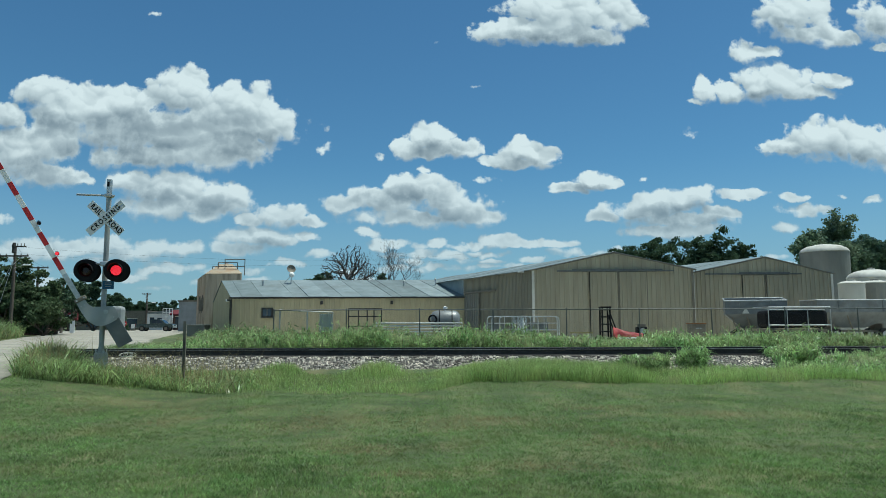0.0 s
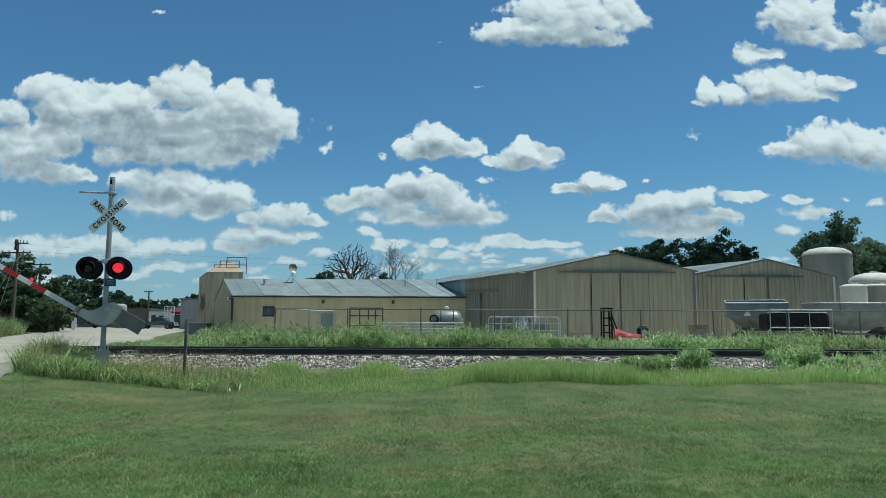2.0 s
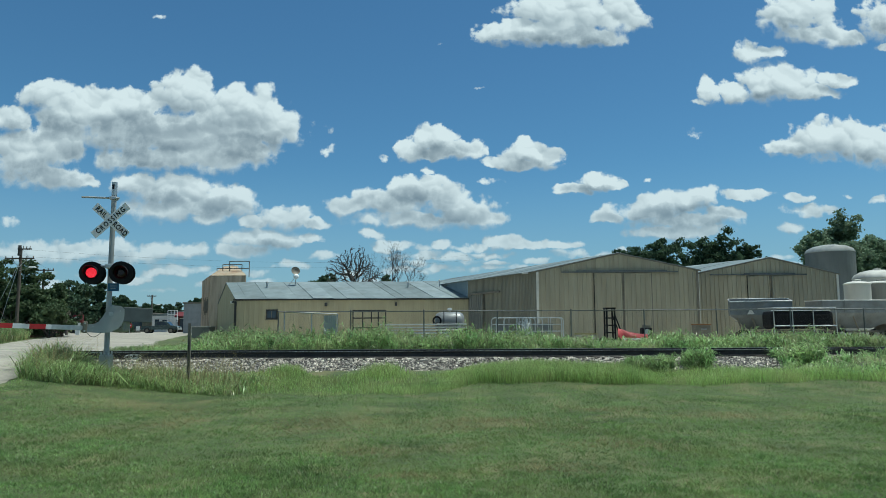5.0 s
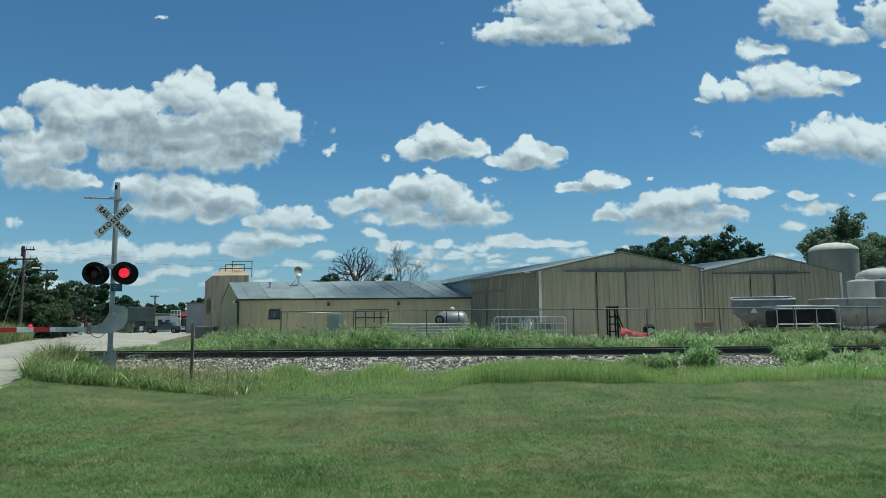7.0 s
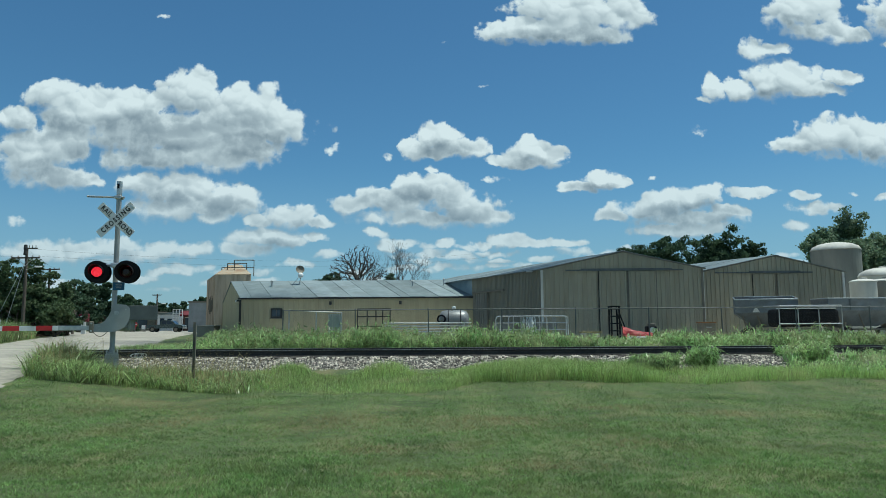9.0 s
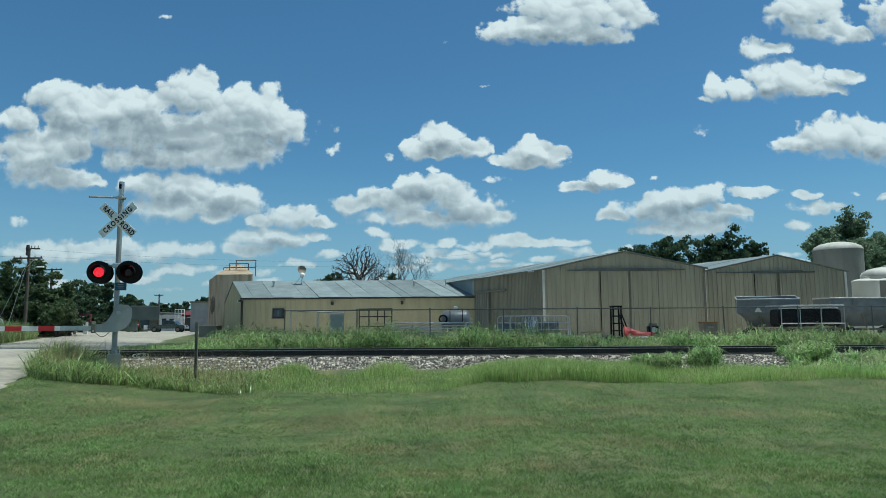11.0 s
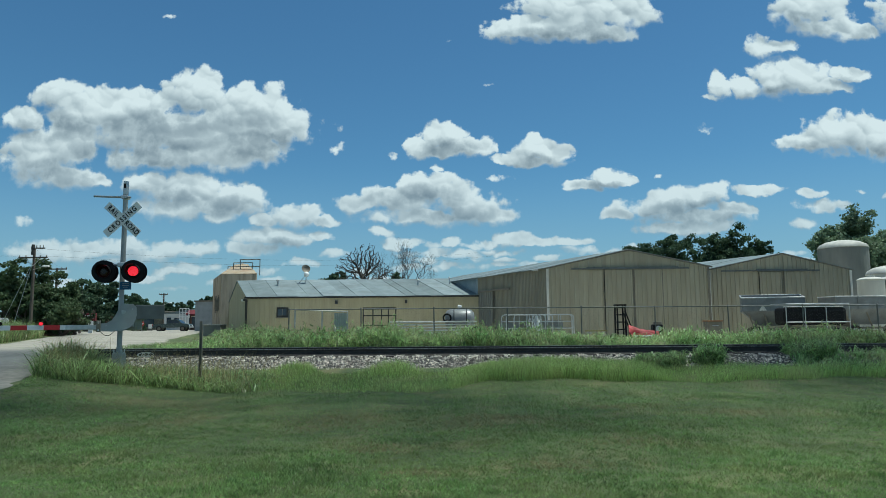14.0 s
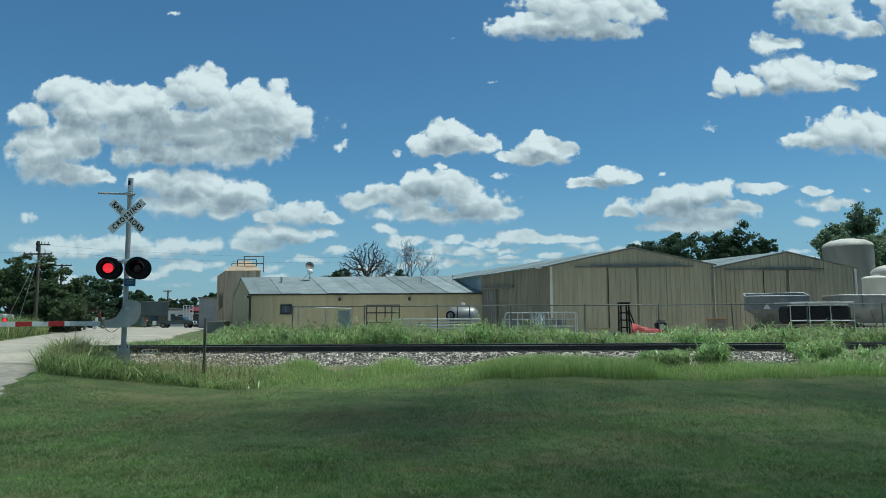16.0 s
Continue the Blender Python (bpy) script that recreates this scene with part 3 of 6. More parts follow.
    t = np.concatenate([np.stack([i, i + 1, i + n + 1], 1), np.stack([i, i + n + 1, i + n], 1)])
    return raw(name, v, t, material, smooth)


xs = np.concatenate([[-3000, -1200, -500, -200, -120, -80, -60, -45], np.arange(-36, 30, 0.4), [32, 40, 55, 80, 120, 200, 500, 1200, 3000]])
ys = np.concatenate([[-400, -120, -50, -25, -12], np.arange(-6, 34, 0.4), np.arange(34, 120, 3.0), [130, 160, 220, 350, 700, 1500, 3500]])


def ground_z(x, y):
    bumpy = 0.025 * np.sin(x * 0.9 + 0.6 * np.sin(y * 0.7)) * np.sin(y * 0.8 + 1.0)
    return height(x, y) + bumpy * (y < 17) * (y > 2) - 0.07 * on_road(x, y)


ground = tagged(new("ground", sheet(xs, ys, ground_z, "ground", M_SOIL)), "mown lawn soil and dry grass reaching the horizon", "ground", kind="structure")

# street: a worn pale strip that climbs to the crossing and widens beyond it
ry = np.concatenate([np.arange(-20, 34, 0.5), np.arange(34, 131, 4.0)])
side = np.linspace(0, 1, 9)
rv = []
for yy in ry:
    a, b = float(edge_left(yy)), float(edge_right(yy))
    for k in side:
        wob_in = (0.10 * math.sin(yy * 1.7) + 0.07 * math.sin(yy * 4.1)) * (k in (0.0, 1.0))
        xx = a + (b - a) * k + wob_in
        rv.append((xx, yy, float(height(min(max(xx, a), b), yy)) + 0.015 - 0.05 * (k in (0.0, 1.0)) + 0.03 * math.sin(math.pi * k)))
n = len(side)
rt = []
for j in range(len(ry) - 1):
    for k in range(n - 1):
        i = j * n + k
        rt += [(i, i + 1, i + n + 1), (i, i + n + 1, i + n)]
road = tagged(new("road", raw("road", rv, rt, M_ROAD, True)), "worn pale concrete street crossing the railway", "road", kind="structure")
lot = new("pavement", mesh_of(plate(bmesh.new(), [(-95, 84, 0.40), (-22, 84, 0.40), (-22, 116, 0.40), (-95, 116, 0.40)], 0.085, (0, 0, 1)), "pavement", M_ROAD))
tagged(lot, "pale concrete cross street in front of shops", "pavement", kind="structure")

# Assumed gravel sheet, added and kept pale to bounce sunlight onto the walls.
yard = new("yard_ground", sheet(np.linspace(-16, 45, 60), np.linspace(29, 75, 46), lambda x, y: np.where(x > edge_right(y) + 1.5, height(x, y) + 0.02, height(x, y) - 0.2), "yard_ground", M_GRAVEL))
tagged(yard, "assumed pale gravel yard, added to bounce light onto the metal buildings", "yard", kind="structure")

# ---- railway ----
RAIL_Y, GAUGE = 20.0, 1.505
track = thing("railway_track", 0, RAIL_Y, 0.58, "rusty steel railway track on wooden ties and ballast", "railway track")


def rail_mesh(x0, x1):
    prof = [(-0.070, 0), (0.070, 0), (0.070, 0.012), (0.012, 0.030), (0.010, 0.125), (0.036, 0.138), (0.036, 0.166), (0.028, 0.172), (-0.028, 0.172), (-0.036, 0.166), (-0.036, 0.138), (-0.010, 0.125), (-0.012, 0.030), (-0.070, 0.012)]
    bm = bmesh.new()
    a = [bm.verts.new((x0, y, z)) for y, z in prof]
    b = [bm.verts.new((x1, y, z)) for y, z in prof]
    for i in range(len(prof)):
        j = (i + 1) % len(prof)
        bm.faces.new((a[i], a[j], b[j], b[i]))
    bm.faces.new(a[::-1])
    bm.faces.new(b)
    bmesh.ops.recalc_face_normals(bm, faces=bm.faces)
    return bm


for k in (0, 1):
    r_ob = part("rail", rail_mesh(-90, 90), M_RAIL, track, "rust-brown rail with a worn head", m=pose(0, k * GAUGE, 0))
    part("rail_head", boxed((0, 0, 0.1735), (180, 0.045, 0.004)), M_RAILTOP, r_ob, "polished running surface")
bed = []
for x in np.arange(-95, 95.1, 0.5):
    w1, w2 = 0.05 * math.sin(x * 2.1), 0.06 * math.sin(x * 1.3 + 1)
    bed.append([(x, -1.85 + w2, -0.42), (x, -0.64 + w1, -0.05), (x, -0.2, -0.055), (x, 1.7, -0.055), (x, 2.3 + w1, -0.05), (x, 3.3 + w2, -0.34)])
bv = [p for row in bed for p in row]
bt = []
for j in range(len(bed) - 1):
    for k in range(5):
        i = j * 6 + k
        bt += [(i, i + 6, i + 7), (i, i + 7, i + 1)]
bed_ob = new("ballast_bed", raw("ballast_bed", bv, bt, M_SHADED_BED, True))
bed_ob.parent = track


def hull_stone(rng):
    bm = bmesh.new()
    bmesh.ops.create_cone(bm, cap_ends=True, cap_tris=True, segments=4, radius1=0.5, radius2=0.34, depth=0.72)
    for v in bm.verts:
        v.co *= rng.uniform(0.75, 1.3)
    bmesh.ops.triangulate(bm, faces=bm.faces)
    bm.verts.index_update()
    vs = np.array([v.co[:] for v in bm.verts])
    fs = np.array([[v.index for v in f.verts] for f in bm.faces])
    bm.free()
    return vs, fs


def scatter_solid(kinds, pos, size, rng, squash=0.7):
    """Many loose solids of a few kinds in one mesh: arrays of corners and triangles."""
    vs, fs, at = [], [], 0
    for p, s in zip(pos, size):
        v, f = kinds[rng.randrange(len(kinds))]
        a, b = rng.uniform(0, 6.28), rng.uniform(0, 6.28)
        ca, sa = math.cos(a), math.sin(a)
        v = v * np.array((s, s * rng.uniform(0.7, 1.2), s * squash))
        v = np.stack([v[:, 0] * ca - v[:, 1] * sa, v[:, 0] * sa + v[:, 1] * ca, v[:, 2]], 1) + p
        vs.append(v)
        fs.append(f + at)
        at += len(v)
    return np.concatenate(vs), np.concatenate(fs)


rng = random.Random(5)
stones = [hull_stone(rng) for _ in range(8)]
pos, size = [], []
for _ in range(27000):
    x, yy = rng.uniform(-11.6, 17.5), rng.uniform(-1.8, -0.02) if rng.random() < 0.86 else rng.uniform(-0.02, 2.2)
    z = np.interp(yy, (-1.85, -0.64, -0.2, 2.3), (-0.42, -0.05, -0.055, -0.05))
    pos.append((x, yy, z + rng.uniform(-0.01, 0.025)))
    size.append(rng.choice((0.03, 0.038, 0.048, 0.06, 0.075)) * rng.uniform(0.8, 1.2))
sv, sf = scatter_solid(stones, pos, size, rng)
st = new("loose_ballast", raw("loose_ballast", sv, sf, M_BALLAST))
st.parent = track
tagged(st, "loose grey and tan ballast stones", kind="stuff")
tie_me = mesh_of(boxed((0, 0.75, -0.09), (0.23, 2.6, 0.17), bevel=0.012), "tie", M_TIE)
tie_x = [-45 + 0.52 * k for k in range(173)]
for x in tie_x:
    part("tie", tie_me, M_TIE, track, m=pose(x + rng.uniform(-0.02, 0.02), rng.uniform(-0.09, 0.0), 0, 0, 0, rng.uniform(-0.8, 0.8)))

# ---- buildings ----
SIDE = Vector((SKEW, 1, 0)).normalized()
SIDE_OUT = Vector((-1, SKEW, 0)).normalized()
K = math.hypot(SKEW, 1)


def slope_plate(bm, a, b, depth, thick, lap_front=0.25, lap_back=0.1):
    """A roof slope from eave point a to ridge point b (x, z at the front), running back along the skew."""
    up = Vector((-(b[1] - a[1]), 0, b[0] - a[0])).normalized()
    if up.z < 0:
        up = -up
    f0, f1 = Vector((SKEW * -lap_front, -lap_front, 0)), Vector((SKEW * (depth + lap_back), depth + lap_back, 0))
    pa, pb = Vector((a[0], 0, a[1])), Vector((b[0], 0, b[1]))
    return plate(bm, [pa + f0, pb + f0, pb + f1, pa + f1], thick, up)


def hangar(x0, y0, width, eave_l, eave_r, peak_x, peak_z, depth, label, doors, header, left_split=None):
    base = 0.30
    h = thing("warehouse", x0, y0, 0.0, label, "building", group="metal warehouses")

    def top(t):
        return float(np.interp(t, (0, peak_x, width), (eave_l, peak_z, eave_r)))

    part("front_wall", ribbed(width, base, top, out=(0, -1, 0)), M_TAN, h, "tan ribbed metal gable wall")
    cut = left_split or depth
    part("side_wall", ribbed(cut * K, base, lambda t: eave_l, direction=SIDE, out=SIDE_OUT, pitch=0.2, depth=0.026), M_SHADED_SIDING, h, "weathered tan corrugated side wall with shade put in its colour")
    if left_split:
        part("side_wall", ribbed((depth - cut) * K, base, lambda t: eave_l, direction=SIDE, out=SIDE_OUT, pitch=0.2, depth=0.04), M_BLUEGREY, h, "blue-grey corrugated side wall", m=pose(SKEW * cut, cut, 0))
    part("side_wall", ribbed(depth * K, base, lambda t: eave_r, direction=SIDE, out=-SIDE_OUT, pitch=0.305), M_TAN, h, m=pose(width, 0, 0))
    part("back_wall", ribbed(width, base, top, out=(0, 1, 0)), M_TAN, h, m=pose(SKEW * depth, depth, 0))
    over = 0.28
    gl, gr = (peak_z - eave_l) / peak_x, (peak_z - eave_r) / (width - peak_x)
    n_sheets = 8
    for (a, b, g) in (((-over, eave_l - over * gl + 0.03), (peak_x, peak_z + 0.03), gl), ((width + over, eave_r - over * gr + 0.03), (peak_x, peak_z + 0.03), gr)):
        for k in range(n_sheets):
            bm = bmesh.new()
            d = depth / n_sheets
            slope_plate(bm, a, b, d, 0.05 + 0.012 * (k % 2), lap_front=0.05 if k == 0 else 0.0, lap_back=0.04)
            part("roof_sheet", bm, M_ROOF, h, m=pose(SKEW * d * k, d * k, 0))
    # flashing along the gable, corner trims
    for a, b in (((-over, eave_l - over * gl), (peak_x, peak_z)), ((peak_x, peak_z), (width + over, eave_r - over * gr))):
        part("gable_flashing", plate(bmesh.new(), [(a[0], -0.08, a[1] - 0.03), (b[0], -0.08, b[1] - 0.03), (b[0], -0.08, b[1] + 0.06), (a[0], -0.08, a[1] + 0.06)], 0.05, (0, 1, 0)), M_TRIM, h, "dark weathered gable flashing")
    part("corner_trim", boxed((-0.02, -0.04, (eave_l + base) / 2), (0.16, 0.05, eave_l - base)), M_PALETRIM, h, "pale grey corner trim")
    part("corner_trim", boxed((width + 0.02, -0.04, (eave_r + base) / 2), (0.14, 0.05, eave_r - base)), M_PALETRIM if not left_split else M_TRIM, h)
    for (a, b, zt) in doors:
        leaf = part("sliding_door", ribbed(b - a, base + 0.12, lambda t: zt, thick=0.03, pitch=0.31), M_TAN, h, "tan ribbed sliding door leaf", m=pose(a, -0.11, 0))
        for xx in (0.03, b - a - 0.03):
            part("door_edge", boxed((xx, -0.03, (zt + base + 0.1) / 2), (0.045, 0.03, zt - base - 0.1)), M_BLACK if xx < 0.1 and a == doors[0][0] else M_TRIM, leaf)
    a, b, z, c, d = header
    rail_part = part("door_track", boxed(((a + b) / 2, -0.17, z), (b - a, 0.08, 0.15)), M_WEIGHT, h, "dark sliding-door track")
    part("track_end", boxed(((c + d) / 2, -0.12, z - 0.03), (d - c, 0.08, 0.09)), M_WEIGHT, rail_part)
    return h


h1 = hangar(6.17, 45.0, 10.56, 5.02, 5.05, 5.40, 6.17, 24.0, "large tan ribbed-metal warehouse with a shallow gable and sliding doors", [(3.68, 5.62, 4.88), (5.64, 7.55, 4.88)], (2.55, 8.55, 4.98, 1.55, 9.3), left_split=9.6)
side_door = part("side_door", ribbed(2.5, 0.45, lambda t: 3.85, thick=0.04, pitch=0.31, direction=SIDE, out=SIDE_OUT), M_TANKCONC, h1, "pale grey sliding side door", m=Matrix.Translation(SIDE * 7.55 + SIDE_OUT * 0.10))
part("door_track", plate(bmesh.new(), [SIDE * (-2.6) + Vector((0, 0, 3.84)), SIDE * 2.55 + Vector((0, 0, 3.84)), SIDE * 2.55 + Vector((0, 0, 3.98)), SIDE * (-2.6) + Vector((0, 0, 3.98))], 0.12, SIDE_OUT), M_TRIM, side_door)
part("door_edge", plate(bmesh.new(), [Vector((0, 0, 0.45)), SIDE * 0.09 + Vector((0, 0, 0.45)), SIDE * 0.09 + Vector((0, 0, 3.85)), Vector((0, 0, 3.85))], 0.08, SIDE_OUT), M_TRIM, side_door)
lamp_arm = part("wall_lamp", boxed((0, 0, 0), (0.42, 0.2, 0.09), bevel=0.02), M_GALV, h1, "pale wall-pack lamp", m=pose(-0.75, 0.7, 4.95))
h2 = hangar(17.55, 47.0, 9.62, 4.96, 4.9, 5.05, 6.02, 20.0, "second tan ribbed-metal warehouse with pale sheet roof", [(3.32, 4.95, 4.78), (5.02, 6.55, 4.78)], (3.15, 6.65, 4.9, 0.8, 7.5))
part("downspout", boxed((-0.45, -0.1, 2.6), (0.16, 0.14, 4.7)), M_TRIM, h2, "dark downspout between the warehouses")

# long low shed
SX0, SY0, SLEN, SE, SR, SD = -16.78, 54.5, 18.98, 3.62, 5.31, 6.0
shed = thing("long_shed", SX0, SY0, 0.0, "long low cream metal shed with a patched galvanised roof", "building")
part("front_wall", ribbed(SLEN, 0.3, lambda t: SE, pitch=0.4, depth=0.012), M_CREAM, shed, "cream metal front wall")
part("gable_wall", ribbed(2 * SD * K, 0.3, lambda t: float(np.interp(t, (0, SD * K, 2 * SD * K), (SE, SR, SE))), direction=SIDE, out=SIDE_OUT, pitch=0.4, depth=0.012), M_CREAM, shed, "cream gable wall")
part("back_wall", ribbed(SLEN, 0.3, lambda t: SE, out=(0, 1, 0)), M_CREAM, shed, m=pose(SKEW * 2 * SD, 2 * SD, 0))
run = SD + 0.10
drop = 0.10 * (SR - SE) / SD
cuts = [-0.06]
rs_roof = random.Random(3)
while cuts[-1] < SLEN - 0.9:
    cuts.append(cuts[-1] + rs_roof.choice((0.75, 0.95, 1.15, 1.15, 1.6)))
cuts[-1] = SLEN - 0.05
for k, (xa, xb) in enumerate(zip(cuts, cuts[1:])):
    lift = 0.014 * (k % 3)
    for back in (0, 1):
        sgn = -1 if not back else 1
        ridge = Vector((SKEW * SD, SD, SR + 0.05 + lift))
        eave = Vector((SKEW * (SD + sgn * run), SD + sgn * run, SE - drop + 0.05 + lift - rs_roof.uniform(0, 0.03)))
        o, wv = Vector((xa, 0, 0)), Vector((xb - xa + 0.03, 0, 0))
        bm = plate(bmesh.new(), [o + eave, o + eave + wv, o + ridge + wv, o + ridge], 0.025, (0, 0, 1))
        if not back:
            p, q = o + eave, o + ridge
            plate(bm, [p + Vector((0.0, 0, 0.025)), p + Vector((0.03, 0, 0.025)), q + Vector((0.03, 0, 0.025)), q + Vector((0.0, 0, 0.025))], 0.016, (0, 0, 1))
        part("roof_sheet", bm, M_ROOF, shed)
# One dark strip stands for the eave flashing and the shade beneath it.
part("eave_trim", boxed((SLEN / 2 - 0.1, -0.12, SE - drop + 0.0), (SLEN + 0.1, 0.05, 0.12)), M_RAIL, shed, "eave flashing darkened to hold the shade under the eave")
part("corner_post", boxed((0.0, -0.06, 1.9), (0.16, 0.10, 3.1)), M_RAIL, shed, "dark corner downspout")
part("downspout_elbow", boxed((-0.10, -0.10, 3.42), (0.36, 0.10, 0.14), bevel=0.02), M_RAIL, shed)
win = part("window", boxed((0, 0, 0), (0.92, 0.08, 0.78)), M_RAIL, shed, "small dark window with metal frame", m=pose(2.93, -0.04, 2.42))
part("pane", boxed((0.0, -0.05, 0), (0.66, 0.03, 0.52)), M_GLASS, win)
part("sill", boxed((0, -0.06, -0.42), (1.0, 0.14, 0.06)), M_TRIM, win)
part("glazing_bar", boxed((0, -0.07, 0), (0.04, 0.02, 0.52)), M_TRIM, win)
for x in (7.28, 12.88):
    lampw = part("wall_lamp", boxed((0, -0.12, 0), (0.2, 0.24, 0.26), bevel=0.03), M_RAIL, shed, "small dark wall lamp", m=pose(x, -0.03, 3.2))
    part("lens", boxed((0, -0.2, -0.14), (0.16, 0.14, 0.03)), M_GLASS, lampw)
for x, up, r in ((3.2, 0.5, 0.09), (15.3, 0.45, 0.07), (18.0, 0.6, 0.05)):
    f = 0.62
    z = SE + (SR - SE) * f
    pipe = part("vent_pipe", tubed((0, 0, -0.1), (0, 0, up), r), M_GALV, shed, "galvanised roof vent pipe", m=pose(x + SKEW * SD * f, SD * f, z))
    part("cap", lathe(bmesh.new(), ((r * 1.5, 0), (r * 1.6, 0.06), (0.01, 0.14)), 10), M_GALV, pipe, m=pose(0, 0, up))
gl = part("gable_lamp", boxed((0, 0, 0), (0.25, 0.16, 0.2), bevel=0.03), M_WHITE, shed, "white security lamp", m=Matrix.Translation(SIDE * 1.4 + SIDE_OUT * 0.12 + Vector((0, 0, 3.45))))

# ---- crossing signal with its gate ----
SX, SY, SZ = -8.46, 17.1, 0.44
signal = thing("crossing_signal", SX, SY, SZ, "grey railroad crossing signal with red lamps and a lowering gate", "crossing signal")


def writing(name, body, size, material, parent, m, stretch=1.0):
    cu = bpy.data.curves.new(name, "FONT")
    cu.body, cu.size, cu.align_x, cu.align_y, cu.extrude, cu.offset = body, size, "CENTER", "CENTER", 0.002, 0.0045
    cu.space_character = stretch
    tmp = bpy.data.objects.new(name, cu)
    me = bpy.data.meshes.new_from_object(tmp)
    bpy.data.objects.remove(tmp)
    me.materials.clear()
    me.materials.append(material)
    return part(name, me, material, parent, m=m @ Matrix.Diagonal((0.80, 1.0, 1.0, 1.0)))


foundation = part("foundation", boxed((0, 0, 0.13), (0.25, 0.25, 0.46), bevel=0.02), M_CONC, signal, "stained concrete foundation")
for dx in (-0.09, 0.09):
    for dy in (-0.09, 0.09):
        part("bolt", tubed((dx, dy, 0.34), (dx, dy, 0.45), 0.018, n=6), M_GALV, foundation)
part("mast_base", lathe(bmesh.new(), ((0.105, 0.36), (0.105, 0.385), (0.074, 0.40), (0.072, 0.50), (0.064, 0.52)), 16), M_ALU, signal)
mast = part("mast", tubed((0, 0, 0.38), (0, 0, 4.42), 0.062, n=16), M_ALU, signal, "weathered aluminium mast", smooth=False)
part("mast_top", tubed((0, 0, 4.40), (0, 0, 4.75), 0.066, n=16), M_GALV, signal, "grey mast extension")
part("marking", boxed((0.0, -0.067, 4.62), (0.06, 0.006, 0.12), bevel=0.002), M_BLACK, mast, "small dark plate")
bar = part("top_bar", tubed((-0.80, -0.05, 4.36), (0.16, -0.05, 4.32), 0.026, n=10), M_ALU, signal, "short horizontal bracket bar")
part("clamp", boxed((0, 0, 4.33), (0.17, 0.19, 0.09), bevel=0.02), M_GALV, bar)

# crossbuck
buck = part("crossbuck", boxed((0, -0.085, 3.74), (0.16, 0.04, 0.16), bevel=0.01), M_GALV, signal, "white crossbuck sign")
for ang, words, dy in ((-42, (("RAIL", -0.33), ("ROAD", 0.33)), -0.112), (42, (("CROSSING", 0.0),), -0.122)):
    blade = part("blade", boxed((0, 0, 0), (1.14, 0.006, 0.212), bevel=0.002), M_WHITE, buck, "white blade with black letters", m=pose(0, dy, 3.74, 0, -ang, 0))
    for word, off in words:
        writing("lettering", word, 0.180, M_BLACK, blade, pose(off, -0.006, -0.003, 90, 0, 0), 1.18 if len(word) == 4 else 1.42)

# lamps
crossarm = part("lamp_crossarm", tubed((-0.52, -0.09, 2.58), (0.40, -0.09, 2.58), 0.03, n=10), M_GALV, signal, "grey lamp crossarm")
part("clamp", boxed((0, -0.02, 2.58), (0.18, 0.2, 0.12), bevel=0.02), M_GALV, crossarm)
AIM = 15.0


def two_sided(name, r, t, n=24):
    """A lens disc: lit face to the front (-y), dark face to the back."""
    bm = bmesh.new()
    rings = [[bm.verts.new((rr * math.cos(6.28319 * i / n), yy, rr * math.sin(6.28319 * i / n))) for i in range(n)] for rr, yy in ((r * 0.55, -t), (r, -t * 0.35), (r, t * 0.35), (r * 0.55, t))]
    fs = [bm.faces.new(rings[0])]
    for k in range(3):
        for i in range(n):
            f = bm.faces.new((rings[k][i], rings[k + 1][i], rings[k + 1][(i + 1) % n], rings[k][(i + 1) % n]))
            f.material_index = 0 if k == 0 else 1
    f = bm.faces.new(rings[3])
    f.material_index = 1
    bmesh.ops.recalc_face_normals(bm, faces=bm.faces)
    me = mesh_of(bm, name, M_LENS_ON)
    me.materials.append(M_LENS_OFF)
    return me


def disc_y(bm, r, y0, y1, n=28, hollow=0.0):
    """A disc or ring whose axis is y."""
    tube_r = [(r, y0), (r, y1)] + ([(hollow, y1), (hollow, y0)] if hollow else [(0.001, y1), (0.001, y0)])
    rings = [[bm.verts.new((rr * math.cos(6.28319 * i / n), yy, rr * math.sin(6.28319 * i / n))) for i in range(n)] for rr, yy in tube_r]
    for k in range(4):
        a, b = rings[k], rings[(k + 1) % 4]
        for i in range(n):
            bm.faces.new((a[i], b[i], b[(i + 1) % n], a[(i + 1) % n]))
    bmesh.ops.recalc_face_normals(bm, faces=bm.faces)
    return bm


def hood(bm, r, length, n=18):
    """A visor: the upper part of a tube, longer above than at its sides."""
    outer, inner = [], []
    for i in range(n + 1):
        a = radians(-20 + 220 * i / n)
        L = length * (0.35 + 0.65 * max(math.sin(a), 0) ** 0.7)
        outer.append((bm.verts.new((r * math.cos(a), 0, r * math.sin(a))), bm.verts.new((r * math.cos(a), -L, r * math.sin(a)))))
        q = r - 0.006
        inner.append((bm.verts.new((q * math.cos(a), 0, q * math.sin(a))), bm.verts.new((q * math.cos(a), -L, q * math.sin(a)))))
    for i in range(n):
        bm.faces.new((outer[i][0], outer[i][1], outer[i + 1][1], outer[i + 1][0]))
        bm.faces.new((inner[i][0], inner[i + 1][0], inner[i + 1][1], inner[i][1]))
        bm.faces.new((outer[i][1], inner[i][1], inner[i + 1][1], outer[i + 1][1]))
    bmesh.ops.recalc_face_normals(bm, faces=bm.faces)
    return bm


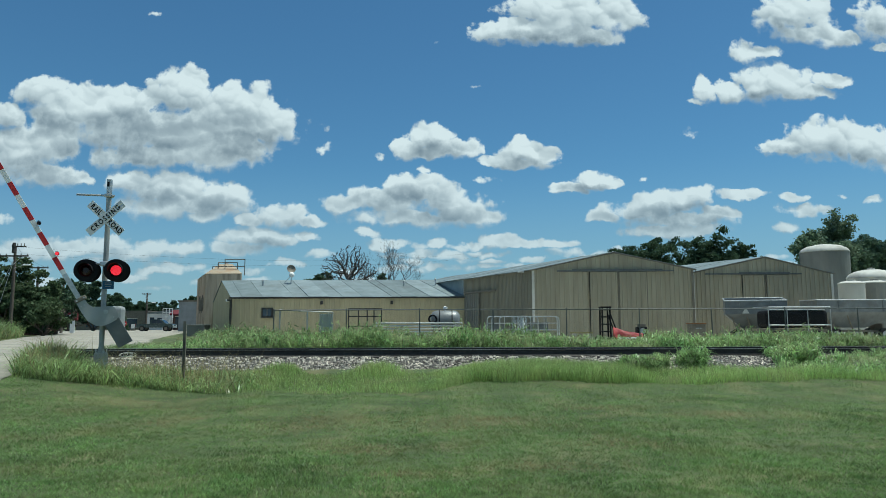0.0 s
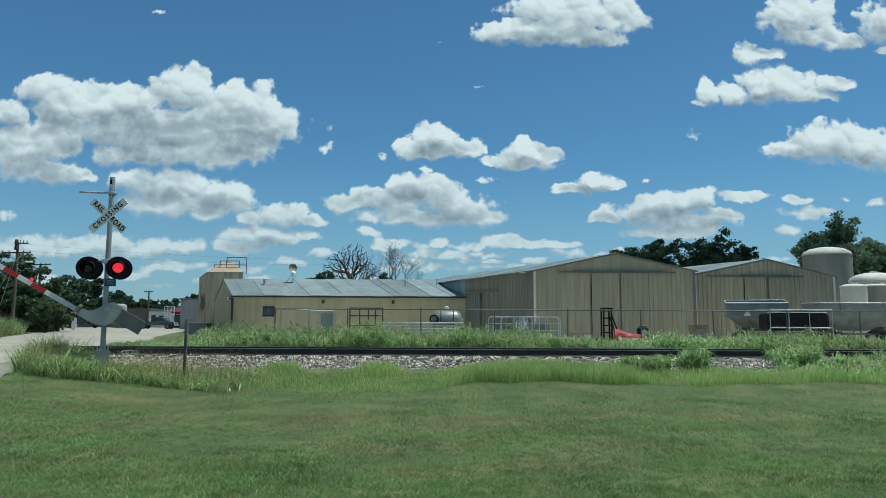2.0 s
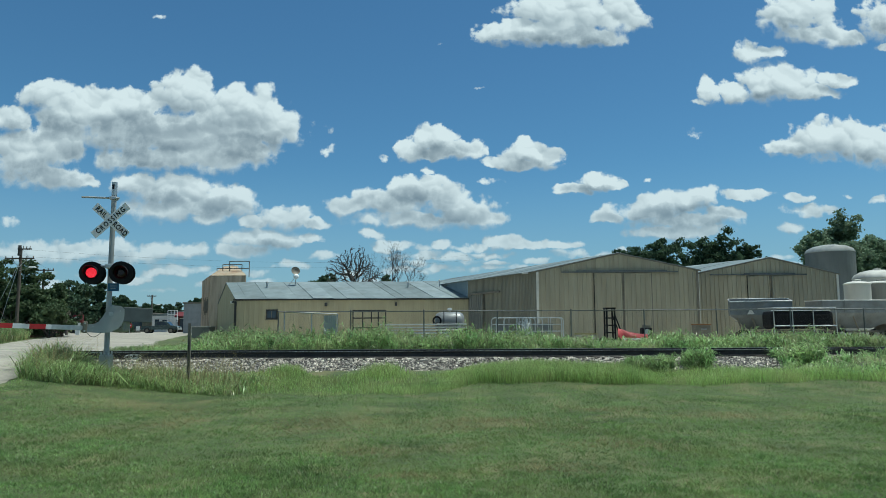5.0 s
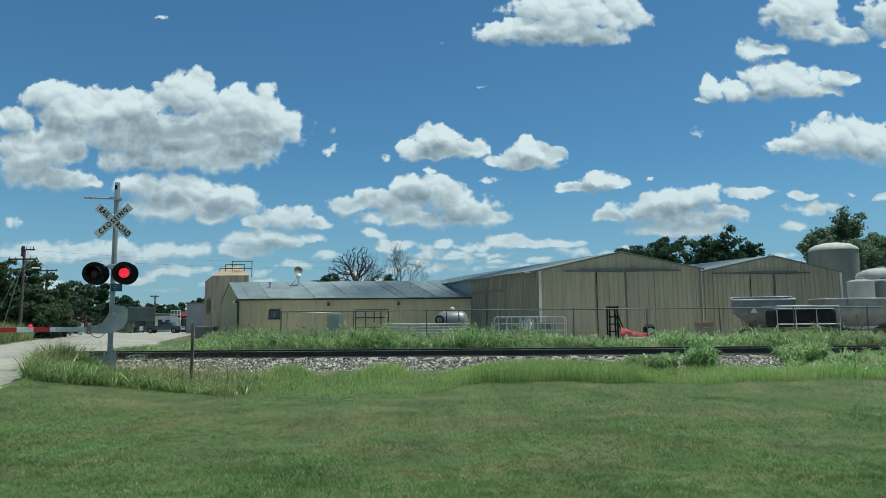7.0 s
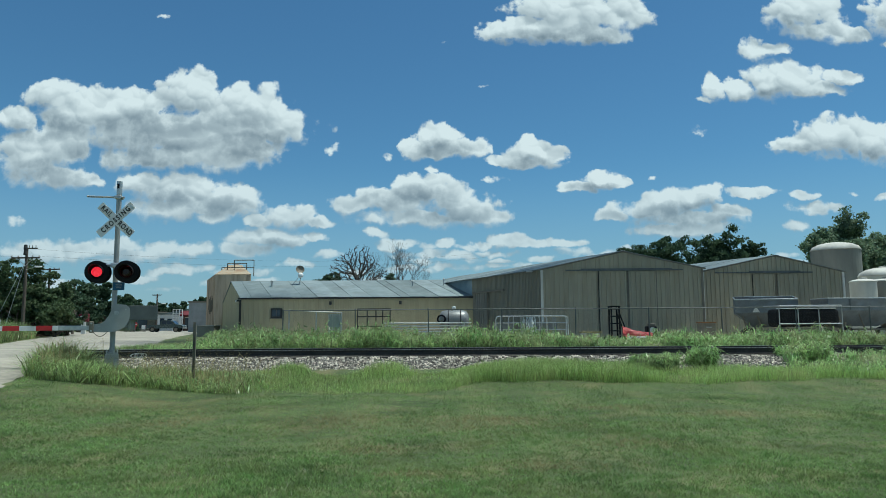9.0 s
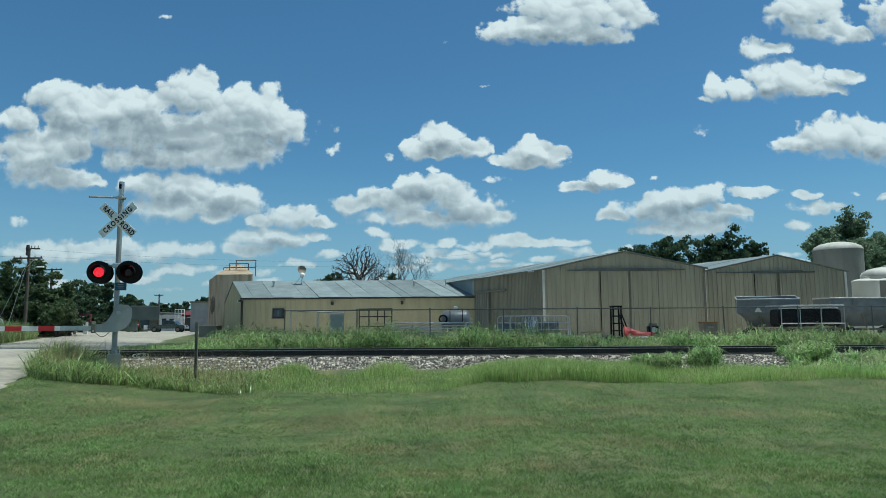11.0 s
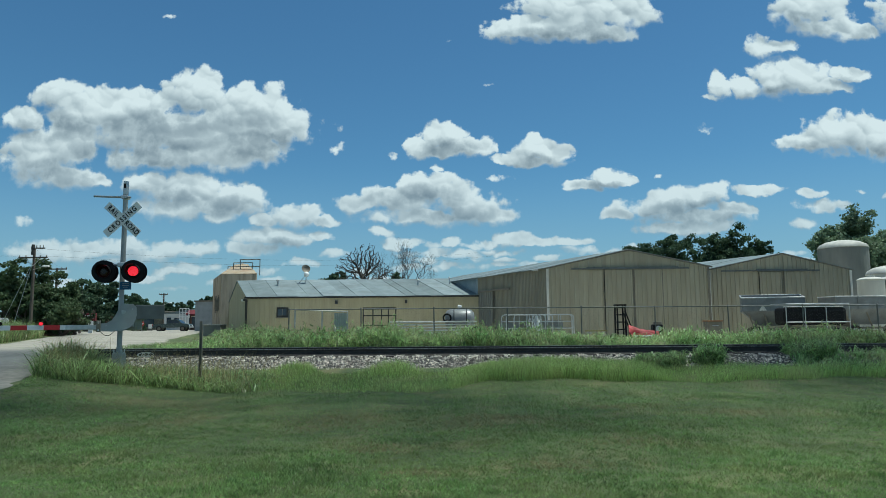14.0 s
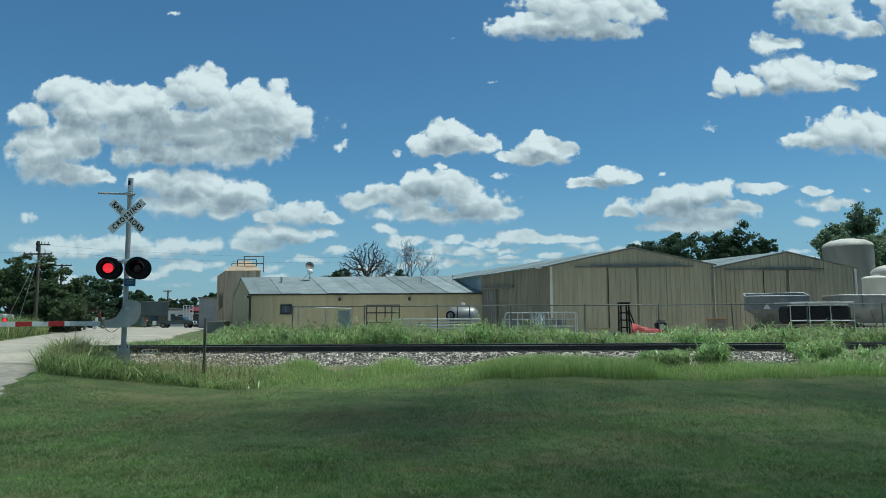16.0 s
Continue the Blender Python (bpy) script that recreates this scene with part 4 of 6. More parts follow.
LENSES = []
lens_me = two_sided("lens", 0.126, 0.03)
for lx in (-0.42, 0.325):
    bm = disc_y(bmesh.new(), 0.165, -0.28, 0.10, hollow=0.155)
    disc_y(bm, 0.165, -0.06, -0.045)
    lamp = part("signal_lamp", bm, M_BLACK, signal, "black flashing lamp with hood and round backplate", m=pose(lx, -0.02, 2.405, 0, 0, AIM))
    part("backplate", disc_y(bmesh.new(), 0.28, -0.245, -0.232, hollow=0.166), M_BLACK, lamp, "round black backplate")
    part("backplate", disc_y(bmesh.new(), 0.28, 0.102, 0.115), M_BLACK, lamp, "round black rear backplate")
    part("hood", hood(bmesh.new(), 0.172, 0.30), M_BLACK, lamp, m=pose(0, -0.25, 0))
    part("hood", hood(bmesh.new(), 0.172, 0.30), M_BLACK, lamp, m=pose(0, 0.118, 0, 0, 0, 180))
    part("hanger", tubed((0, -0.02, 0.15), (0, -0.07, 0.2), 0.02), M_GALV, lamp)
    lens = part("lens", lens_me, M_LENS_ON, lamp, "round red lens", m=pose(0, -0.215, 0))
    LENSES.append(lens)
sign = part("notice", boxed((0.13, -0.075, 2.05), (0.29, 0.006, 0.20), bevel=0.002), M_BLUE, signal, "small blue notice plate")
for k, w in enumerate((0.17, 0.19, 0.15)):
    part("writing_bar", boxed((0.13, -0.080, 2.10 - 0.045 * k), (w * 0.9, 0.003, 0.012)), M_ALU, sign)

# gate mechanism and arm
bm = boxed((0.24, 0.18, 1.22), (0.40, 0.30, 0.60), bevel=0.08)
mech = part("gate_mechanism", bm, M_ALU, signal, "grey rounded gate mechanism box")
part("door_panel", boxed((0.20, 0.02, 1.18), (0.28, 0.02, 0.32), bevel=0.008), M_GALV, mech)
part("shaft", tubed((0.16, 0.0, 1.38), (0.16, -0.24, 1.38), 0.05, n=14), M_GALV, mech)

YAW = 204.2
PIVOT = (0.16, -0.17, 1.38)
SHAPE = [(-0.30, -0.06), (-0.29, 0.12), (-0.21, 0.20), (0.0, 0.215), (0.10, 0.11), (0.18, -0.07), (0.26, -0.20), (0.36, -0.265), (0.50, -0.28), (0.50, -0.47), (0.25, -0.48), (0.0, -0.46), (-0.19, -0.36), (-0.28, -0.21)]
bm = plate(bmesh.new(), [(x, 0.02, z) for x, z in SHAPE], 0.03, (0, 1, 0))
plate(bm, [(x, -0.34, z) for x, z in SHAPE], 0.03, (0, 1, 0))
gate = part("gate_arm", bm, M_ALU, signal, "grey gate bracket with striped red and white arm", m=pose(*PIVOT, 0, -59.5, YAW))
part("hub", disc_y(bmesh.new(), 0.05, 0.04, 0.08, 14), M_GALV, gate)
part("counterweight", boxed((-0.60, -0.14, 0.0), (0.68, 0.36, 0.36), bevel=0.012), M_WEIGHT, gate, "grey steel counterweight")
part("cover", plate(bmesh.new(), [(x, -0.31, z) for x, z in ((-0.29, -0.05), (-0.28, 0.11), (-0.20, 0.19), (-0.02, 0.20), (-0.02, -0.05))], 0.33, (0, 1, 0)), M_ALU, gate, "pale housing cover between bracket plates")
for bx, bz in ((-0.20, 0.08), (0.38, -0.33), (0.38, -0.42)):
    part("bolt", disc_y(bmesh.new(), 0.018, 0.05, 0.068, 8), M_GALV, gate, m=pose(bx, 0, bz))
part("adapter", boxed((0.88, -0.03, -0.37), (0.78, 0.05, 0.115), bevel=0.006), M_GALV, gate, "bare metal arm adapter")
part("joint", boxed((0.55, 0.03, -0.35), (0.10, 0.10, 0.28), bevel=0.02), M_TRIM, gate)
for zz in (-0.26, -0.44):
    part("bolt", tubed((0.55, 0.07, zz), (0.55, 0.11, zz), 0.022, n=8), M_GALV, gate)
x, k = 1.27, 0
while x < 6.6:
    w = 0.12 if k == 0 else 0.342
    part("stripe", boxed((x + w / 2, -0.03, -0.37), (w, 0.045, 0.115), bevel=0.003), M_WHITE if k % 2 == 0 else M_RED, gate)
    x, k = x + w, k + 1
ARM_LAMPS = []
lamp_me = two_sided("arm_lamp", 0.045, 0.025, 14)
for lx in (1.79, 2.63, 6.4):
    part("lamp_bracket", boxed((lx, -0.03, -0.30), (0.04, 0.04, 0.05)), M_BLACK, gate)
    part("lamp_visor", hood(bmesh.new(), 0.054, 0.09), M_BLACK, gate, m=pose(lx, -0.0, -0.275, 0, 0, 180))
    ARM_LAMPS.append(part("arm_lamp", lamp_me, M_LENS_ON, gate, "small red arm lamp", m=pose(lx, 0.0, -0.275, 0, 0, 180)))
bm = wire([(0.52 - 0.34 * k / 8, 0.05, -0.46 - 0.12 * math.sin(math.pi * k / 8)) for k in range(9)], 0.007)
part("cable", bm, M_BLACK, gate, "black lamp cable loop")

coil = thing("cable_coil", SX + 0.40, SY + 0.35, SZ + 0.10, "loose coil of pale cable at the signal's foot", "cable")
for k in range(4):
    r, tilt = 0.10 + 0.02 * (k % 2), 0.5 * k
    part("loop", wire([(0.06 * k + r * math.cos(6.28319 * i / 20), 0.05 * math.sin(6.28319 * i / 20 + tilt), 0.20 + r * 0.42 * math.sin(6.28319 * i / 20)) for i in range(21)], 0.007), M_PALETRIM, coil)

# slim marker post in the tall grass
post = thing("marker_post", -6.05, 16.2, float(height(-6.05, 16.2)) - 0.05, "slim dark steel marker post in tall grass", "post")
bm = boxed((0, 0, 0.72), (0.055, 0.012, 1.44))
box(bm, (-0.028, -0.018, 0.72), (0.010, 0.036, 1.44))
box(bm, (0.028, -0.018, 0.72), (0.010, 0.036, 1.44))
part("channel", bm, M_TRIM, post, "rusty U-channel post")
part("plate", boxed((0.0, -0.045, 1.34), (0.066, 0.008, 0.36), bevel=0.002), M_TRIM, post, "dark weathered plate")

# ---- fence along the yard ----
FY = 27.0


def fence_post_mesh():
    bm = tubed((0, 0, -0.2), (0, 0, 1.66), 0.025, n=8)
    lathe(bm, ((0.034, 1.64), (0.034, 1.68), (0.012, 1.71)), 8)
    return mesh_of(bm, "post", M_FENCE)


def wire_panel(w, h, step=0.11, r=0.0008):
    """Chain link: two sets of slanting wires within a w by h panel."""
    bm = bmesh.new()
    for sgn in (1, -1):
        c = -h
        while c < w:
            x0, x1 = max(c, 0), min(c + h, w)
            if x1 - x0 > 0.02:
                z0, z1 = (x0 - c, x1 - c) if sgn > 0 else (h - (x0 - c), h - (x1 - c))
                y = 0.003 * sgn
                tube(bm, (x0, y, z0), (x1, y, z1), r, n=3, caps=False)
            c += step
    return mesh_of(bm, "wire_mesh", M_WIRE)


M_FENCE = mat("dull_fence_pipe", (0.10, 0.105, 0.10), (0.17, 0.175, 0.165), 6, 0.6, metal=0.3)
M_WIRE = mat("dull_fence_wire", (0.080, 0.080, 0.075), (0.120, 0.120, 0.110), 8, 0.6, metal=0.3)
fence = thing("chain_link_fence", 0, FY, 0.40, "galvanised chain-link fence with a pipe top rail", "fence")
post_me = fence_post_mesh()
panel_me = wire_panel(2.86, 1.5)
rail_me = mesh_of(tubed((0, 0, 0), (2.9, 0, 0), 0.022, n=8), "top_rail", M_FENCE)
px = [-6.62 + 2.90 * k for k in range(16)]
for k, x in enumerate(px):
    part("post", post_me, M_FENCE, fence, m=pose(x, 0, rng.uniform(-0.02, 0.02), rng.uniform(-1, 1), rng.uniform(-1, 1), 0))
    if k < len(px) - 1:
        part("top_rail", rail_me, M_FENCE, fence, m=pose(x, 0, 1.655))
        part("wire_mesh", panel_me, M_WIRE, fence, m=pose(x + 0.02, -0.03, 0.12))

# a bent pipe gate just inside the fence
gate2 = thing("pipe_gate", -6.5, 27.5, 0.45, "bent galvanised pipe gate leaning inside the fence", "gate")
bm = tubed((0, 0, 1.62), (1.1, 0, 1.56), 0.026, n=8)
tube(bm, (1.1, 0, 1.56), (2.15, 0, 1.52), 0.026, n=8)
part("top_bar", bm, M_PALETRIM, gate2, "pale bent top pipe")
for x, h in ((0.02, 1.62), (1.12, 1.56), (2.15, 1.52)):
    part("upright", tubed((x, 0, 0), (x, 0, h), 0.024, n=8), M_GALV, gate2)
part("upright", tubed((1.98, 0, 0), (1.98, 0, 1.53), 0.02, n=8), M_PALETRIM, gate2)


part("sheet", ribbed(0.52, 0.62, lambda t: 1.46, thick=0.012, pitch=0.09, depth=0.02), M_POLY, gate2, "milky corrugated plastic sheet", m=pose(1.62, -0.03, 0))


def corral_panel(length, h, rails=5, pipe=0.04, lug=0.05):
    """A tubular panel: one pipe bent round the outside with rounded corners, rails and uprights within it."""
    p = thing("corral_panel", 0, 0, -50, "galvanised tubular livestock panel standing in the yard", "livestock panel", group="livestock panels in the yard")
    c, loop = 0.16, []
    for cx, cz, a0 in ((length - c, h - c, 0), (c, h - c, 90), (c, c + 0.05, 180), (length - c, c + 0.05, 270)):
        loop += [(cx + c * math.cos(radians(a0 + d)), 0, cz + c * math.sin(radians(a0 + d))) for d in (0, 30, 60, 90)]
    part("frame", wire(loop + loop[:1], pipe), M_TUBE, p, "bent outer pipe")
    for k in range(1, rails - 1):
        z = 0.10 + (h - 0.10) * k / (rails - 1)
        part("rail", tubed((0, 0, z), (length, 0, z), pipe * 0.9, n=7), M_TUBE, p)
    for x in (length * 0.33, length * 0.67):
        part("upright", tubed((x, 0.02, 0.05), (x, 0.02, h), 0.018, n=7), M_GALV, p)
    for x in (0.3, length / 2, length - 0.3):
        part("lug", tubed((x, 0, h), (x, lug, h), 0.022, n=6), M_GALV, p)
        part("lug", tubed((x, 0, 0.05), (x, lug, 0.05), 0.022, n=6), M_GALV, p)
    for x in (0.25, length - 0.25):
        part("foot", tubed((x, 0, -0.02), (x, 0, 0.06), 0.024, n=7), M_GALV, p)
    return p


first = corral_panel(4.2, 1.5, 3, 0.033, 0.11)
tagged(first, "galvanised tubular livestock panel lying flat in a stack")
first.matrix_basis = pose(-3.42, 33.0, 0.975, -90)
for k, (x, rz) in enumerate(((-3.30, 0.6), (-3.20, -0.5), (-3.24, 0.8), (-3.30, 0.2))):
    copy_thing(first, pose(x + 0.05 * k, 33.0 + 0.02 * (k % 2), 1.115 + 0.14 * k, -90, 0, rz))
for x in (-2.6, -0.2):
    trestle = thing("timber_block", x, 33.55, 0.42, "dark timber trestle under stacked livestock panels", "timber block", group="timber trestles")
    part("beam", boxed((0, 0, 0.46), (0.16, 1.5, 0.12), bevel=0.01), M_POLE, trestle)
    for yy_ in (-0.6, 0.6):
        part("leg", boxed((0, yy_, 0.20), (0.14, 0.12, 0.42)), M_POLE, trestle)
small = corral_panel(1.9, 1.42, 5, 0.028)
small.matrix_basis = pose(2.25, 33.0, 0.42)
for x, y, rz in ((2.5, 33.25, 1.2), (3.75, 33.1, -1.0), (3.9, 33.4, 0.8), (2.9, 33.6, 0.5), (3.95, 33.75, -0.7)):
    copy_thing(small, pose(x, y, 0.42, 0, 0, rz))

# shiny crumpled strips thrown over the panels
bundle = thing("metal_strips", 3.85, 32.9, 0.42, "tangle of shiny bent metal strips leaning on the panels", "scrap metal")
rs_b = random.Random(9)
for k in range(13):
    x, lean = rs_b.uniform(-0.25, 0.25), rs_b.uniform(-0.3, 0.35)
    zt = rs_b.uniform(1.15, 1.5)
    pts = [(x, -0.05, 0.0), (x + lean * 0.3, rs_b.uniform(-0.05, 0.05), zt * 0.5), (x + lean * 0.55 + rs_b.uniform(-0.1, 0.1), 0.03, zt * 0.8), (x + lean * 0.5, 0.1, zt)]
    part("strip", wire(pts, rs_b.uniform(0.018, 0.034)), M_WHITE if k % 3 == 0 else M_TUBE, bundle)

# dark bins behind the panels
for x, w, h in ((2.75, 0.9, 1.05), (3.85, 0.7, 0.85), (4.9, 1.0, 1.1)):
    bin_ = thing("parts_bin", x, 34.6, 0.42, "dark blue-grey steel parts bin behind livestock panels", "bin", group="steel bins in the yard")
    part("body", boxed((0, 0, h / 2), (w, 0.7, h), bevel=0.02), M_TRAILER, bin_)
    part("lid", boxed((0, 0, h + 0.02), (w + 0.06, 0.76, 0.05), bevel=0.01), M_TRIM, bin_)

# dark pipe rack
rack = thing("pipe_rack", -4.72, 35.0, 0.43, "dark rusty steel pipe rack beside the shed", "rack")
for x in (0, 0.5, 0.95, 1.3, 1.68):
    part("upright", boxed((x, 0, 0.92), (0.055, 0.06, 1.84)), M_RAIL, rack)
for z in (1.84, 1.45, 0.95):
    part("crossbar", boxed((0.84, 0.0, z), (1.74, 0.05, 0.06)), M_RAIL, rack)
part("rear_frame", boxed((0.84, 0.7, 1.8), (1.7, 0.05, 0.06)), M_RAIL, rack)

# rounded tank on skids
tank = thing("storage_tank", 0.25, 36.0, 0.43, "grey horizontal steel tank with dark straps on skids", "tank")
bm = bmesh.new()
n = 20
rings = []
for x, r in ((-0.78, 0.12), (-0.76, 0.32), (-0.66, 0.47), (-0.5, 0.54), (0.5, 0.54), (0.66, 0.47), (0.76, 0.32), (0.78, 0.12)):
    rings.append([bm.verts.new((x, r * math.cos(6.28319 * i / n), 1.22 + r * math.sin(6.28319 * i / n))) for i in range(n)])
for a, b in zip(rings, rings[1:]):
    for i in range(n):
        bm.faces.new((a[i], b[i], b[(i + 1) % n], a[(i + 1) % n]))
bm.faces.new(rings[0][::-1])
bm.faces.new(rings[-1])
part("shell", bm, M_TANKSHELL, tank, "dull grey tank shell", smooth=True)
part("hose_reel", disc_y(bmesh.new(), 0.24, -0.62, -0.50, 18, hollow=0.15), M_BLACK, tank, "black hose reel", m=pose(-0.66, 0, 1.30))
part("reel_bracket", boxed((-0.66, -0.45, 0.62), (0.10, 0.10, 1.24)), M_TRIM, tank)
for x in (-0.3, 0.35):
    bm = wire([(x, 0.555 * math.cos(6.28319 * k / 24), 1.22 + 0.555 * math.sin(6.28319 * k / 24)) for k in range(25)], 0.022)
    part("strap", bm, M_BLACK, tank)
for x in (-0.45, 0.45):
    part("saddle", boxed((x, 0, 0.4), (0.14, 0.9, 0.8)), M_TRIM, tank)
part("filler_cap", lathe(bmesh.new(), ((0.05, 1.72), (0.05, 1.84), (0.11, 1.86), (0.11, 1.95), (0.03, 1.98)), 14), M_WHITE, tank, "white filler cap")
part("skid", boxed((0, -0.4, 0.06), (1.9, 0.12, 0.12)), M_TRIM, tank)
part("skid", boxed((0, 0.4, 0.06), (1.9, 0.12, 0.12)), M_TRIM, tank)

# rolling ladder
ladder = thing("rolling_ladder", 8.0, 34.0, 0.43, "dark steel rolling ladder standing by the fence", "ladder")
for y in (-0.25, 0.25):
    part("stile", tubed((0, y, 0), (0.02, y, 1.85), 0.045, n=8), M_BLACK, ladder)
    part("stile", tubed((0.42, y, 0), (0.40, y, 1.85), 0.045, n=8), M_BLACK, ladder)
    part("brace", tubed((0.95, y, 0), (0.42, y, 1.5), 0.035, n=8), M_BLACK, ladder)
for k in range(5):
    part("step", boxed((0.21, 0, 0.3 + 0.36 * k), (0.42, 0.5, 0.06)), M_BLACK, ladder)
part("platform", boxed((0.21, 0, 1.86), (0.5, 0.6, 0.07)), M_BLACK, ladder)

# red hull lying in the weeds
hull = thing("upturned_hull", 8.4, 33.2, 0.42, "faded red upturned hull lying in the weeds", "boat hull")
bm = bmesh.new()
rows = []
for x, w, h in ((0.0, 0.05, 0.92), (0.25, 0.30, 0.86), (0.6, 0.42, 0.74), (1.1, 0.42, 0.66), (1.55, 0.30, 0.62), (1.75, 0.05, 0.60)):
    rows.append([bm.verts.new((x, w * math.cos(math.pi * i / 8), 0.25 + (h - 0.25) * math.sin(math.pi * i / 8) ** 0.8)) for i in range(9)])
for a, b in zip(rows, rows[1:]):
    for i in range(8):
        bm.faces.new((a[i], b[i], b[i + 1], a[i + 1]))
bmesh.ops.solidify(bm, geom=list(bm.faces), thickness=0.03)
bmesh.ops.scale(bm, vec=(0.82, 1.0, 0.97), verts=bm.verts)
part("shell", bm, M_REDTARP, hull, "sun-faded red shell", smooth=True)
part("keel", boxed((0.72, -0.40, 0.36), (1.25, 0.05, 0.10), bevel=0.01), M_WHITE, hull, "white gunwale strip")
part("chock", boxed((0.3, 0, 0.08), (0.15, 0.6, 0.40)), M_TRIM, hull)
part("chock", boxed((1.15, 0, 0.08), (0.15, 0.6, 0.40)), M_TRIM, hull)
engine = thing("engine_block", 10.0, 34.0, 0.52, "dark greasy engine on a wooden pallet", "engine")
part("block", boxed((0, 0, 0.55), (0.5, 0.45, 0.5), bevel=0.05), M_BLACK, engine)
part("head", boxed((0.02, 0, 0.86), (0.36, 0.3, 0.16), bevel=0.03), M_TRIM, engine)
part("pulley", disc_y(bmesh.new(), 0.14, -0.28, -0.24, 16), M_GALV, engine, m=pose(0, 0, 0.6))
part("pallet", boxed((0, 0, 0.06), (1.1, 1.0, 0.48)), M_POLE, engine)

# planks beside the panels
plank = thing("plank", 6.9, 33.5, 0.62, "pale sawn plank lying on blocks", "plank")
part("board", boxed((0, 0, 0.42), (1.1, 0.22, 0.07), bevel=0.006), M_STRAW, plank)
part("block", boxed((-0.35, 0, 0.09), (0.2, 0.3, 0.58)), M_CONC, plank)
part("block", boxed((0.35, 0, 0.09), (0.2, 0.3, 0.58)), M_CONC, plank)


def gravity_wagon(x, y, length, label, triangle, top=2.42, rise=0.0, rz=0.0):
    """A steel hopper wagon: open top rim, sloping lower sides, running gear."""
    w = thing("hopper_wagon", x, y, 0.43, label, "wagon", group="hopper wagons", rz=rz)
    wd, zt, zm = 2.0, top, top - 0.75
    bm = bmesh.new()
    up = [(0, -wd / 2), (length, -wd / 2), (length, wd / 2), (0, wd / 2)]
    lo = [(length * 0.30, -0.3), (length * 0.62, -0.3), (length * 0.62, 0.3), (length * 0.30, 0.3)]
    t = [bm.verts.new((a, b, zt + rise * (b > 0))) for a, b in up]
    m_ = [bm.verts.new((a, b, zm)) for a, b in up]
    l = [bm.verts.new((a, b, 0.75)) for a, b in lo]
    for i in range(4):
        j = (i + 1) % 4
        bm.faces.new((t[i], m_[i], m_[j], t[j]))
        bm.faces.new((m_[i], l[i], l[j], m_[j]))
    bm.faces.new(l[::-1])
    bmesh.ops.recalc_face_normals(bm, faces=bm.faces)
    bmesh.ops.solidify(bm, geom=list(bm.faces), thickness=0.04)
    body = part("hopper", bm, M_TRAILER, w, "grey steel hopper")
    rim = [(0, -wd / 2, zt), (length, -wd / 2, zt), (length, wd / 2, zt + rise), (0, wd / 2, zt + rise)]
    for k in range(4):
        part("rim", tubed(rim[k], rim[(k + 1) % 4], 0.030, n=6), M_TUBE, body)
    for k in range(2):
        part("stiffener", boxed((length * (k + 0.5) / 2, -wd / 2 - 0.03, (zt + zm) / 2), (0.06, 0.05, zt - zm)), M_TRAILER, body)
    part("chassis", boxed((length / 2, 0, 0.55), (length * 0.85, 0.7, 0.12)), M_TRIM, w)
    for xx in (length * 0.22, length * 0.78):
        for yy in (-0.75, 0.75):
            wh = part("wheel", disc_y(bmesh.new(), 0.36, -0.11, 0.11, 18), M_TYRE, w, m=pose(xx, yy, 0.36))
            part("rim_disc", disc_y(bmesh.new(), 0.2, -0.12, 0.12, 14), M_GALV, wh)
        part("leg", boxed((xx, 0, 0.75), (0.1, 1.3, 0.5)), M_TRIM, w)
    for s_, z_ in ((0.10, 0.5), (0.34, 0.5)):
        part("strut", tubed((length * s_, -0.86, zm), (length * (s_ + 0.10), -0.62, z_), 0.045, n=6), M_TRIM, w)
    if triangle:
        part("slow_vehicle_triangle", plate(bmesh.new(), [(0.86, -1.035, 1.58), (1.24, -1.035, 1.58), (1.05, -1.035, 1.90)], 0.01, (0, -1, 0)), M_PALETRIM, w, "faded reflective triangle")
    return w


gravity_wagon(16.25, 38.95, 3.13, "grey steel gravity wagon with a faded triangle sign", True, 2.29, 0.2, -20.0)
gravity_wagon(23.0, 42.5, 5.4, "long grey steel hopper wagon in the yard", False, 2.45)
gravity_wagon(28.6, 42.5, 4.2, "grey steel hopper wagon behind the fence", False, 2.45)

# dark tank trailer inside a pipe frame
trailer = thing("tank_trailer", 16.68, 34.6, 0.43, "black tank trailer inside a galvanised pipe frame", "trailer")
bm = bmesh.new()
box(bm, (1.58, 0.8, 1.25), (3.16, 1.3, 0.92), bevel=0.2)
part("tank_body", bm, M_BLACK, trailer, "black rounded tank body")
for z in (0.95, 1.86):
    part("frame_rail", tubed((0, 0, z), (3.16, 0, z), 0.03, n=7), M_TUBE, trailer)
# White strip imitates the highlight on the glossy tank's top edge.
part("top_stripe", boxed((1.58, 0.42, 1.725), (2.8, 0.5, 0.04), bevel=0.01), M_WHITE, trailer, "white strip painted as a highlight along the tank top")
for x in (0, 0.95, 2.0, 3.16):
    part("frame_upright", tubed((x, 0, 0.5), (x, 0, 1.86), 0.024, n=7), M_GALV, trailer)
    part("frame_cross", tubed((x, 0, 1.86), (x, 1.7, 1.86), 0.022, n=7), M_GALV, trailer)
part("chassis", boxed((1.58, 0.8, 0.66), (3.2, 1.0, 0.14)), M_TRIM, trailer)
for xx in (0.6, 2.5):
    for yy in (0.25, 1.35):
        wh = part("wheel", disc_y(bmesh.new(), 0.34, -0.1, 0.1, 18), M_TYRE, trailer, m=pose(xx, yy, 0.34))
        part("rim_disc", disc_y(bmesh.new(), 0.19, -0.11, 0.11, 14), M_GALV, wh)
crate = thing("steel_crate", 13.35, 35.6, 0.43, "dark rusty steel crate by the warehouse wall", "crate")
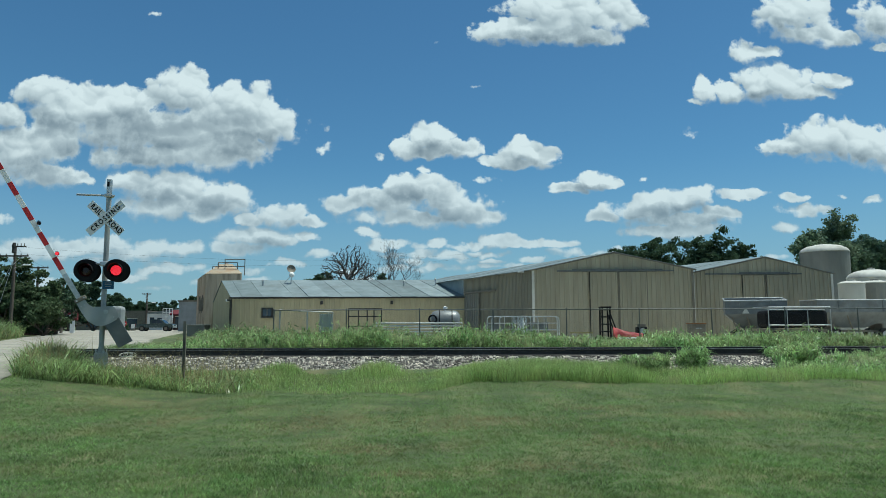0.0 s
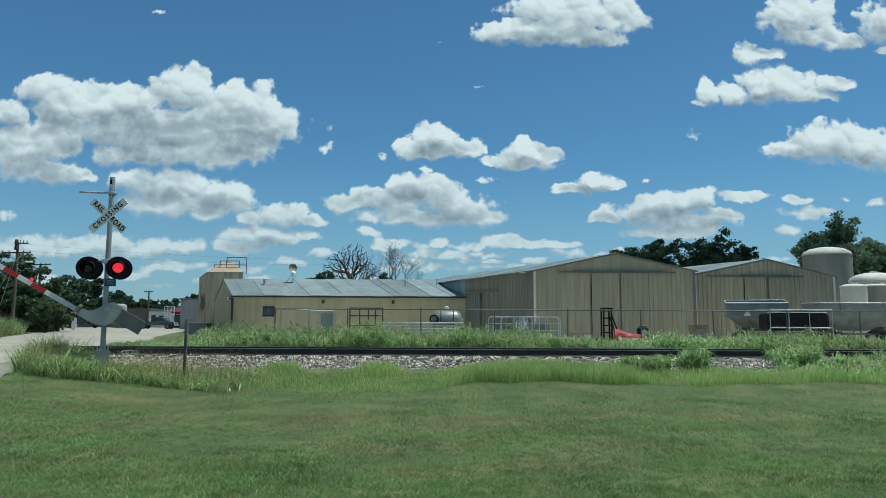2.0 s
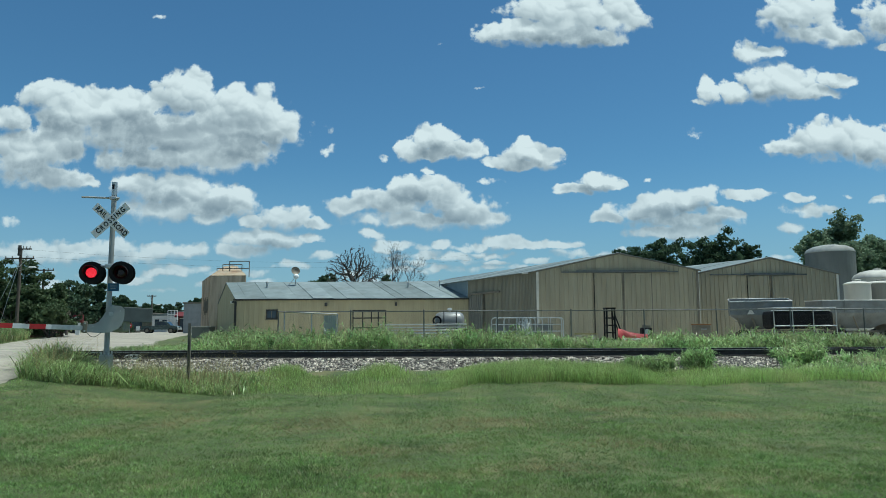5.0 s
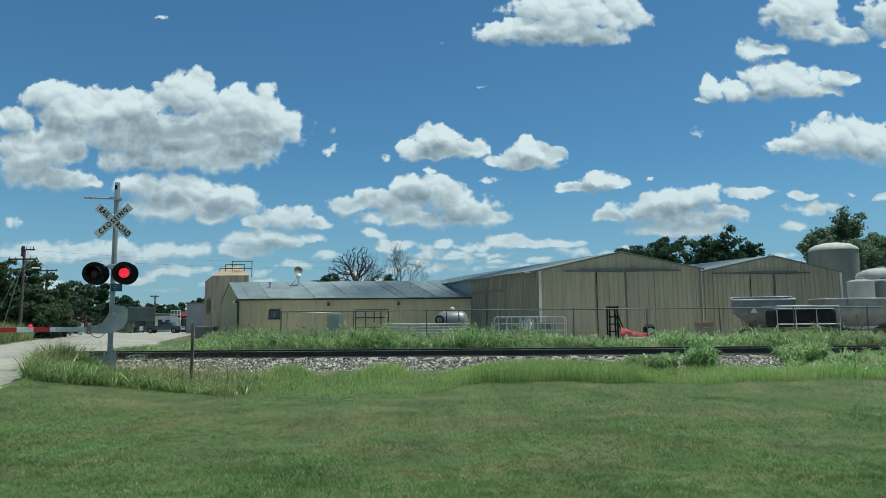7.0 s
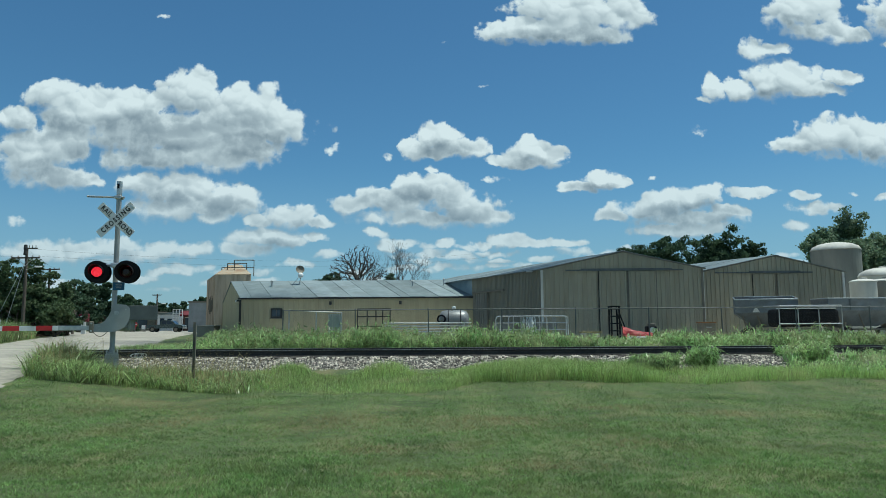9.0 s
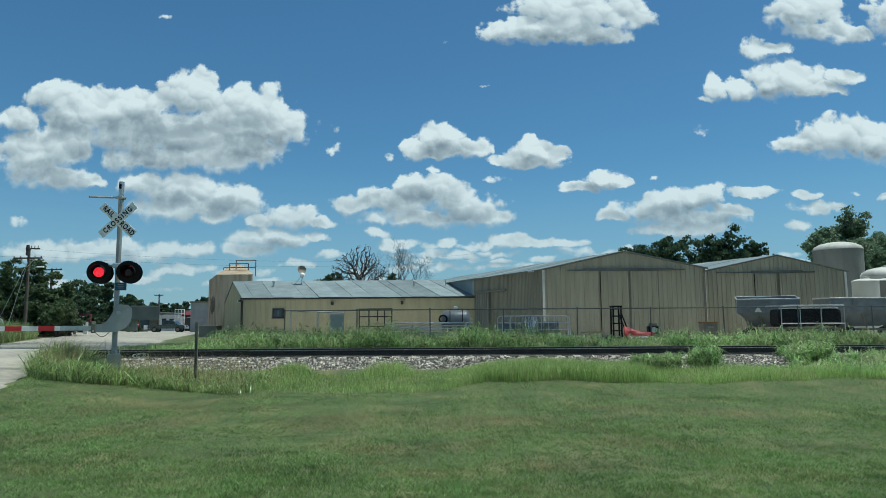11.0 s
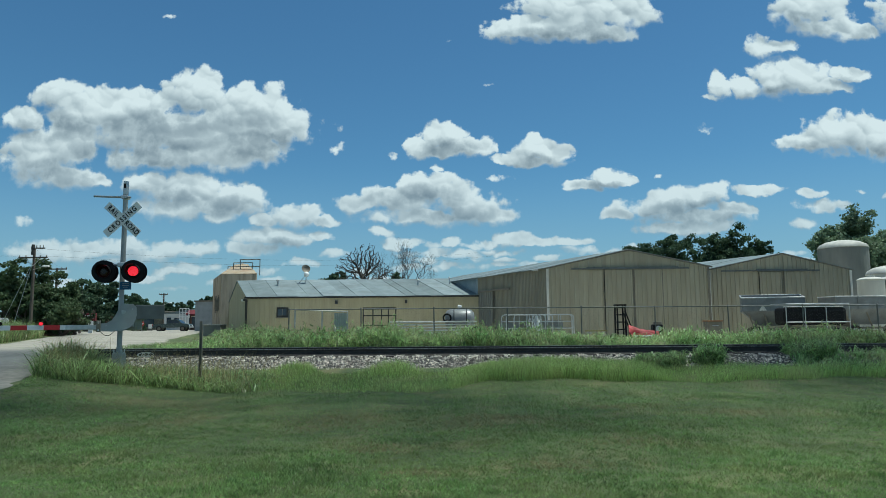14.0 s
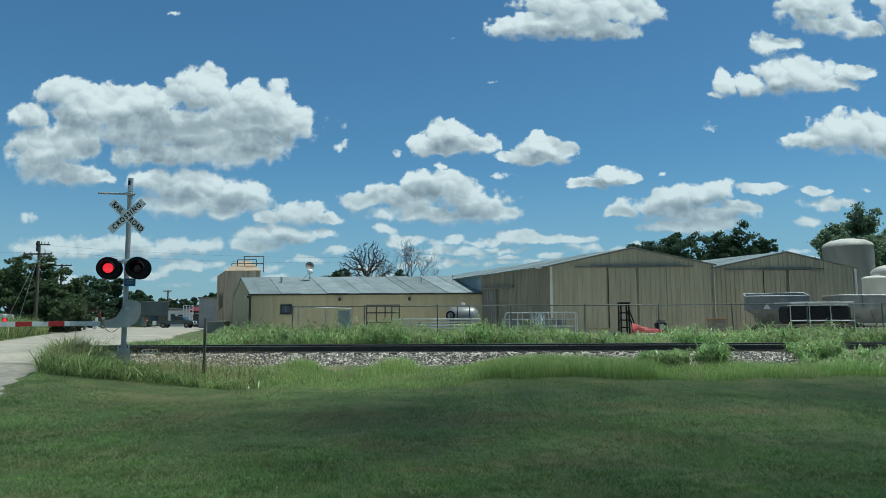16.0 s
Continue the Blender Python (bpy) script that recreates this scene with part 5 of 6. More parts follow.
part("body", boxed((0, 0, 0.51), (0.72, 0.7, 1.0), bevel=0.02), M_TRIM, crate)
part("lid", boxed((0, 0, 1.04), (0.78, 0.76, 0.06), bevel=0.01), M_RUST, crate)
part("handle", tubed((-0.15, -0.37, 0.8), (0.15, -0.37, 0.8), 0.02), M_GALV, crate)

# ---- tanks ----


def upright_tank(name, x, y, r, h, dome, label, material, seams=3, hatch=True):
    tk = thing(name, x, y, 0.40, label, "tank", group="upright storage tanks")
    n = 36
    part("shell", lathe(bmesh.new(), ((r, 0), (r, h)), n), material, tk, smooth=False)
    part("roof", lathe(bmesh.new(), ((r + 0.05, h), (r + 0.05, h + 0.06), (r * 0.93, h + dome * 0.45), (r * 0.7, h + dome * 0.78), (r * 0.35, h + dome * 0.97), (0.05, h + dome)), n), M_LIT_TANKTOP, tk, "chalky domed top, paled further as if sunlit", smooth=True)
    for k in range(seams):
        z = h * (k + 1) / (seams + 1)
        part("band", lathe(bmesh.new(), ((r + 0.004, z - 0.04), (r + 0.03, z - 0.03), (r + 0.03, z + 0.03), (r + 0.004, z + 0.04)), n), material, tk)
    if hatch:
        part("hatch", lathe(bmesh.new(), ((0.3, h + dome * 0.9), (0.3, h + dome + 0.12), (0.05, h + dome + 0.16)), 14), material, tk)
    return tk


upright_tank("storage_tank", 39.9, 70.0, 2.3, 8.3, 0.85, "tall weathered grey tank with a domed roof", M_TANKCONC, 1, False)
upright_tank("storage_tank", 34.0, 56.0, 0.98, 4.25, 0.28, "small off-white poly tank beside larger tanks", M_POLY, 2)
upright_tank("storage_tank", 38.6, 60.5, 1.95, 5.0, 0.8, "round off-white tank with a domed top", M_POLY, 3)
upright_tank("storage_tank", 36.6, 57.0, 1.3, 4.35, 0.25, "stained off-white poly tank", M_TANKCONC, 2)

# ---- silo beside the shed ----
silo = thing("feed_silo", -23.65, 68.5, 0.34, "tall stained tan box silo with a low hipped roof and railing", "silo")
silo.scale = (1.07, 1.07, 1.07)
SW, SDP, SH = 3.3, 8.0, 5.85
back = Vector((SKEW * SDP, SDP, 0))
part("front_face", ribbed(SW, 0, lambda t: SH, pitch=0.55, depth=0.012), M_SILO, silo, "tan front face")
part("side_face", ribbed(SDP * K, 0, lambda t: SH, direction=SIDE, out=SIDE_OUT, pitch=0.9, depth=0.09), M_SILO, silo, "tan side with dark streaks")
part("side_face", ribbed(SDP * K, 0, lambda t: SH, direction=SIDE, out=-SIDE_OUT, pitch=0.9, depth=0.05), M_SILO, silo, m=pose(SW, 0, 0))
part("back_face", ribbed(SW, 0, lambda t: SH, out=(0, 1, 0)), M_SILO, silo, m=Matrix.Translation(back))
bm = bmesh.new()
lo = [bm.verts.new(v) for v in (Vector((-0.08, -0.08, SH)), Vector((SW + 0.08, -0.08, SH)), Vector((SW + 0.08, 0, SH)) + back, Vector((-0.08, 0, SH)) + back)]
hi = [bm.verts.new(Vector((x, y, SH + 1.08))) for x, y in ((0.50, 2.2), (1.75, 2.2), (1.30, 4.0), (0.25, 4.0))]
for k in range(4):
    bm.faces.new((lo[k], lo[(k + 1) % 4], hi[(k + 1) % 4], hi[k]))
bm.faces.new(hi)
bm.faces.new(lo[::-1])
bmesh.ops.recalc_face_normals(bm, faces=bm.faces)
part("roof", bm, M_SILOTOP, silo, "sun-bleached hipped roof with rust streaks")
part("hatch", lathe(bmesh.new(), ((0.30, SH + 0.95), (0.30, SH + 1.18), (0.05, SH + 1.23)), 12, (1.0, 3.0, 0)), M_RUST, silo)
rail = part("railing", tubed((1.4, 1.0, 7.3), (3.3, 1.0, 7.3), 0.045, n=6), M_TRIM, silo, "dark pipe railing around the platform")
for x0, x1, z in ((0.75, 2.6, 6.98), (0.2, 3.3, 6.6)):
    part("bar", tubed((x0, 1.0, z), (x1, 1.0, z), 0.04, n=6), M_TRIM, rail)
for x, zt in ((0.2, 6.6), (0.75, 6.98), (1.4, 7.3), (2.6, 6.98), (3.3, 7.3)):
    part("stanchion", tubed((x, 1.0, SH - 0.1), (x, 1.0, zt), 0.04, n=6), M_TRIM, rail)
for k in range(8):
    a = SIDE * (1.2 + 0.55 * k) + SIDE_OUT * 0.12 + Vector((0, 0, 2.6 + 0.25 * math.sin(k * 2.1)))
    part("brace", tubed(a, a + SIDE * 0.4 + Vector((0, 0, 1.1)), 0.035, n=5), M_TRIM, silo, "dark rusty brace")
    part("brace", tubed(a + Vector((0, 0, 0.9)), a + SIDE * 0.45 + Vector((0, 0, -0.2)), 0.035, n=5), M_TRIM, silo, "dark rusty brace")
block = thing("concrete_block", -21.4, 60.5, 0.42, "weathered dark concrete bin wall at the silo", "concrete bin")
part("body", boxed((0, 0, 0.50), (1.5, 1.6, 1.0), bevel=0.03), M_TANKCONC, block)
part("coping", boxed((0, 0, 1.03), (1.6, 1.7, 0.08), bevel=0.01), M_CONC, block)

# dish on the shed roof
dish = thing("satellite_dish", -13.1, 59.3, 5.0, "white satellite dish with round feed on a roof mast", "satellite dish")
part("mast", tubed((0, 0, -0.1), (0.1, 0, 1.0), 0.04), M_GALV, dish)
part("strut", tubed((-0.7, 0, -0.1), (0.05, 0, 0.75), 0.025), M_GALV, dish)
bm = bmesh.new()
lathe(bm, ((0.05, 0.0), (0.2, 0.03), (0.32, 0.09), (0.38, 0.15), (0.36, 0.15), (0.2, 0.06), (0.03, 0.03)), 20)
part("reflector", bm, M_TRIM, dish, "dark grey mesh reflector", m=pose(0.0, 0, 1.25, 70, 0, 25))
bm = bmesh.new()
bmesh.ops.create_uvsphere(bm, u_segments=14, v_segments=10, radius=0.24)
part("radome", bm, M_WHITE, dish, "white round cover", smooth=True, m=pose(0.12, -0.2, 0.78))

# ---- across the railway: poles, vehicles, shops ----


def pole(x, y, h, arm_z, arm_w, label, lamp=False, guys=False, second=None):
    p = thing("utility_pole", x, y, 0.42, label, "utility pole", group="utility poles")
    part("shaft", tubed((0, 0, -0.2), (0, 0, h), 0.17, 0.11, 10), M_POLE, p)
    arm = part("crossarm", boxed((0, -0.16, arm_z), (arm_w, 0.1, 0.13), bevel=0.01), M_POLE, p)
    for k in (-0.47, -0.25, 0.25, 0.47):
        part("insulator", lathe(bmesh.new(), ((0.03, 0), (0.05, 0.04), (0.035, 0.08), (0.05, 0.11), (0.02, 0.15)), 8, (k * arm_w, -0.16, arm_z + 0.06)), M_TRIM, arm)
    for s in (-1, 1):
        part("brace", tubed((0, -0.14, arm_z - 0.75), (s * arm_w * 0.28, -0.16, arm_z - 0.04), 0.025, n=6), M_GALV, p)
    if second:
        part("switch_arm", boxed((0.45, -0.1, second), (1.1, 0.1, 0.1)), M_POLE, p)
        can = part("switch_gear", lathe(bmesh.new(), ((0.12, second - 0.62), (0.16, second - 0.55), (0.13, second - 0.2), (0.17, second), (0.12, second + 0.32)), 10, (0.02, -0.24, 0)), M_RAIL, p, "dark slim pole-top switch gear")
        for k in range(3):
            part("bushing", tubed((0.25 + 0.3 * k, -0.1, second + 0.04), (0.25 + 0.3 * k, -0.1, second + 0.28), 0.04, 0.03, 7), M_TRIM, can)
    if lamp:
        part("lamp_arm", tubed((0, -0.1, lamp - 0.15), (1.0, -0.2, lamp + 0.15), 0.02, n=7), M_GALV, p)
        part("street_light", boxed((1.22, -0.2, lamp + 0.15), (0.62, 0.26, 0.14), bevel=0.06), M_WHITE, p, "white street-light head")
    if guys:
        for gx in (-2.6, -1.3):
            part("guy_wire", tubed((0, -0.1, h - 1.2), (gx, -0.8, 0.0), 0.018, n=5), M_GALV, p)
    return p


pole(-37.75, 60.0, 8.05, 7.15, 2.6, "weathered wooden utility pole with crossarm, transformer and lamp", lamp=6.2, guys=True, second=8.0)
pole(-44.5, 75.0, 7.5, 7.35, 2.4, "weathered wooden utility pole with one crossarm")
pole(-47.7, 86.0, 7.0, 6.6, 1.6, "slim wooden utility pole beside dark trees")
pole(-49.6, 115.0, 6.4, 6.2, 1.5, "wooden utility pole beside the shops", lamp=4.6)
for (a, b) in (((-38.95, 59.8, 7.7), (-45.6, 74.8, 7.9)), ((-36.55, 59.8, 7.7), (-43.4, 74.8, 7.9)), ((-37.7, 59.8, 8.6), (-70.0, 130.0, 8.4)), ((-36.6, 59.8, 7.7), (6.0, 110.0, 12.2)), ((-37.75, 59.8, 8.4), (4.0, 112.0, 13.0)), ((-38.9, 59.8, 7.7), (-62.0, 22.0, 8.0))):
    cable = thing("overhead_cable", *a, "thin black overhead power cable between poles", "cable", group="overhead cables")
    d = Vector(b) - Vector(a)
    bm = wire([d * (k / 12) - Vector((0, 0, 4 * (k / 12) * (1 - k / 12) * d.length * 0.018)) for k in range(13)], 0.006)
    part("strand", bm, M_BLACK, cable)


def pickup(x, y, rz, label, paint):
    """A crew-cab pickup, length along its own x, front at +x."""
    v = thing("pickup_truck", x, y, 0.49, label, "pickup truck", rz=rz)
    prof = [(-2.75, 0.55), (-2.75, 1.10), (-0.60, 1.10), (-0.48, 1.66), (-0.25, 1.78), (0.80, 1.78), (1.10, 1.70), (1.62, 1.18), (2.50, 1.08), (2.74, 0.92), (2.78, 0.55)]
    bm = plate(bmesh.new(), [(a, -0.95, b) for a, b in prof], 1.9, (0, 1, 0))
    bmesh.ops.bevel(bm, geom=list(bm.edges), offset=0.05, segments=2, affect="EDGES")
    body = part("body", bm, paint, v, "dark painted body")
    glass_prof = [[(-0.42, 1.20), (-0.32, 1.64), (0.28, 1.68), (0.28, 1.20)], [(0.36, 1.20), (0.36, 1.68), (0.92, 1.62), (1.34, 1.22)]]
    for g in glass_prof:
        for yy, s in ((-0.953, -1), (0.953, 1)):
            part("side_window", plate(bmesh.new(), [(a, yy, b) for a, b in g], 0.012, (0, s, 0)), M_GLASS, body)
    part("windscreen", plate(bmesh.new(), [(1.13, -0.8, 1.70), (1.13, 0.8, 1.70), (1.61, 0.85, 1.22), (1.61, -0.85, 1.22)], 0.015, (0.8, 0, 0.6)), M_GLASS, v)
    part("bed_liner", boxed((-1.85, 0, 1.10), (1.6, 1.6, 0.03)), M_BLACK, v)
    part("bumper", boxed((2.8, 0, 0.62), (0.14, 1.85, 0.24), bevel=0.04), M_GALV, v)
    part("bumper", boxed((-2.82, 0, 0.62), (0.14, 1.85, 0.2), bevel=0.04), M_GALV, v)
    for yy in (-0.75, 0.75):
        part("headlight", boxed((2.70, yy, 0.88), (0.14, 0.3, 0.16), bevel=0.03), M_WHITE, v)
        part("tail_light", boxed((-2.76, yy * 1.15, 0.95), (0.05, 0.16, 0.3)), M_RED, v)
    for xx in (-1.75, 1.75):
        for yy in (-0.86, 0.86):
            wh = part("wheel", disc_y(bmesh.new(), 0.41, -0.13, 0.13, 22), M_TYRE, v, m=pose(xx, yy, 0.41))
            part("rim_disc", disc_y(bmesh.new(), 0.25, -0.14, 0.14, 16), M_TRIM, wh)
    return v


pickup(-43.3, 104.0, 4.0, "dark green pickup truck parked on the cross street", M_TRUCK)
M_WHITEPAINT = mat("white_car_paint", (0.62, 0.63, 0.64), (0.70, 0.71, 0.72), 2, 0.25, spec=0.6)
pickup(-43.2, 63.5, 170.0, "white pickup truck parked under trees", M_WHITEPAINT)
pickup(-41.0, 116.0, 2.0, "white pickup truck parked by the shops", M_WHITEPAINT)


def shop(name, x, y, w, d, h, label, material, openings=(), awning=None, gable=0.0):
    s = thing(name, x, y, 0.42, label, "building", group="shops across the street")
    part("wall", boxed((w / 2, d / 2, h / 2), (w, d, h)), material, s)
    if gable:
        part("roof", plate(bmesh.new(), [(-0.3, -0.3, h), (w + 0.3, -0.3, h), (w / 2, -0.3, h + gable)], d + 0.6, (0, 1, 0)), M_ROOF, s, "pale metal roof")
    else:
        part("roof", boxed((w / 2, d / 2, h + 0.1), (w + 0.3, d + 0.3, 0.22)), M_TRIM, s, "flat dark roof edge")
    for a, b, z0, z1 in openings:
        o = part("window", boxed(((a + b) / 2, -0.03, (z0 + z1) / 2), (b - a, 0.08, z1 - z0)), M_GLASS, s, "dark shop window")
        part("frame", boxed(((a + b) / 2, -0.06, z1 + 0.06), (b - a + 0.2, 0.1, 0.1)), M_PALETRIM, o)
    if awning:
        a, b, z = awning
        part("awning", plate(bmesh.new(), [(a, 0, z + 0.8), (a, -1.4, z), (a, -1.4, z - 0.25), (a, 0, z - 0.1)], b - a, (1, 0, 0)), M_MAROON, s, "maroon shop awning")
    return s


shop("shop", -55.0, 128.0, 10.5, 12, 3.1, "low white shop with a shallow gable", M_WHITEWALL, [(0.5, 1.3, 1.0, 2.4), (1.9, 2.9, 1.2, 2.3), (4.6, 6.4, 1.2, 2.3), (7.2, 8.8, 0.2, 2.3)], gable=0.9)
shop("shop", -47.0, 120.0, 3.0, 9, 3.5, "small shop with a maroon awning", M_BRICK, [(0.4, 2.6, 0.6, 2.4)], awning=(-0.2, 2.8, 2.9))
shop("workshop", -38.4, 100.0, 9.0, 10, 4.4, "grey flat-roofed workshop beside the silo", M_GREYWALL)
shop("shop", -72.0, 135.0, 14.0, 10, 3.6, "long low dark shop behind trees", M_TRIM, [(2, 4, 0.6, 2.2), (6, 8, 0.6, 2.2), (10, 12, 0.6, 2.2)])
shop("house", -46.5, 70.0, 4.2, 5, 1.7, "small red-brown outbuilding under trees", M_BRICK, [(1.2, 2.0, 0.7, 1.3)], gable=0.7)
sgn = thing("roadside_sign", -47.4, 88.0, 0.45, "red roadside sign box on a white post", "sign")
part("post", boxed((0, 0, 1.1), (0.55, 0.2, 2.2)), M_WHITE, sgn)
part("sign_box", boxed((-0.15, 0, 2.1), (1.6, 0.3, 1.0), bevel=0.03), M_MAROON, sgn)
part("writing_bar", boxed((-0.15, -0.16, 2.25), (1.1, 0.02, 0.16)), M_WHITE, sgn)
# stop sign and kerbside rack before the shops
stop = thing("stop_sign", -44.4, 96.0, 0.45, "small red octagonal traffic sign on a steel post", "traffic sign")
part("post", boxed((0, 0.03, 0.75), (0.06, 0.05, 1.5)), M_GALV, stop)
part("panel", disc_y(bmesh.new(), 0.36, -0.02, 0.0, 8), M_RED, stop, "red octagonal panel", m=pose(0, 0, 1.20, 0, 22.5, 0))
part("writing_bar", boxed((0, -0.025, 1.20), (0.46, 0.006, 0.14)), M_WHITE, stop)
rack2 = thing("display_rack", -47.8, 117.4, 0.45, "white tubular display rack in front of the shop", "rack")
for k in range(4):
    part("upright", tubed((0.55 * k, 0, 0), (0.55 * k, 0, 3.8), 0.06, n=6), M_WHITE, rack2)
for z in (2.4, 3.1, 3.8):
    part("crossbar", tubed((0, 0, z), (1.65, 0, z), 0.045, n=6), M_WHITE, rack2)
for x, c in ((-52.0, M_RED), (-50.4, M_WHITE)):
    bl = thing("road_barrier", x, 112.0, 0.47, "small traffic barrier standing on the street", "barrier", group="traffic barriers")
    part("board", boxed((0, 0, 0.75), (0.6, 0.08, 0.7), bevel=0.02), c, bl)
    part("foot", boxed((0, 0, 0.06), (0.7, 0.5, 0.1)), M_BLACK, bl)

# ---- trees ----
NR = np.random.RandomState(11)


def leaf_cloud(centres, radius, count, size, squash=0.8, rs=NR, slim=0.55):
    """Loose leaves, each a small rhombus, spread round the centres: corners and triangles."""
    c = centres[rs.randint(0, len(centres), count)]
    off = rs.normal(0, 1, (count, 3))
    off /= np.maximum(np.linalg.norm(off, axis=1, keepdims=True), 1e-6)
    off *= (rs.rand(count, 1) ** 0.45) * np.asarray(radius)
    off[:, 2] *= squash
    p = c + off
    a = rs.normal(0, 1, (count, 3))
    a /= np.linalg.norm(a, axis=1, keepdims=True)
    b = np.cross(a, rs.normal(0, 1, (count, 3)))
    b /= np.maximum(np.linalg.norm(b, axis=1, keepdims=True), 1e-6)
    s = size * rs.uniform(0.6, 1.4, (count, 1))
    v = np.stack([p - a * s, p + b * s * slim, p + a * s, p - b * s * slim], 1).reshape(-1, 3)
    i = np.arange(count)[:, None] * 4
    t = np.concatenate([i + np.array([0, 1, 2]), i + np.array([0, 2, 3])])
    return v, t


def limbs(segs, a, d, r, depth, rs, spread=0.7, shrink=0.72, length=1.0, rise=0.0):
    """Forking limbs from a along d, each in three bent pieces: a list of (from, to, radius, radius)."""
    p = Vector(a)
    d = Vector(d).normalized()
    for k in range(3):
        q = p + d * length / 3
        segs.append((p[:], q[:], r * (1 - 0.13 * k), r * (1 - 0.13 * (k + 1))))
        p = q
        d = (d + Vector((rs.uniform(-1, 1), rs.uniform(-1, 1), rs.uniform(-0.6, 0.8) + rise)) * 0.26).normalized()
    if depth > 0:
        for k in range(rs.choice((2, 2, 3))):
            e = (d + Vector((rs.uniform(-1, 1), rs.uniform(-1, 1), rs.uniform(-0.6, 0.7) + rise)) * spread).normalized()
            limbs(segs, p, e, r * 0.62, depth - 1, rs, spread, shrink, length * shrink * rs.uniform(0.8, 1.2), rise)


def limb_mesh(name, segs, material, n=5):
    """All pieces as tapering tubes in one mesh."""
    a, b = np.array([s[0] for s in segs]), np.array([s[1] for s in segs])
    r0, r1 = np.array([s[2] for s in segs]), np.array([s[3] for s in segs])
    d = b - a
    d /= np.maximum(np.linalg.norm(d, axis=1, keepdims=True), 1e-9)
    u = np.cross(d, np.array([0.31, 0.22, 0.92]))
    u /= np.maximum(np.linalg.norm(u, axis=1, keepdims=True), 1e-9)
    w = np.cross(d, u)
    rings = []
    for c, r in ((a, r0), (b, r1)):
        for k in range(n):
            t = 6.28319 * k / n
            rings.append(c + (u * math.cos(t) + w * math.sin(t)) * r[:, None])
    v = np.stack(rings, 1).reshape(-1, 3)
    base = np.arange(len(segs))[:, None] * 2 * n
    tri = []
    for k in range(n):
        j = (k + 1) % n
        tri += [base + np.array([k, j, n + j]), base + np.array([k, n + j, n + k])]
    return raw(name, v, np.concatenate(tri), material, True)


def tree(x, y, h, r, crown0, label, leaf_mat, seed, leaves=4200, leaf=0.26, clumps=70):
    t = thing("tree", x, y, 0.38, label, "tree", group="trees around the yard")
    rs, rn = random.Random(seed), np.random.RandomState(seed)
    leaves, leaf = int(leaves * 1.5), leaf * 0.86
    segs = [((0, 0, -0.2), (0.05, 0, crown0 * 0.6), 0.045 * h, 0.038 * h), ((0.05, 0, crown0 * 0.6), (0, 0, crown0 * 1.15), 0.038 * h, 0.032 * h)]
    for k in range(6):
        a = k * 1.05 + rs.uniform(-0.3, 0.3)
        limbs(segs, (0, 0, crown0 * 1.05), (math.cos(a), math.sin(a), rs.uniform(0.5, 1.5)), 0.018 * h, 2, rs, 0.8, 0.7, r * 0.45)
    part("trunk", limb_mesh("trunk", segs, M_BARK), M_BARK, t, "grey-brown trunk and limbs")
    # boughs first, then tight leafy heads round each of them
    boughs = 16 + clumps // 6
    u = rn.normal(0, 1, (boughs, 3))
    u[:, 2] = np.abs(u[:, 2]) * 1.3 - 0.75
    u *= (rn.uniform(0.12, 0.92, boughs) / np.linalg.norm(u, axis=1))[:, None]
    mid, hz = crown0 + (h - crown0) * 0.46, (h - crown0) * 0.54
    big = u * np.array([r, r, hz]) + np.array([0, 0, mid])
    heads = clumps * 5
    w = rn.normal(0, 1, (heads, 3))
    w *= (rn.uniform(0.3, 1.0, heads) ** 0.4 / np.linalg.norm(w, axis=1))[:, None]
    cc = big[rn.randint(0, boughs, heads)] + w * 0.28 * np.array([r, r, min(hz, r)])
    v, f = leaf_cloud(cc, 0.125 * r * rn.uniform(0.6, 1.35, (leaves, 1)), leaves, leaf, 0.7, rn, 0.65)
    part("crown", raw("crown", v, f, leaf_mat), leaf_mat, t, "dense leafy crown")
    return t


tree(-42.3, 66, 7.9, 3.4, 0.5, "dark green live oak beside a utility pole", M_LEAF_MID, 1, 16000, 0.15, 90)
tree(-37.8, 65, 5.5, 3.0, 0.1, "round dull green tree beside the street", M_LEAF_MID, 2, 18000, 0.13, 100)
tree(-46.4, 68, 8.8, 3.6, 0.8, "dark green live oak behind parked trucks", M_LEAF_MID, 3, 9000, 0.16, 80)
tree(-40.5, 72, 6.4, 3.2, 0.3, "dark green oak behind a utility pole", M_LEAF, 17, 8000, 0.15, 60)
for x, y, h, r, s in ((-60.0, 110, 8.0, 2.9, 4), (-56.9, 112, 8.2, 3.0, 5), (-63.4, 114, 7.2, 3.2, 6), (-53.8, 113, 6.6, 2.8, 7), (-66.5, 116, 8.0, 3.4, 18)):
    tree(x, y, h, r, 0.1, "tall dark cedar-like tree behind the crossing", M_LEAF, s, 11000, 0.22, 70)
for k in range(9):
    tree(-75 + 3.6 * k, 150 + 3 * (k % 3), 6.6 + 1.3 * ((k * 7) % 4) / 3, 3.0, 1.5, "distant dark tree behind the shops", M_LEAF, 20 + k, 3000, 0.34, 36)
tree(-16.0, 92, 8.2, 3.0, 2.0, "dark green tree behind the shed roof", M_LEAF, 8, 3500, 0.3, 50)
tree(-8.2, 98, 7.9, 3.0, 2.0, "dark green tree behind the shed", M_LEAF, 9, 3000, 0.3, 50)
tree(20.8, 86, 10.6, 3.2, 3.0, "dark green oak behind the warehouse roof", M_LEAF, 10, 10000, 0.17, 60)
tree(26.2, 86, 12.0, 4.2, 4.0, "tall dark green oak behind the warehouse", M_LEAF, 11, 16000, 0.17, 80)
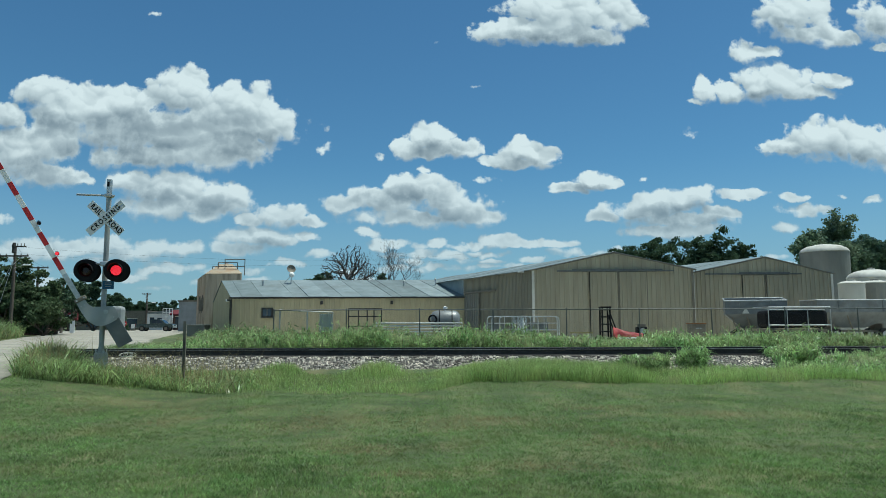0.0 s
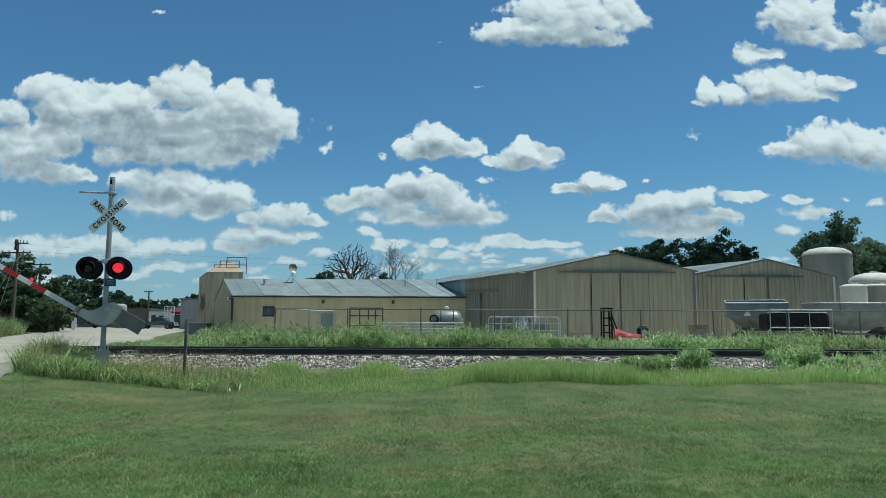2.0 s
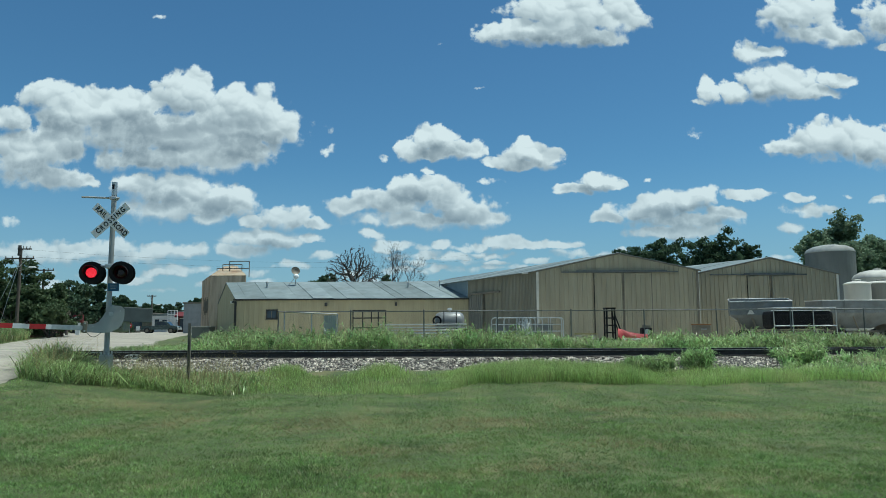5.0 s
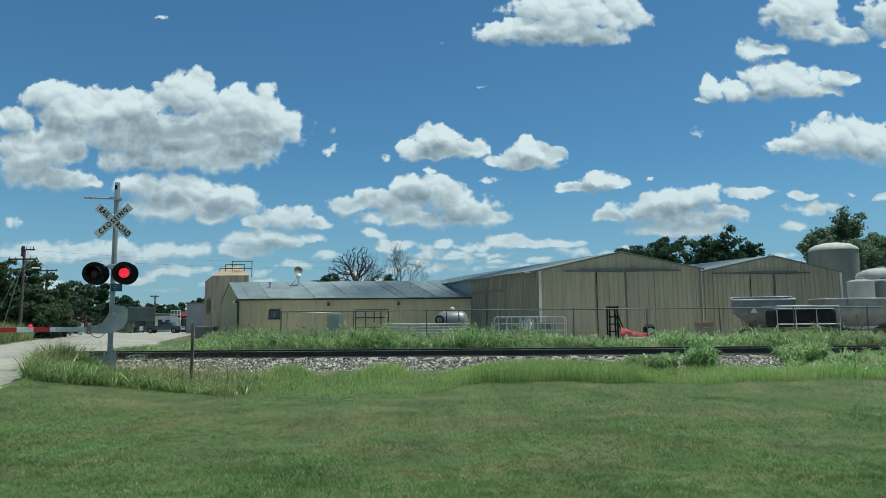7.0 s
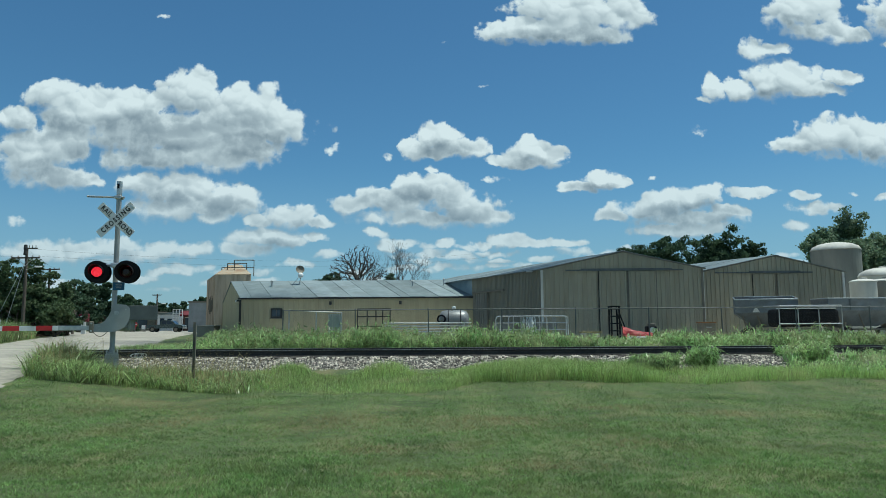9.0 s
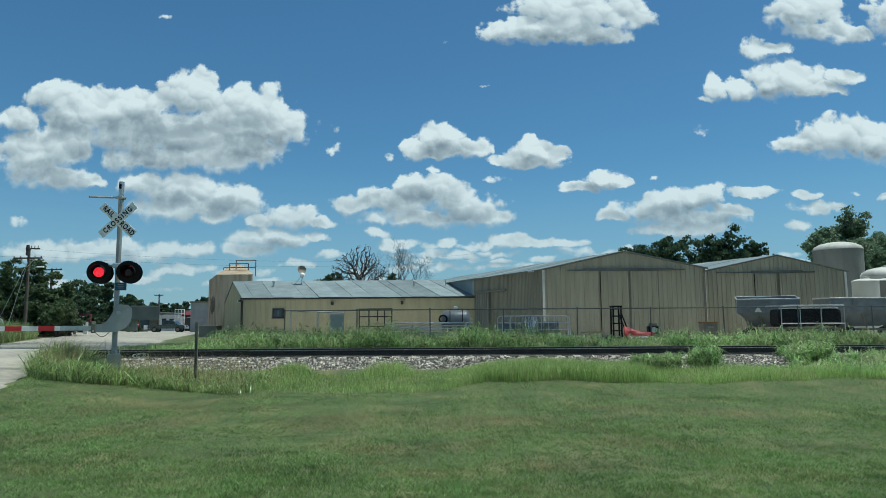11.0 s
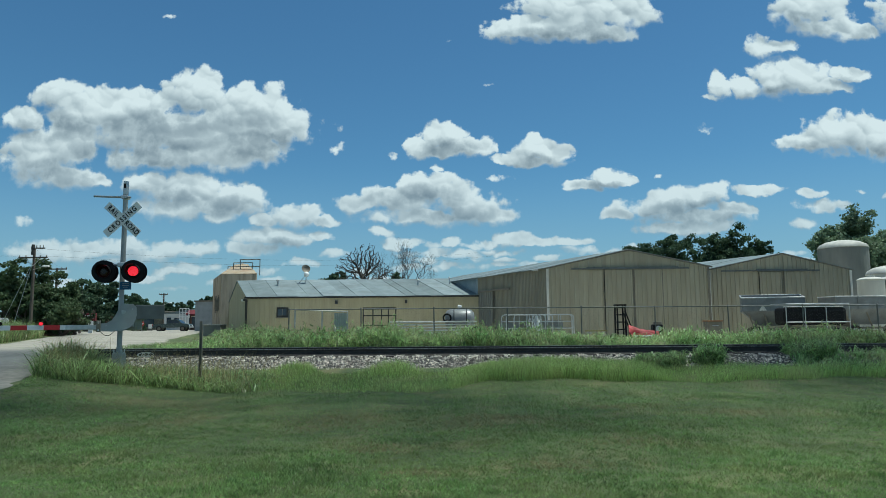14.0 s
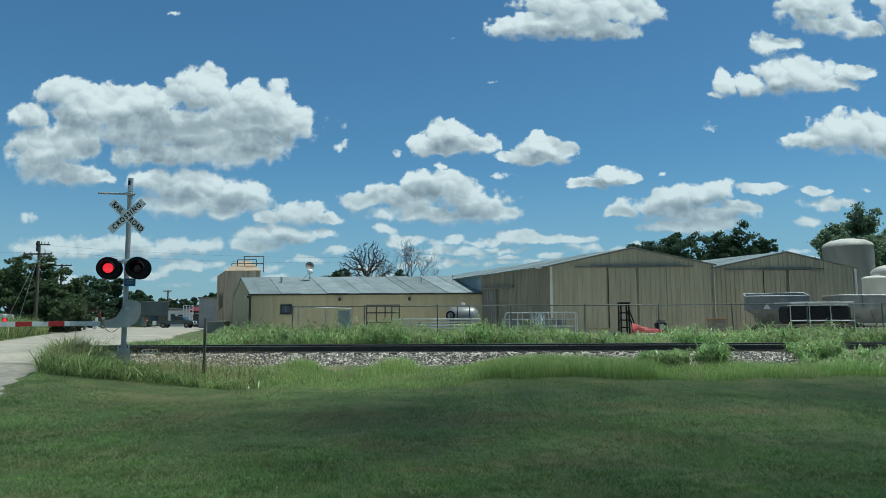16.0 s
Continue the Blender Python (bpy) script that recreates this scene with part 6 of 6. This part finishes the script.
tree(34.2, 86, 13.3, 4.8, 4.0, "tall dark green oak rising behind warehouses", M_LEAF, 12, 19000, 0.17, 95)
tree(39.4, 88, 11.6, 3.4, 4.0, "dark green oak beside the storage tank", M_LEAF, 13, 11000, 0.17, 60)
tree(54.5, 95, 16.2, 6.6, 4.0, "tall pale green tree behind storage tanks", M_LEAF_HAZED, 14, 30000, 0.22, 110)
tree(63.5, 97, 15.6, 6.2, 4.0, "tall pale green tree beyond the tanks", M_LEAF_HAZED, 15, 26000, 0.22, 100)
tree(49.0, 90, 10.5, 3.6, 2.0, "grey-green tree between tanks", M_LEAF_HAZED, 16, 9000, 0.18, 60)


def bare_tree(x, y, h, seed, depth, label, spread, trunk, reach, count, rise):
    t = thing("bare_tree", x, y, 0.38, label, "tree", group="bare trees behind the shed")
    rs = random.Random(seed)
    fork = h * 0.46
    segs = [((0, 0, -0.2), (0.12, 0, fork * 0.5), trunk, trunk * 0.9), ((0.12, 0, fork * 0.5), (-0.05, 0, fork), trunk * 0.9, trunk * 0.75)]
    for k in range(count):
        a = 6.28319 * k / count + rs.uniform(-0.25, 0.25)
        lift = rs.uniform(0.15, 1.3) if k % 3 else 2.2
        limbs(segs, (-0.05, 0, fork * rs.uniform(0.85, 1.0)), (math.cos(a), math.sin(a) * 0.7, lift), trunk * 0.5, depth, rs, spread, 0.76, h * reach, rise)
    part("trunk", limb_mesh("trunk", segs, M_DEADWOOD), M_DEADWOOD, t, "bare grey forking limbs")
    return t



def gnarled_tree(x, y, fork, wide, top, seed, label, step=0.23):
    """A spreading dead oak: limbs grow towards scattered points of its crown and thicken with all that they carry."""
    t = thing("bare_tree", x, y, 0.38, label, "tree", group="bare trees behind the shed")
    q = np.random.RandomState(seed)
    u = q.normal(0, 1, (1500, 3))
    u *= (q.uniform(0.25, 1.0, 1500) ** 0.5 / np.linalg.norm(u, axis=1))[:, None]
    u[:, 2] = np.abs(u[:, 2]) * 1.12 - 0.14
    want = u * np.array([wide / 2, wide * 0.36, top - fork]) * (1 + 0.07 * np.sin(5 * np.arctan2(u[:, 2], u[:, 0]) + 1.0))[:, None] + np.array([0, 0, fork])
    nodes, parent = [np.array([0.1, 0, 0.0])], [-1]
    while nodes[-1][2] < fork - 0.3:
        parent.append(len(nodes) - 1)
        nodes.append(nodes[-1] + np.array([q.normal(0, 0.04), 0, 0.3]))
    trunk_n = len(nodes)
    for _ in range(60):
        P = np.array(nodes)
        gap = np.linalg.norm(want[:, None] - P[None], axis=2)
        near = gap.argmin(1)
        dist = gap[np.arange(len(want)), near]
        want, near, dist = want[dist > 0.27], near[dist > 0.27], dist[dist > 0.27]
        if not len(want):
            break
        for k in np.unique(near[dist < 4.0]):
            d = (want[near == k] - P[k])
            d = (d / np.linalg.norm(d, axis=1)[:, None]).mean(0) + q.normal(0, 0.27, 3)
            d /= max(np.linalg.norm(d), 1e-6)
            nodes.append(P[k] + d * step)
            parent.append(int(k))
    tip = np.isin(np.arange(len(nodes)), parent, invert=True)
    leafs = tip.astype(float)
    for k in range(len(nodes) - 1, 0, -1):
        leafs[parent[k]] += leafs[k]
    r = 0.021 * np.maximum(leafs, 1) ** 0.47
    r[:trunk_n] *= 1.1
    segs = [(tuple(nodes[parent[k]]), tuple(nodes[k]), min(r[parent[k]], r[k] * 1.35), r[k]) for k in range(1, len(nodes))]
    part("trunk", limb_mesh("trunk", segs, M_DEADWOOD), M_DEADWOOD, t, "bare grey gnarled limbs")
    return t


gnarled_tree(-10.5, 78.0, 6.0, 7.4, 10.4, 5, "dead leafless oak with thick gnarled limbs")
bare_tree(-6.2, 84.0, 11.0, 8, 6, "thin leafless tree with fine twigs", 0.85, 0.16, 0.15, 8, 0.22)

woods_n = 9000
wx = NR.uniform(-420, 420, woods_n)
wc = np.stack([wx, 230 + NR.uniform(-12, 25, woods_n), NR.uniform(0.5, 7.2, woods_n) * (0.8 + 0.2 * np.sin(wx * 0.13) + 0.15 * np.sin(wx * 0.41))], 1)
v, f = leaf_cloud(wc, 1.0, woods_n * 2, 1.3)
tagged(new("far_woods", raw("far_woods", v, f, M_LEAF)), "dark belt of distant woods along the horizon", "woods", kind="stuff")


# ---- grass ----
def blades(x, y, z, h, w, lean, rs, bent=True, droop=None):
    """Upright blades: a tapering strip each, leaning a random way; corners and triangles."""
    n = len(x)
    a = rs.uniform(0, 6.283, n)
    f = rs.uniform(0, 6.283, n)
    dx, dy = np.cos(a) * w / 2, np.sin(a) * w / 2
    lx, ly = np.cos(f) * lean * h, np.sin(f) * lean * h
    base = np.stack([x, y, z], 1)
    side = np.stack([dx, dy, np.zeros(n)], 1)
    if not bent:
        tip = base + np.stack([lx, ly, h], 1)
        v = np.stack([base - side, base + side, tip], 1).reshape(-1, 3)
        return v, np.arange(3 * n).reshape(-1, 3)
    m1 = base + np.stack([lx * 0.28, ly * 0.28, h * 0.55], 1)
    tip = base + np.stack([lx, ly, h * (1 - (0.35 * np.minimum(lean, 1.2) if droop is None else droop))], 1)
    v = np.stack([base - side, base + side, m1 - side * 0.8, m1 + side * 0.8, tip], 1).reshape(-1, 3)
    i = np.arange(n)[:, None] * 5
    return v, np.concatenate([i + np.array([0, 1, 3]), i + np.array([0, 3, 2]), i + np.array([2, 3, 4])])


def joined(*sets):
    vs, ts, at = [], [], 0
    for v, t in sets:
        vs.append(v)
        ts.append(t + at)
        at += len(v)
    return np.concatenate(vs), np.concatenate(ts)


def patchy(x, y, s, seed=0.0):
    """Slow uneven value between 0 and 1 over the ground."""
    return 0.5 + 0.5 * np.sin(x * s + 1.9 * np.sin(y * s * 0.8 + seed) + seed) * np.sin(y * s * 1.3 + 1.3 * np.sin(x * s * 0.6 - seed))


def zone(n, x0, x1, y0, y1, rs, keep=None):
    x, y = rs.uniform(x0, x1, n), rs.uniform(y0, y1, n)
    ok = x > edge_right(y) + 0.12
    if keep is not None:
        ok &= keep(x, y)
    return x[ok], y[ok]


rs = np.random.RandomState(21)
# mown lawn: short blades, thickest close by
n = 700000
yy = 4.0 * (16.8 / 4.0) ** rs.rand(n)
xx = rs.uniform(-0.78, 0.78, n) * yy
DRY = ((-1.06, 8.44, 0.45, 0.30), (-0.41, 7.02, 0.32, 0.16), (0.92, 11.0, 0.55, 0.28), (-1.94, 10.7, 0.8, 0.9), (-4.2, 10.6, 0.35, 1.3), (2.84, 12.3, 0.6, 0.35), (1.05, 7.3, 0.5, 0.3), (0.3, 10.4, 1.3, 0.8), (-5.6, 12.6, 1.2, 0.9), (2.2, 8.6, 0.7, 0.35), (4.6, 11.2, 1.0, 0.4))
tuft = 0.5 + 0.5 * np.sin(xx * 9 + 2.2 * np.sin(yy * 7)) * np.sin(yy * 8 + 1.9 * np.sin(xx * 6.3))
ok = (xx > edge_right(yy) + 0.1) & (rs.rand(n) < 0.62 + 0.38 * tuft)
for cx, cy, rx, ry_ in DRY:
    ok &= rs.rand(n) > 0.60 * np.exp(-((xx - cx) / rx) ** 2 - ((yy - cy) / ry_) ** 2)
xx, yy, tuft = xx[ok], yy[ok], tuft[ok]
hh = rs.uniform(0.016, 0.042, len(xx)) * (0.7 + 0.6 * patchy(xx, yy, 0.9, 2.0)) * (0.65 + 0.7 * tuft ** 2)
v, t = blades(xx, yy, ground_z(xx, yy) - 0.004, hh, rs.uniform(0.005, 0.011, len(xx)), rs.uniform(0.3, 1.3, len(xx)), rs, bent=False)
tagged(new("lawn_grass", raw("lawn_grass", v, t, M_LAWN)), "short mown lawn grass, green with dry patches", "grass", kind="stuff")


# scorched straw where the lawn has dried out
sx_, sy_ = [], []
for cx, cy, rx, ry_ in DRY:
    m_n = int(5500 * rx * ry_ / (cy / 8) + 500)
    sx_.append(rs.normal(cx, rx * 0.75, m_n))
    sy_.append(rs.normal(cy, ry_ * 0.75, m_n))
sx_, sy_ = np.concatenate(sx_), np.concatenate(sy_)
v, t = blades(sx_, sy_, ground_z(sx_, sy_) - 0.003, rs.uniform(0.014, 0.036, len(sx_)), rs.uniform(0.005, 0.010, len(sx_)), rs.uniform(0.6, 2.2, len(sx_)), rs, bent=False)
tagged(new("dry_lawn", raw("dry_lawn", v, t, M_SCORCH)), "sun-scorched brown and straw-coloured lawn grass", "grass", kind="stuff")


def rail_side(x, y):
    """Where unmown grass grows on the bank below the ballast, with lobes that reach up it."""
    lob = 17.7 + 0.3 * np.sin(x * 1.05 + 0.6) + 0.2 * np.sin(x * 2.7) + 1.0 * np.exp(-((x + 4.2) / 0.45) ** 2) + 1.2 * np.exp(-((x + 1.65) / 0.6) ** 2) + 1.15 * ease((x + 0.6) / 3.0) * ease((5.7 - x) / 0.8)
    return (y < lob) & (y > 14.95 + 1.35 * ease((x + 0.8) / 1.8) + np.abs(rs.normal(0, 0.16, len(x))) * (1 + 1.2 * (x < 0)) - 0.15 + 0.12 * np.sin(x * 0.8) + 0.12 * np.sin(x * 2.9))


x, y = zone(150000, -10.6, 17.0, 14.6, 19.2, rs, rail_side)
tallness = 0.20 * ease((x + 0.3) / 2.5) * ease((5.7 - x) / 0.8) * ease((y - 17.4) / 0.6) + 0.07 + 0.09 * patchy(x, y, 1.1, 0.5) + 0.30 * ease((x + 0.1) / 1.0) * ease((5.4 - x) / 1.2) * ease((18.2 - y) / 0.8) + 0.17 * ease((x - 5.0) / 1.5) + 0.22 * np.exp(-((x + 4.2) / 0.5) ** 2 - ((y - 17.9) / 0.6) ** 2) + 0.27 * np.exp(-((x + 1.65) / 0.7) ** 2 - ((y - 18.0) / 0.6) ** 2)
extra = (x > -0.2) & (x < 5.3)
x, y, tallness = np.concatenate([x, x[extra] + 0.03]), np.concatenate([y, y[extra] - 0.05]), np.concatenate([tallness, tallness[extra]])
h = tallness * rs.uniform(0.5, 1.25, len(x))
b1 = blades(x, y, ground_z(x, y) - 0.01, h, rs.uniform(0.004, 0.010, len(x)), rs.uniform(0.15, 0.9, len(x)), rs)
tagged(new("bank_grass", raw("bank_grass", *b1, M_BANK)), "bright unmown grass on the bank below the railway", "grass", kind="stuff")


def by_signal(x, y):
    return (rs.rand(len(x)) < ease((-4.4 - x) / 2.2 + 0.25)) & (y > 15.0 + 0.25 * np.sin(x * 1.7)) & (y < np.where(x > -8.3, 16.9, 17.5))


x, y = zone(36000, -12.0, -3.6, 14.6, 19.0, rs, by_signal)
h = rs.uniform(0.2, 0.85, len(x)) * (0.65 + 0.5 * patchy(x, y, 2.2, 1.0)) * (0.55 + 0.45 * ease((-5.2 - x) / 2.5)) * (1 - 0.85 * np.exp(-((x + 8.25) / 0.75) ** 2) * ease((y - 15.3) / 0.7))
b1 = blades(x, y, ground_z(x, y) - 0.02, h, rs.uniform(0.009, 0.028, len(x)), rs.uniform(0.3, 1.9, len(x)), rs, droop=rs.uniform(0.1, 1.0, len(x)))
tagged(new("tall_grass", raw("tall_grass", *b1, M_TALL)), "tall bright grass growing around the crossing signal", "grass", kind="stuff")
x, y = zone(4200, -11.6, -3.8, 15.0, 19.0, rs, lambda x, y: by_signal(x, y) & (np.abs(x + 8.25) > 0.6))
b1 = blades(x, y, ground_z(x, y), rs.uniform(0.5, 1.0, len(x)), rs.uniform(0.005, 0.009, len(x)), rs.uniform(0.2, 0.9, len(x)), rs)
tagged(new("grass_stalks", raw("grass_stalks", *b1, M_STRAW)), "dry pale seed stalks among tall grass", "grass", kind="stuff")


def weeds(name, n_stem, x0, x1, y0, y1, hmin, hmax, label, seed, leaf=0.06, per=9, straw=0.06, keep=None):
    """A rank stand of leafy weeds and long blades."""
    q = np.random.RandomState(seed)
    x, y = zone(n_stem, x0, x1, y0, y1, q, keep)
    n = len(x)
    z = ground_z(x, y) - 0.02
    h = q.uniform(hmin, hmax, n) * (0.55 + 0.6 * patchy(x, y, 1.15, seed * 0.7)) * np.where(q.rand(n) < 0.12, 1.3, 1.0) * (0.22 + 0.78 * ease((x + 0.425 * y) / 3.0)) * (1 - 0.22 * np.exp(-((x / y - 0.285) / 0.03) ** 2)) * (1 - 0.24 * ease((x / y - 0.10) / 0.12))
    stems = blades(x, y, z, h, q.uniform(0.010, 0.022, n), q.uniform(0.1, 0.75, n), q)
    k = np.repeat(np.arange(n), per)
    up = q.uniform(0.05, 0.92, len(k))
    long = leaf * q.uniform(1.6, 4.4, len(k)) * (1.15 - 0.5 * up)
    arching = blades(x[k] + q.normal(0, 0.03, len(k)), y[k] + q.normal(0, 0.03, len(k)), z[k] + h[k] * up, long, leaf * q.uniform(0.13, 0.30, len(k)), q.uniform(0.6, 1.5, len(k)), q, droop=q.uniform(0.35, 1.15, len(k)))
    c = np.stack([x[k], y[k], z[k] + h[k] * q.uniform(0.1, 1.0, len(k))], 1) + q.normal(0, 0.06, (len(k), 3)) * (1, 1, 0)
    leaves = joined(arching, leaf_cloud(c, 0.05, len(c), leaf * 0.8, 0.9, q, 0.22))
    tagged(new(name, raw(name, *joined(stems, leaves), M_WEED)), label, "weeds", kind="stuff")
    k = q.rand(n) < straw
    dry = blades(x[k], y[k], z[k], h[k] * 1.2, q.uniform(0.006, 0.012, k.sum()), q.uniform(0.1, 0.6, k.sum()), q)
    top = np.stack([x[k], y[k], z[k] + h[k] * 1.05], 1)
    plume = np.repeat(top, 7, 0) + q.normal(0, 1, (len(top) * 7, 3)) * (0.035, 0.035, 0.06)
    dry = joined(dry, leaf_cloud(plume, 0.02, len(plume), 0.022, 1.0, q, 0.35)) if len(top) else dry
    tagged(new("dry_stalks", raw("dry_stalks", *dry, M_STRAW)), "dry seed stalks standing among green weeds", "grass", kind="stuff")


weeds("yard_weeds", 24000, -12.2, 22.0, 23.0, 26.7, 0.40, 1.0, "rank green weeds along the chain-link fence", 31, 0.115, 4, 0.2, keep=lambda x, y: x > -0.425 * y + 0.35 * np.sin(y * 3))
weeds("corner_weeds", 2600, -13.6, -7.5, 26.5, 33.0, 0.3, 0.9, "tall leafy weeds at the corner of the shed yard", 32, 0.11, 9, 0.05, keep=lambda x, y: x > -0.355 * y)
weeds("inner_weeds", 6000, -6.5, 22.0, 27.2, 32.0, 0.15, 0.5, "green weeds inside the fenced yard", 33, 0.10, 4, 0.08)


def dome(cx, cy, rx, ry):
    return lambda x, y: ((x - cx) / rx) ** 2 + ((y - cy) / ry) ** 2 < 1


weeds("track_bush", 260, 4.7, 6.3, 17.9, 19.2, 0.40, 0.80, "leafy weed bush growing out of the ballast", 34, 0.10, 16, 0.02, keep=dome(5.5, 18.5, 0.62, 0.5))
weeds("track_bush", 130, 6.4, 7.4, 18.2, 19.2, 0.35, 0.65, "smaller leafy weed bush growing out of the ballast", 37, 0.10, 16, 0.02, keep=dome(6.85, 18.7, 0.36, 0.4))
weeds("track_vine", 170, 9.3, 10.4, 18.7, 19.7, 0.45, 1.0, "leafy vine weeds growing over the rail", 35, 0.09, 14, 0.05)
weeds("track_vine", 150, 10.5, 14.6, 18.7, 19.5, 0.25, 0.6, "sparse low vine weeds beside the rail", 39, 0.09, 12, 0.05)
weeds("bank_weeds", 420, 9.0, 15.0, 16.8, 18.4, 0.2, 0.5, "low leafy weeds on the railway bank", 36, 0.07, 8, 0.04)

x, y = zone(9000, -16, -9, 22.6, 34, np.random.RandomState(38), lambda x, y: (x > -0.485 * y + 0.3 * np.sin(y * 2)) & (x < -0.37 * y))
b1 = blades(x, y, ground_z(x, y) - 0.01, rs.uniform(0.08, 0.28, len(x)), rs.uniform(0.01, 0.02, len(x)), rs.uniform(0.2, 0.9, len(x)), rs)
tagged(new("street_edge_grass", raw("street_edge_grass", *b1, M_TALL)), "low ragged grass at the edge of the street", "grass", kind="stuff")

# verge across the street
q = np.random.RandomState(41)
x, y = q.uniform(-44, -20, 60000), q.uniform(30, 60, 60000)
ok = (x < edge_left(y) - 0.2) & (x > edge_left(y) - 9)
x, y = x[ok], y[ok]
b1 = blades(x, y, ground_z(x, y) - 0.02, q.uniform(0.6, 1.9, len(x)) * (0.6 + 0.6 * patchy(x, y, 0.6, 3.0)), q.uniform(0.015, 0.04, len(x)), q.uniform(0.2, 0.9, len(x)), q)
tagged(new("verge_grass", raw("verge_grass", *b1, M_TALL)), "tall green and yellowing grass on the far verge", "grass", kind="stuff")
k = (x > edge_left(y) - 1.6) & (q.rand(len(x)) < 0.35)
b1 = blades(x[k], y[k], ground_z(x[k], y[k]), q.uniform(0.5, 1.1, k.sum()), q.uniform(0.012, 0.03, k.sum()), q.uniform(0.2, 0.9, k.sum()), q)
tagged(new("verge_stalks", raw("verge_stalks", *b1, M_STRAW)), "pale dry grass along the street edge", "grass", kind="stuff")


# ---- thin broken cloud overhead that drifts before the sun ----
q = np.random.RandomState(61)
puff_bm = bmesh.new()
bmesh.ops.create_icosphere(puff_bm, subdivisions=2, radius=1.0)
pv = np.array([v.co[:] for v in puff_bm.verts])
pf = np.array([[v.index for v in f.verts] for f in puff_bm.faces])
puff_bm.free()
M_CLOUD = mat("white_cloud", (0.85, 0.86, 0.88), (0.9, 0.9, 0.9), 0.3, 1.0, var=0.05, spec=0.0, translucent=0.5)
cv, ct = [], []
for k in range(140):
    cx, cy, r = q.uniform(-42, 48), q.uniform(0, 15), q.uniform(0.9, 1.9)
    cv.append(pv * (1 + 0.25 * np.sin(pv[:, [1, 2, 0]] * 4 + k)) * np.array([r * 1.2, r, r * 0.6]) + np.array([cx, cy + 1.5 * math.sin(cx * 0.13), q.uniform(-4, 4)]))
    ct.append(pf + k * len(pv))
high_cloud = new("cloud", raw("cloud", np.concatenate(cv), np.concatenate(ct), M_CLOUD, True))
tagged(high_cloud, "thin broken white cloud drifting high overhead", "cloud")
CLOUD_AT = sun_way * (600.0 / sun_way.z)


def flash(lens, lit, turn=0.0, base=None):
    """The lens turns its lit face to the front for each (from, to) of lit, and its dark face between."""
    loc = lens.matrix_basis.translation.copy()

    def at(angle):
        return pose(*loc, 0, 0, turn + angle)

    events = sorted([(a, 0) for a, b in lit if a > 0] + [(b, 1) for a, b in lit if b < 16])
    state = 0 if lit[0][0] <= 0 else 180
    rows = [(0.0, at(state))]
    for t, dark in events:
        goal = 180 if dark else 0
        f0 = round(t * FPS) - 1
        for k in range(4):
            rows.append(((f0 + k) / FPS, at(state + (goal - state) * k / 3)))
        state = goal
    rows.append((16.0, at(state)))
    clean = [rows[0]]
    for r in rows[1:]:
        if frame(r[0]) > frame(clean[-1][0]):
            clean.append(r)
    walk(lens, clean)


def motions():
    # gate comes down
    rows = []
    for t, a in ((0, 59.7), (0.5, 51.6), (1.0, 44.2), (1.5, 37.8), (2.0, 31.0), (2.5, 24.2), (3.0, 17.6), (3.5, 12.2), (4.0, 8.6), (4.5, 5.2), (5.0, 2.4), (5.5, 0.6), (6.0, 0.0), (16.0, 0.0)):
        rows.append((t, pose(*PIVOT, 0, -a, YAW)))
    walk(gate, rows)
    one = [(0.15, 0.75), (1.35, 1.93), (2.65, 3.12), (3.75, 4.3), (4.9, 5.44), (6.08, 6.75), (7.28, 7.85), (8.42, 9.08), (9.65, 10.2), (10.8, 11.38), (12.4, 12.72), (13.34, 13.88), (14.38, 15.05), (15.66, 16.0)]
    two = [(0.0, 0.13), (1.95, 2.58), (3.36, 3.58), (4.35, 4.88), (5.52, 6.05), (6.78, 7.25), (9.15, 9.62), (10.22, 10.78), (11.42, 11.92), (12.76, 13.3), (13.92, 14.36), (15.07, 15.64)]
    flash(LENSES[0], one)
    flash(LENSES[1], two)
    flash(ARM_LAMPS[0], [(0.0, 0.13), (0.85, 1.4), (1.95, 2.58), (3.36, 3.7), (4.35, 4.88), (5.52, 6.05), (6.78, 7.25), (7.9, 8.35), (9.15, 9.62), (10.22, 10.78), (11.42, 11.92), (12.76, 13.3), (13.92, 14.43), (15.07, 15.64)], 180)
    flash(ARM_LAMPS[1], one, 180)
    flash(ARM_LAMPS[2], one, 180)

    # the cloud's shade comes over the yard, then the weeds and the lawn, and lingers there
    walk(high_cloud, [(t, pose(CLOUD_AT.x - 5.0 * (t - 13.6), CLOUD_AT.y + y, CLOUD_AT.z)) for t, y in ((0, 92.0), (8, 43.5), (11.4, 23.0), (12.5, 17.5), (13.5, 12.0), (14.5, 4.0), (16, 0.0))])


motions()
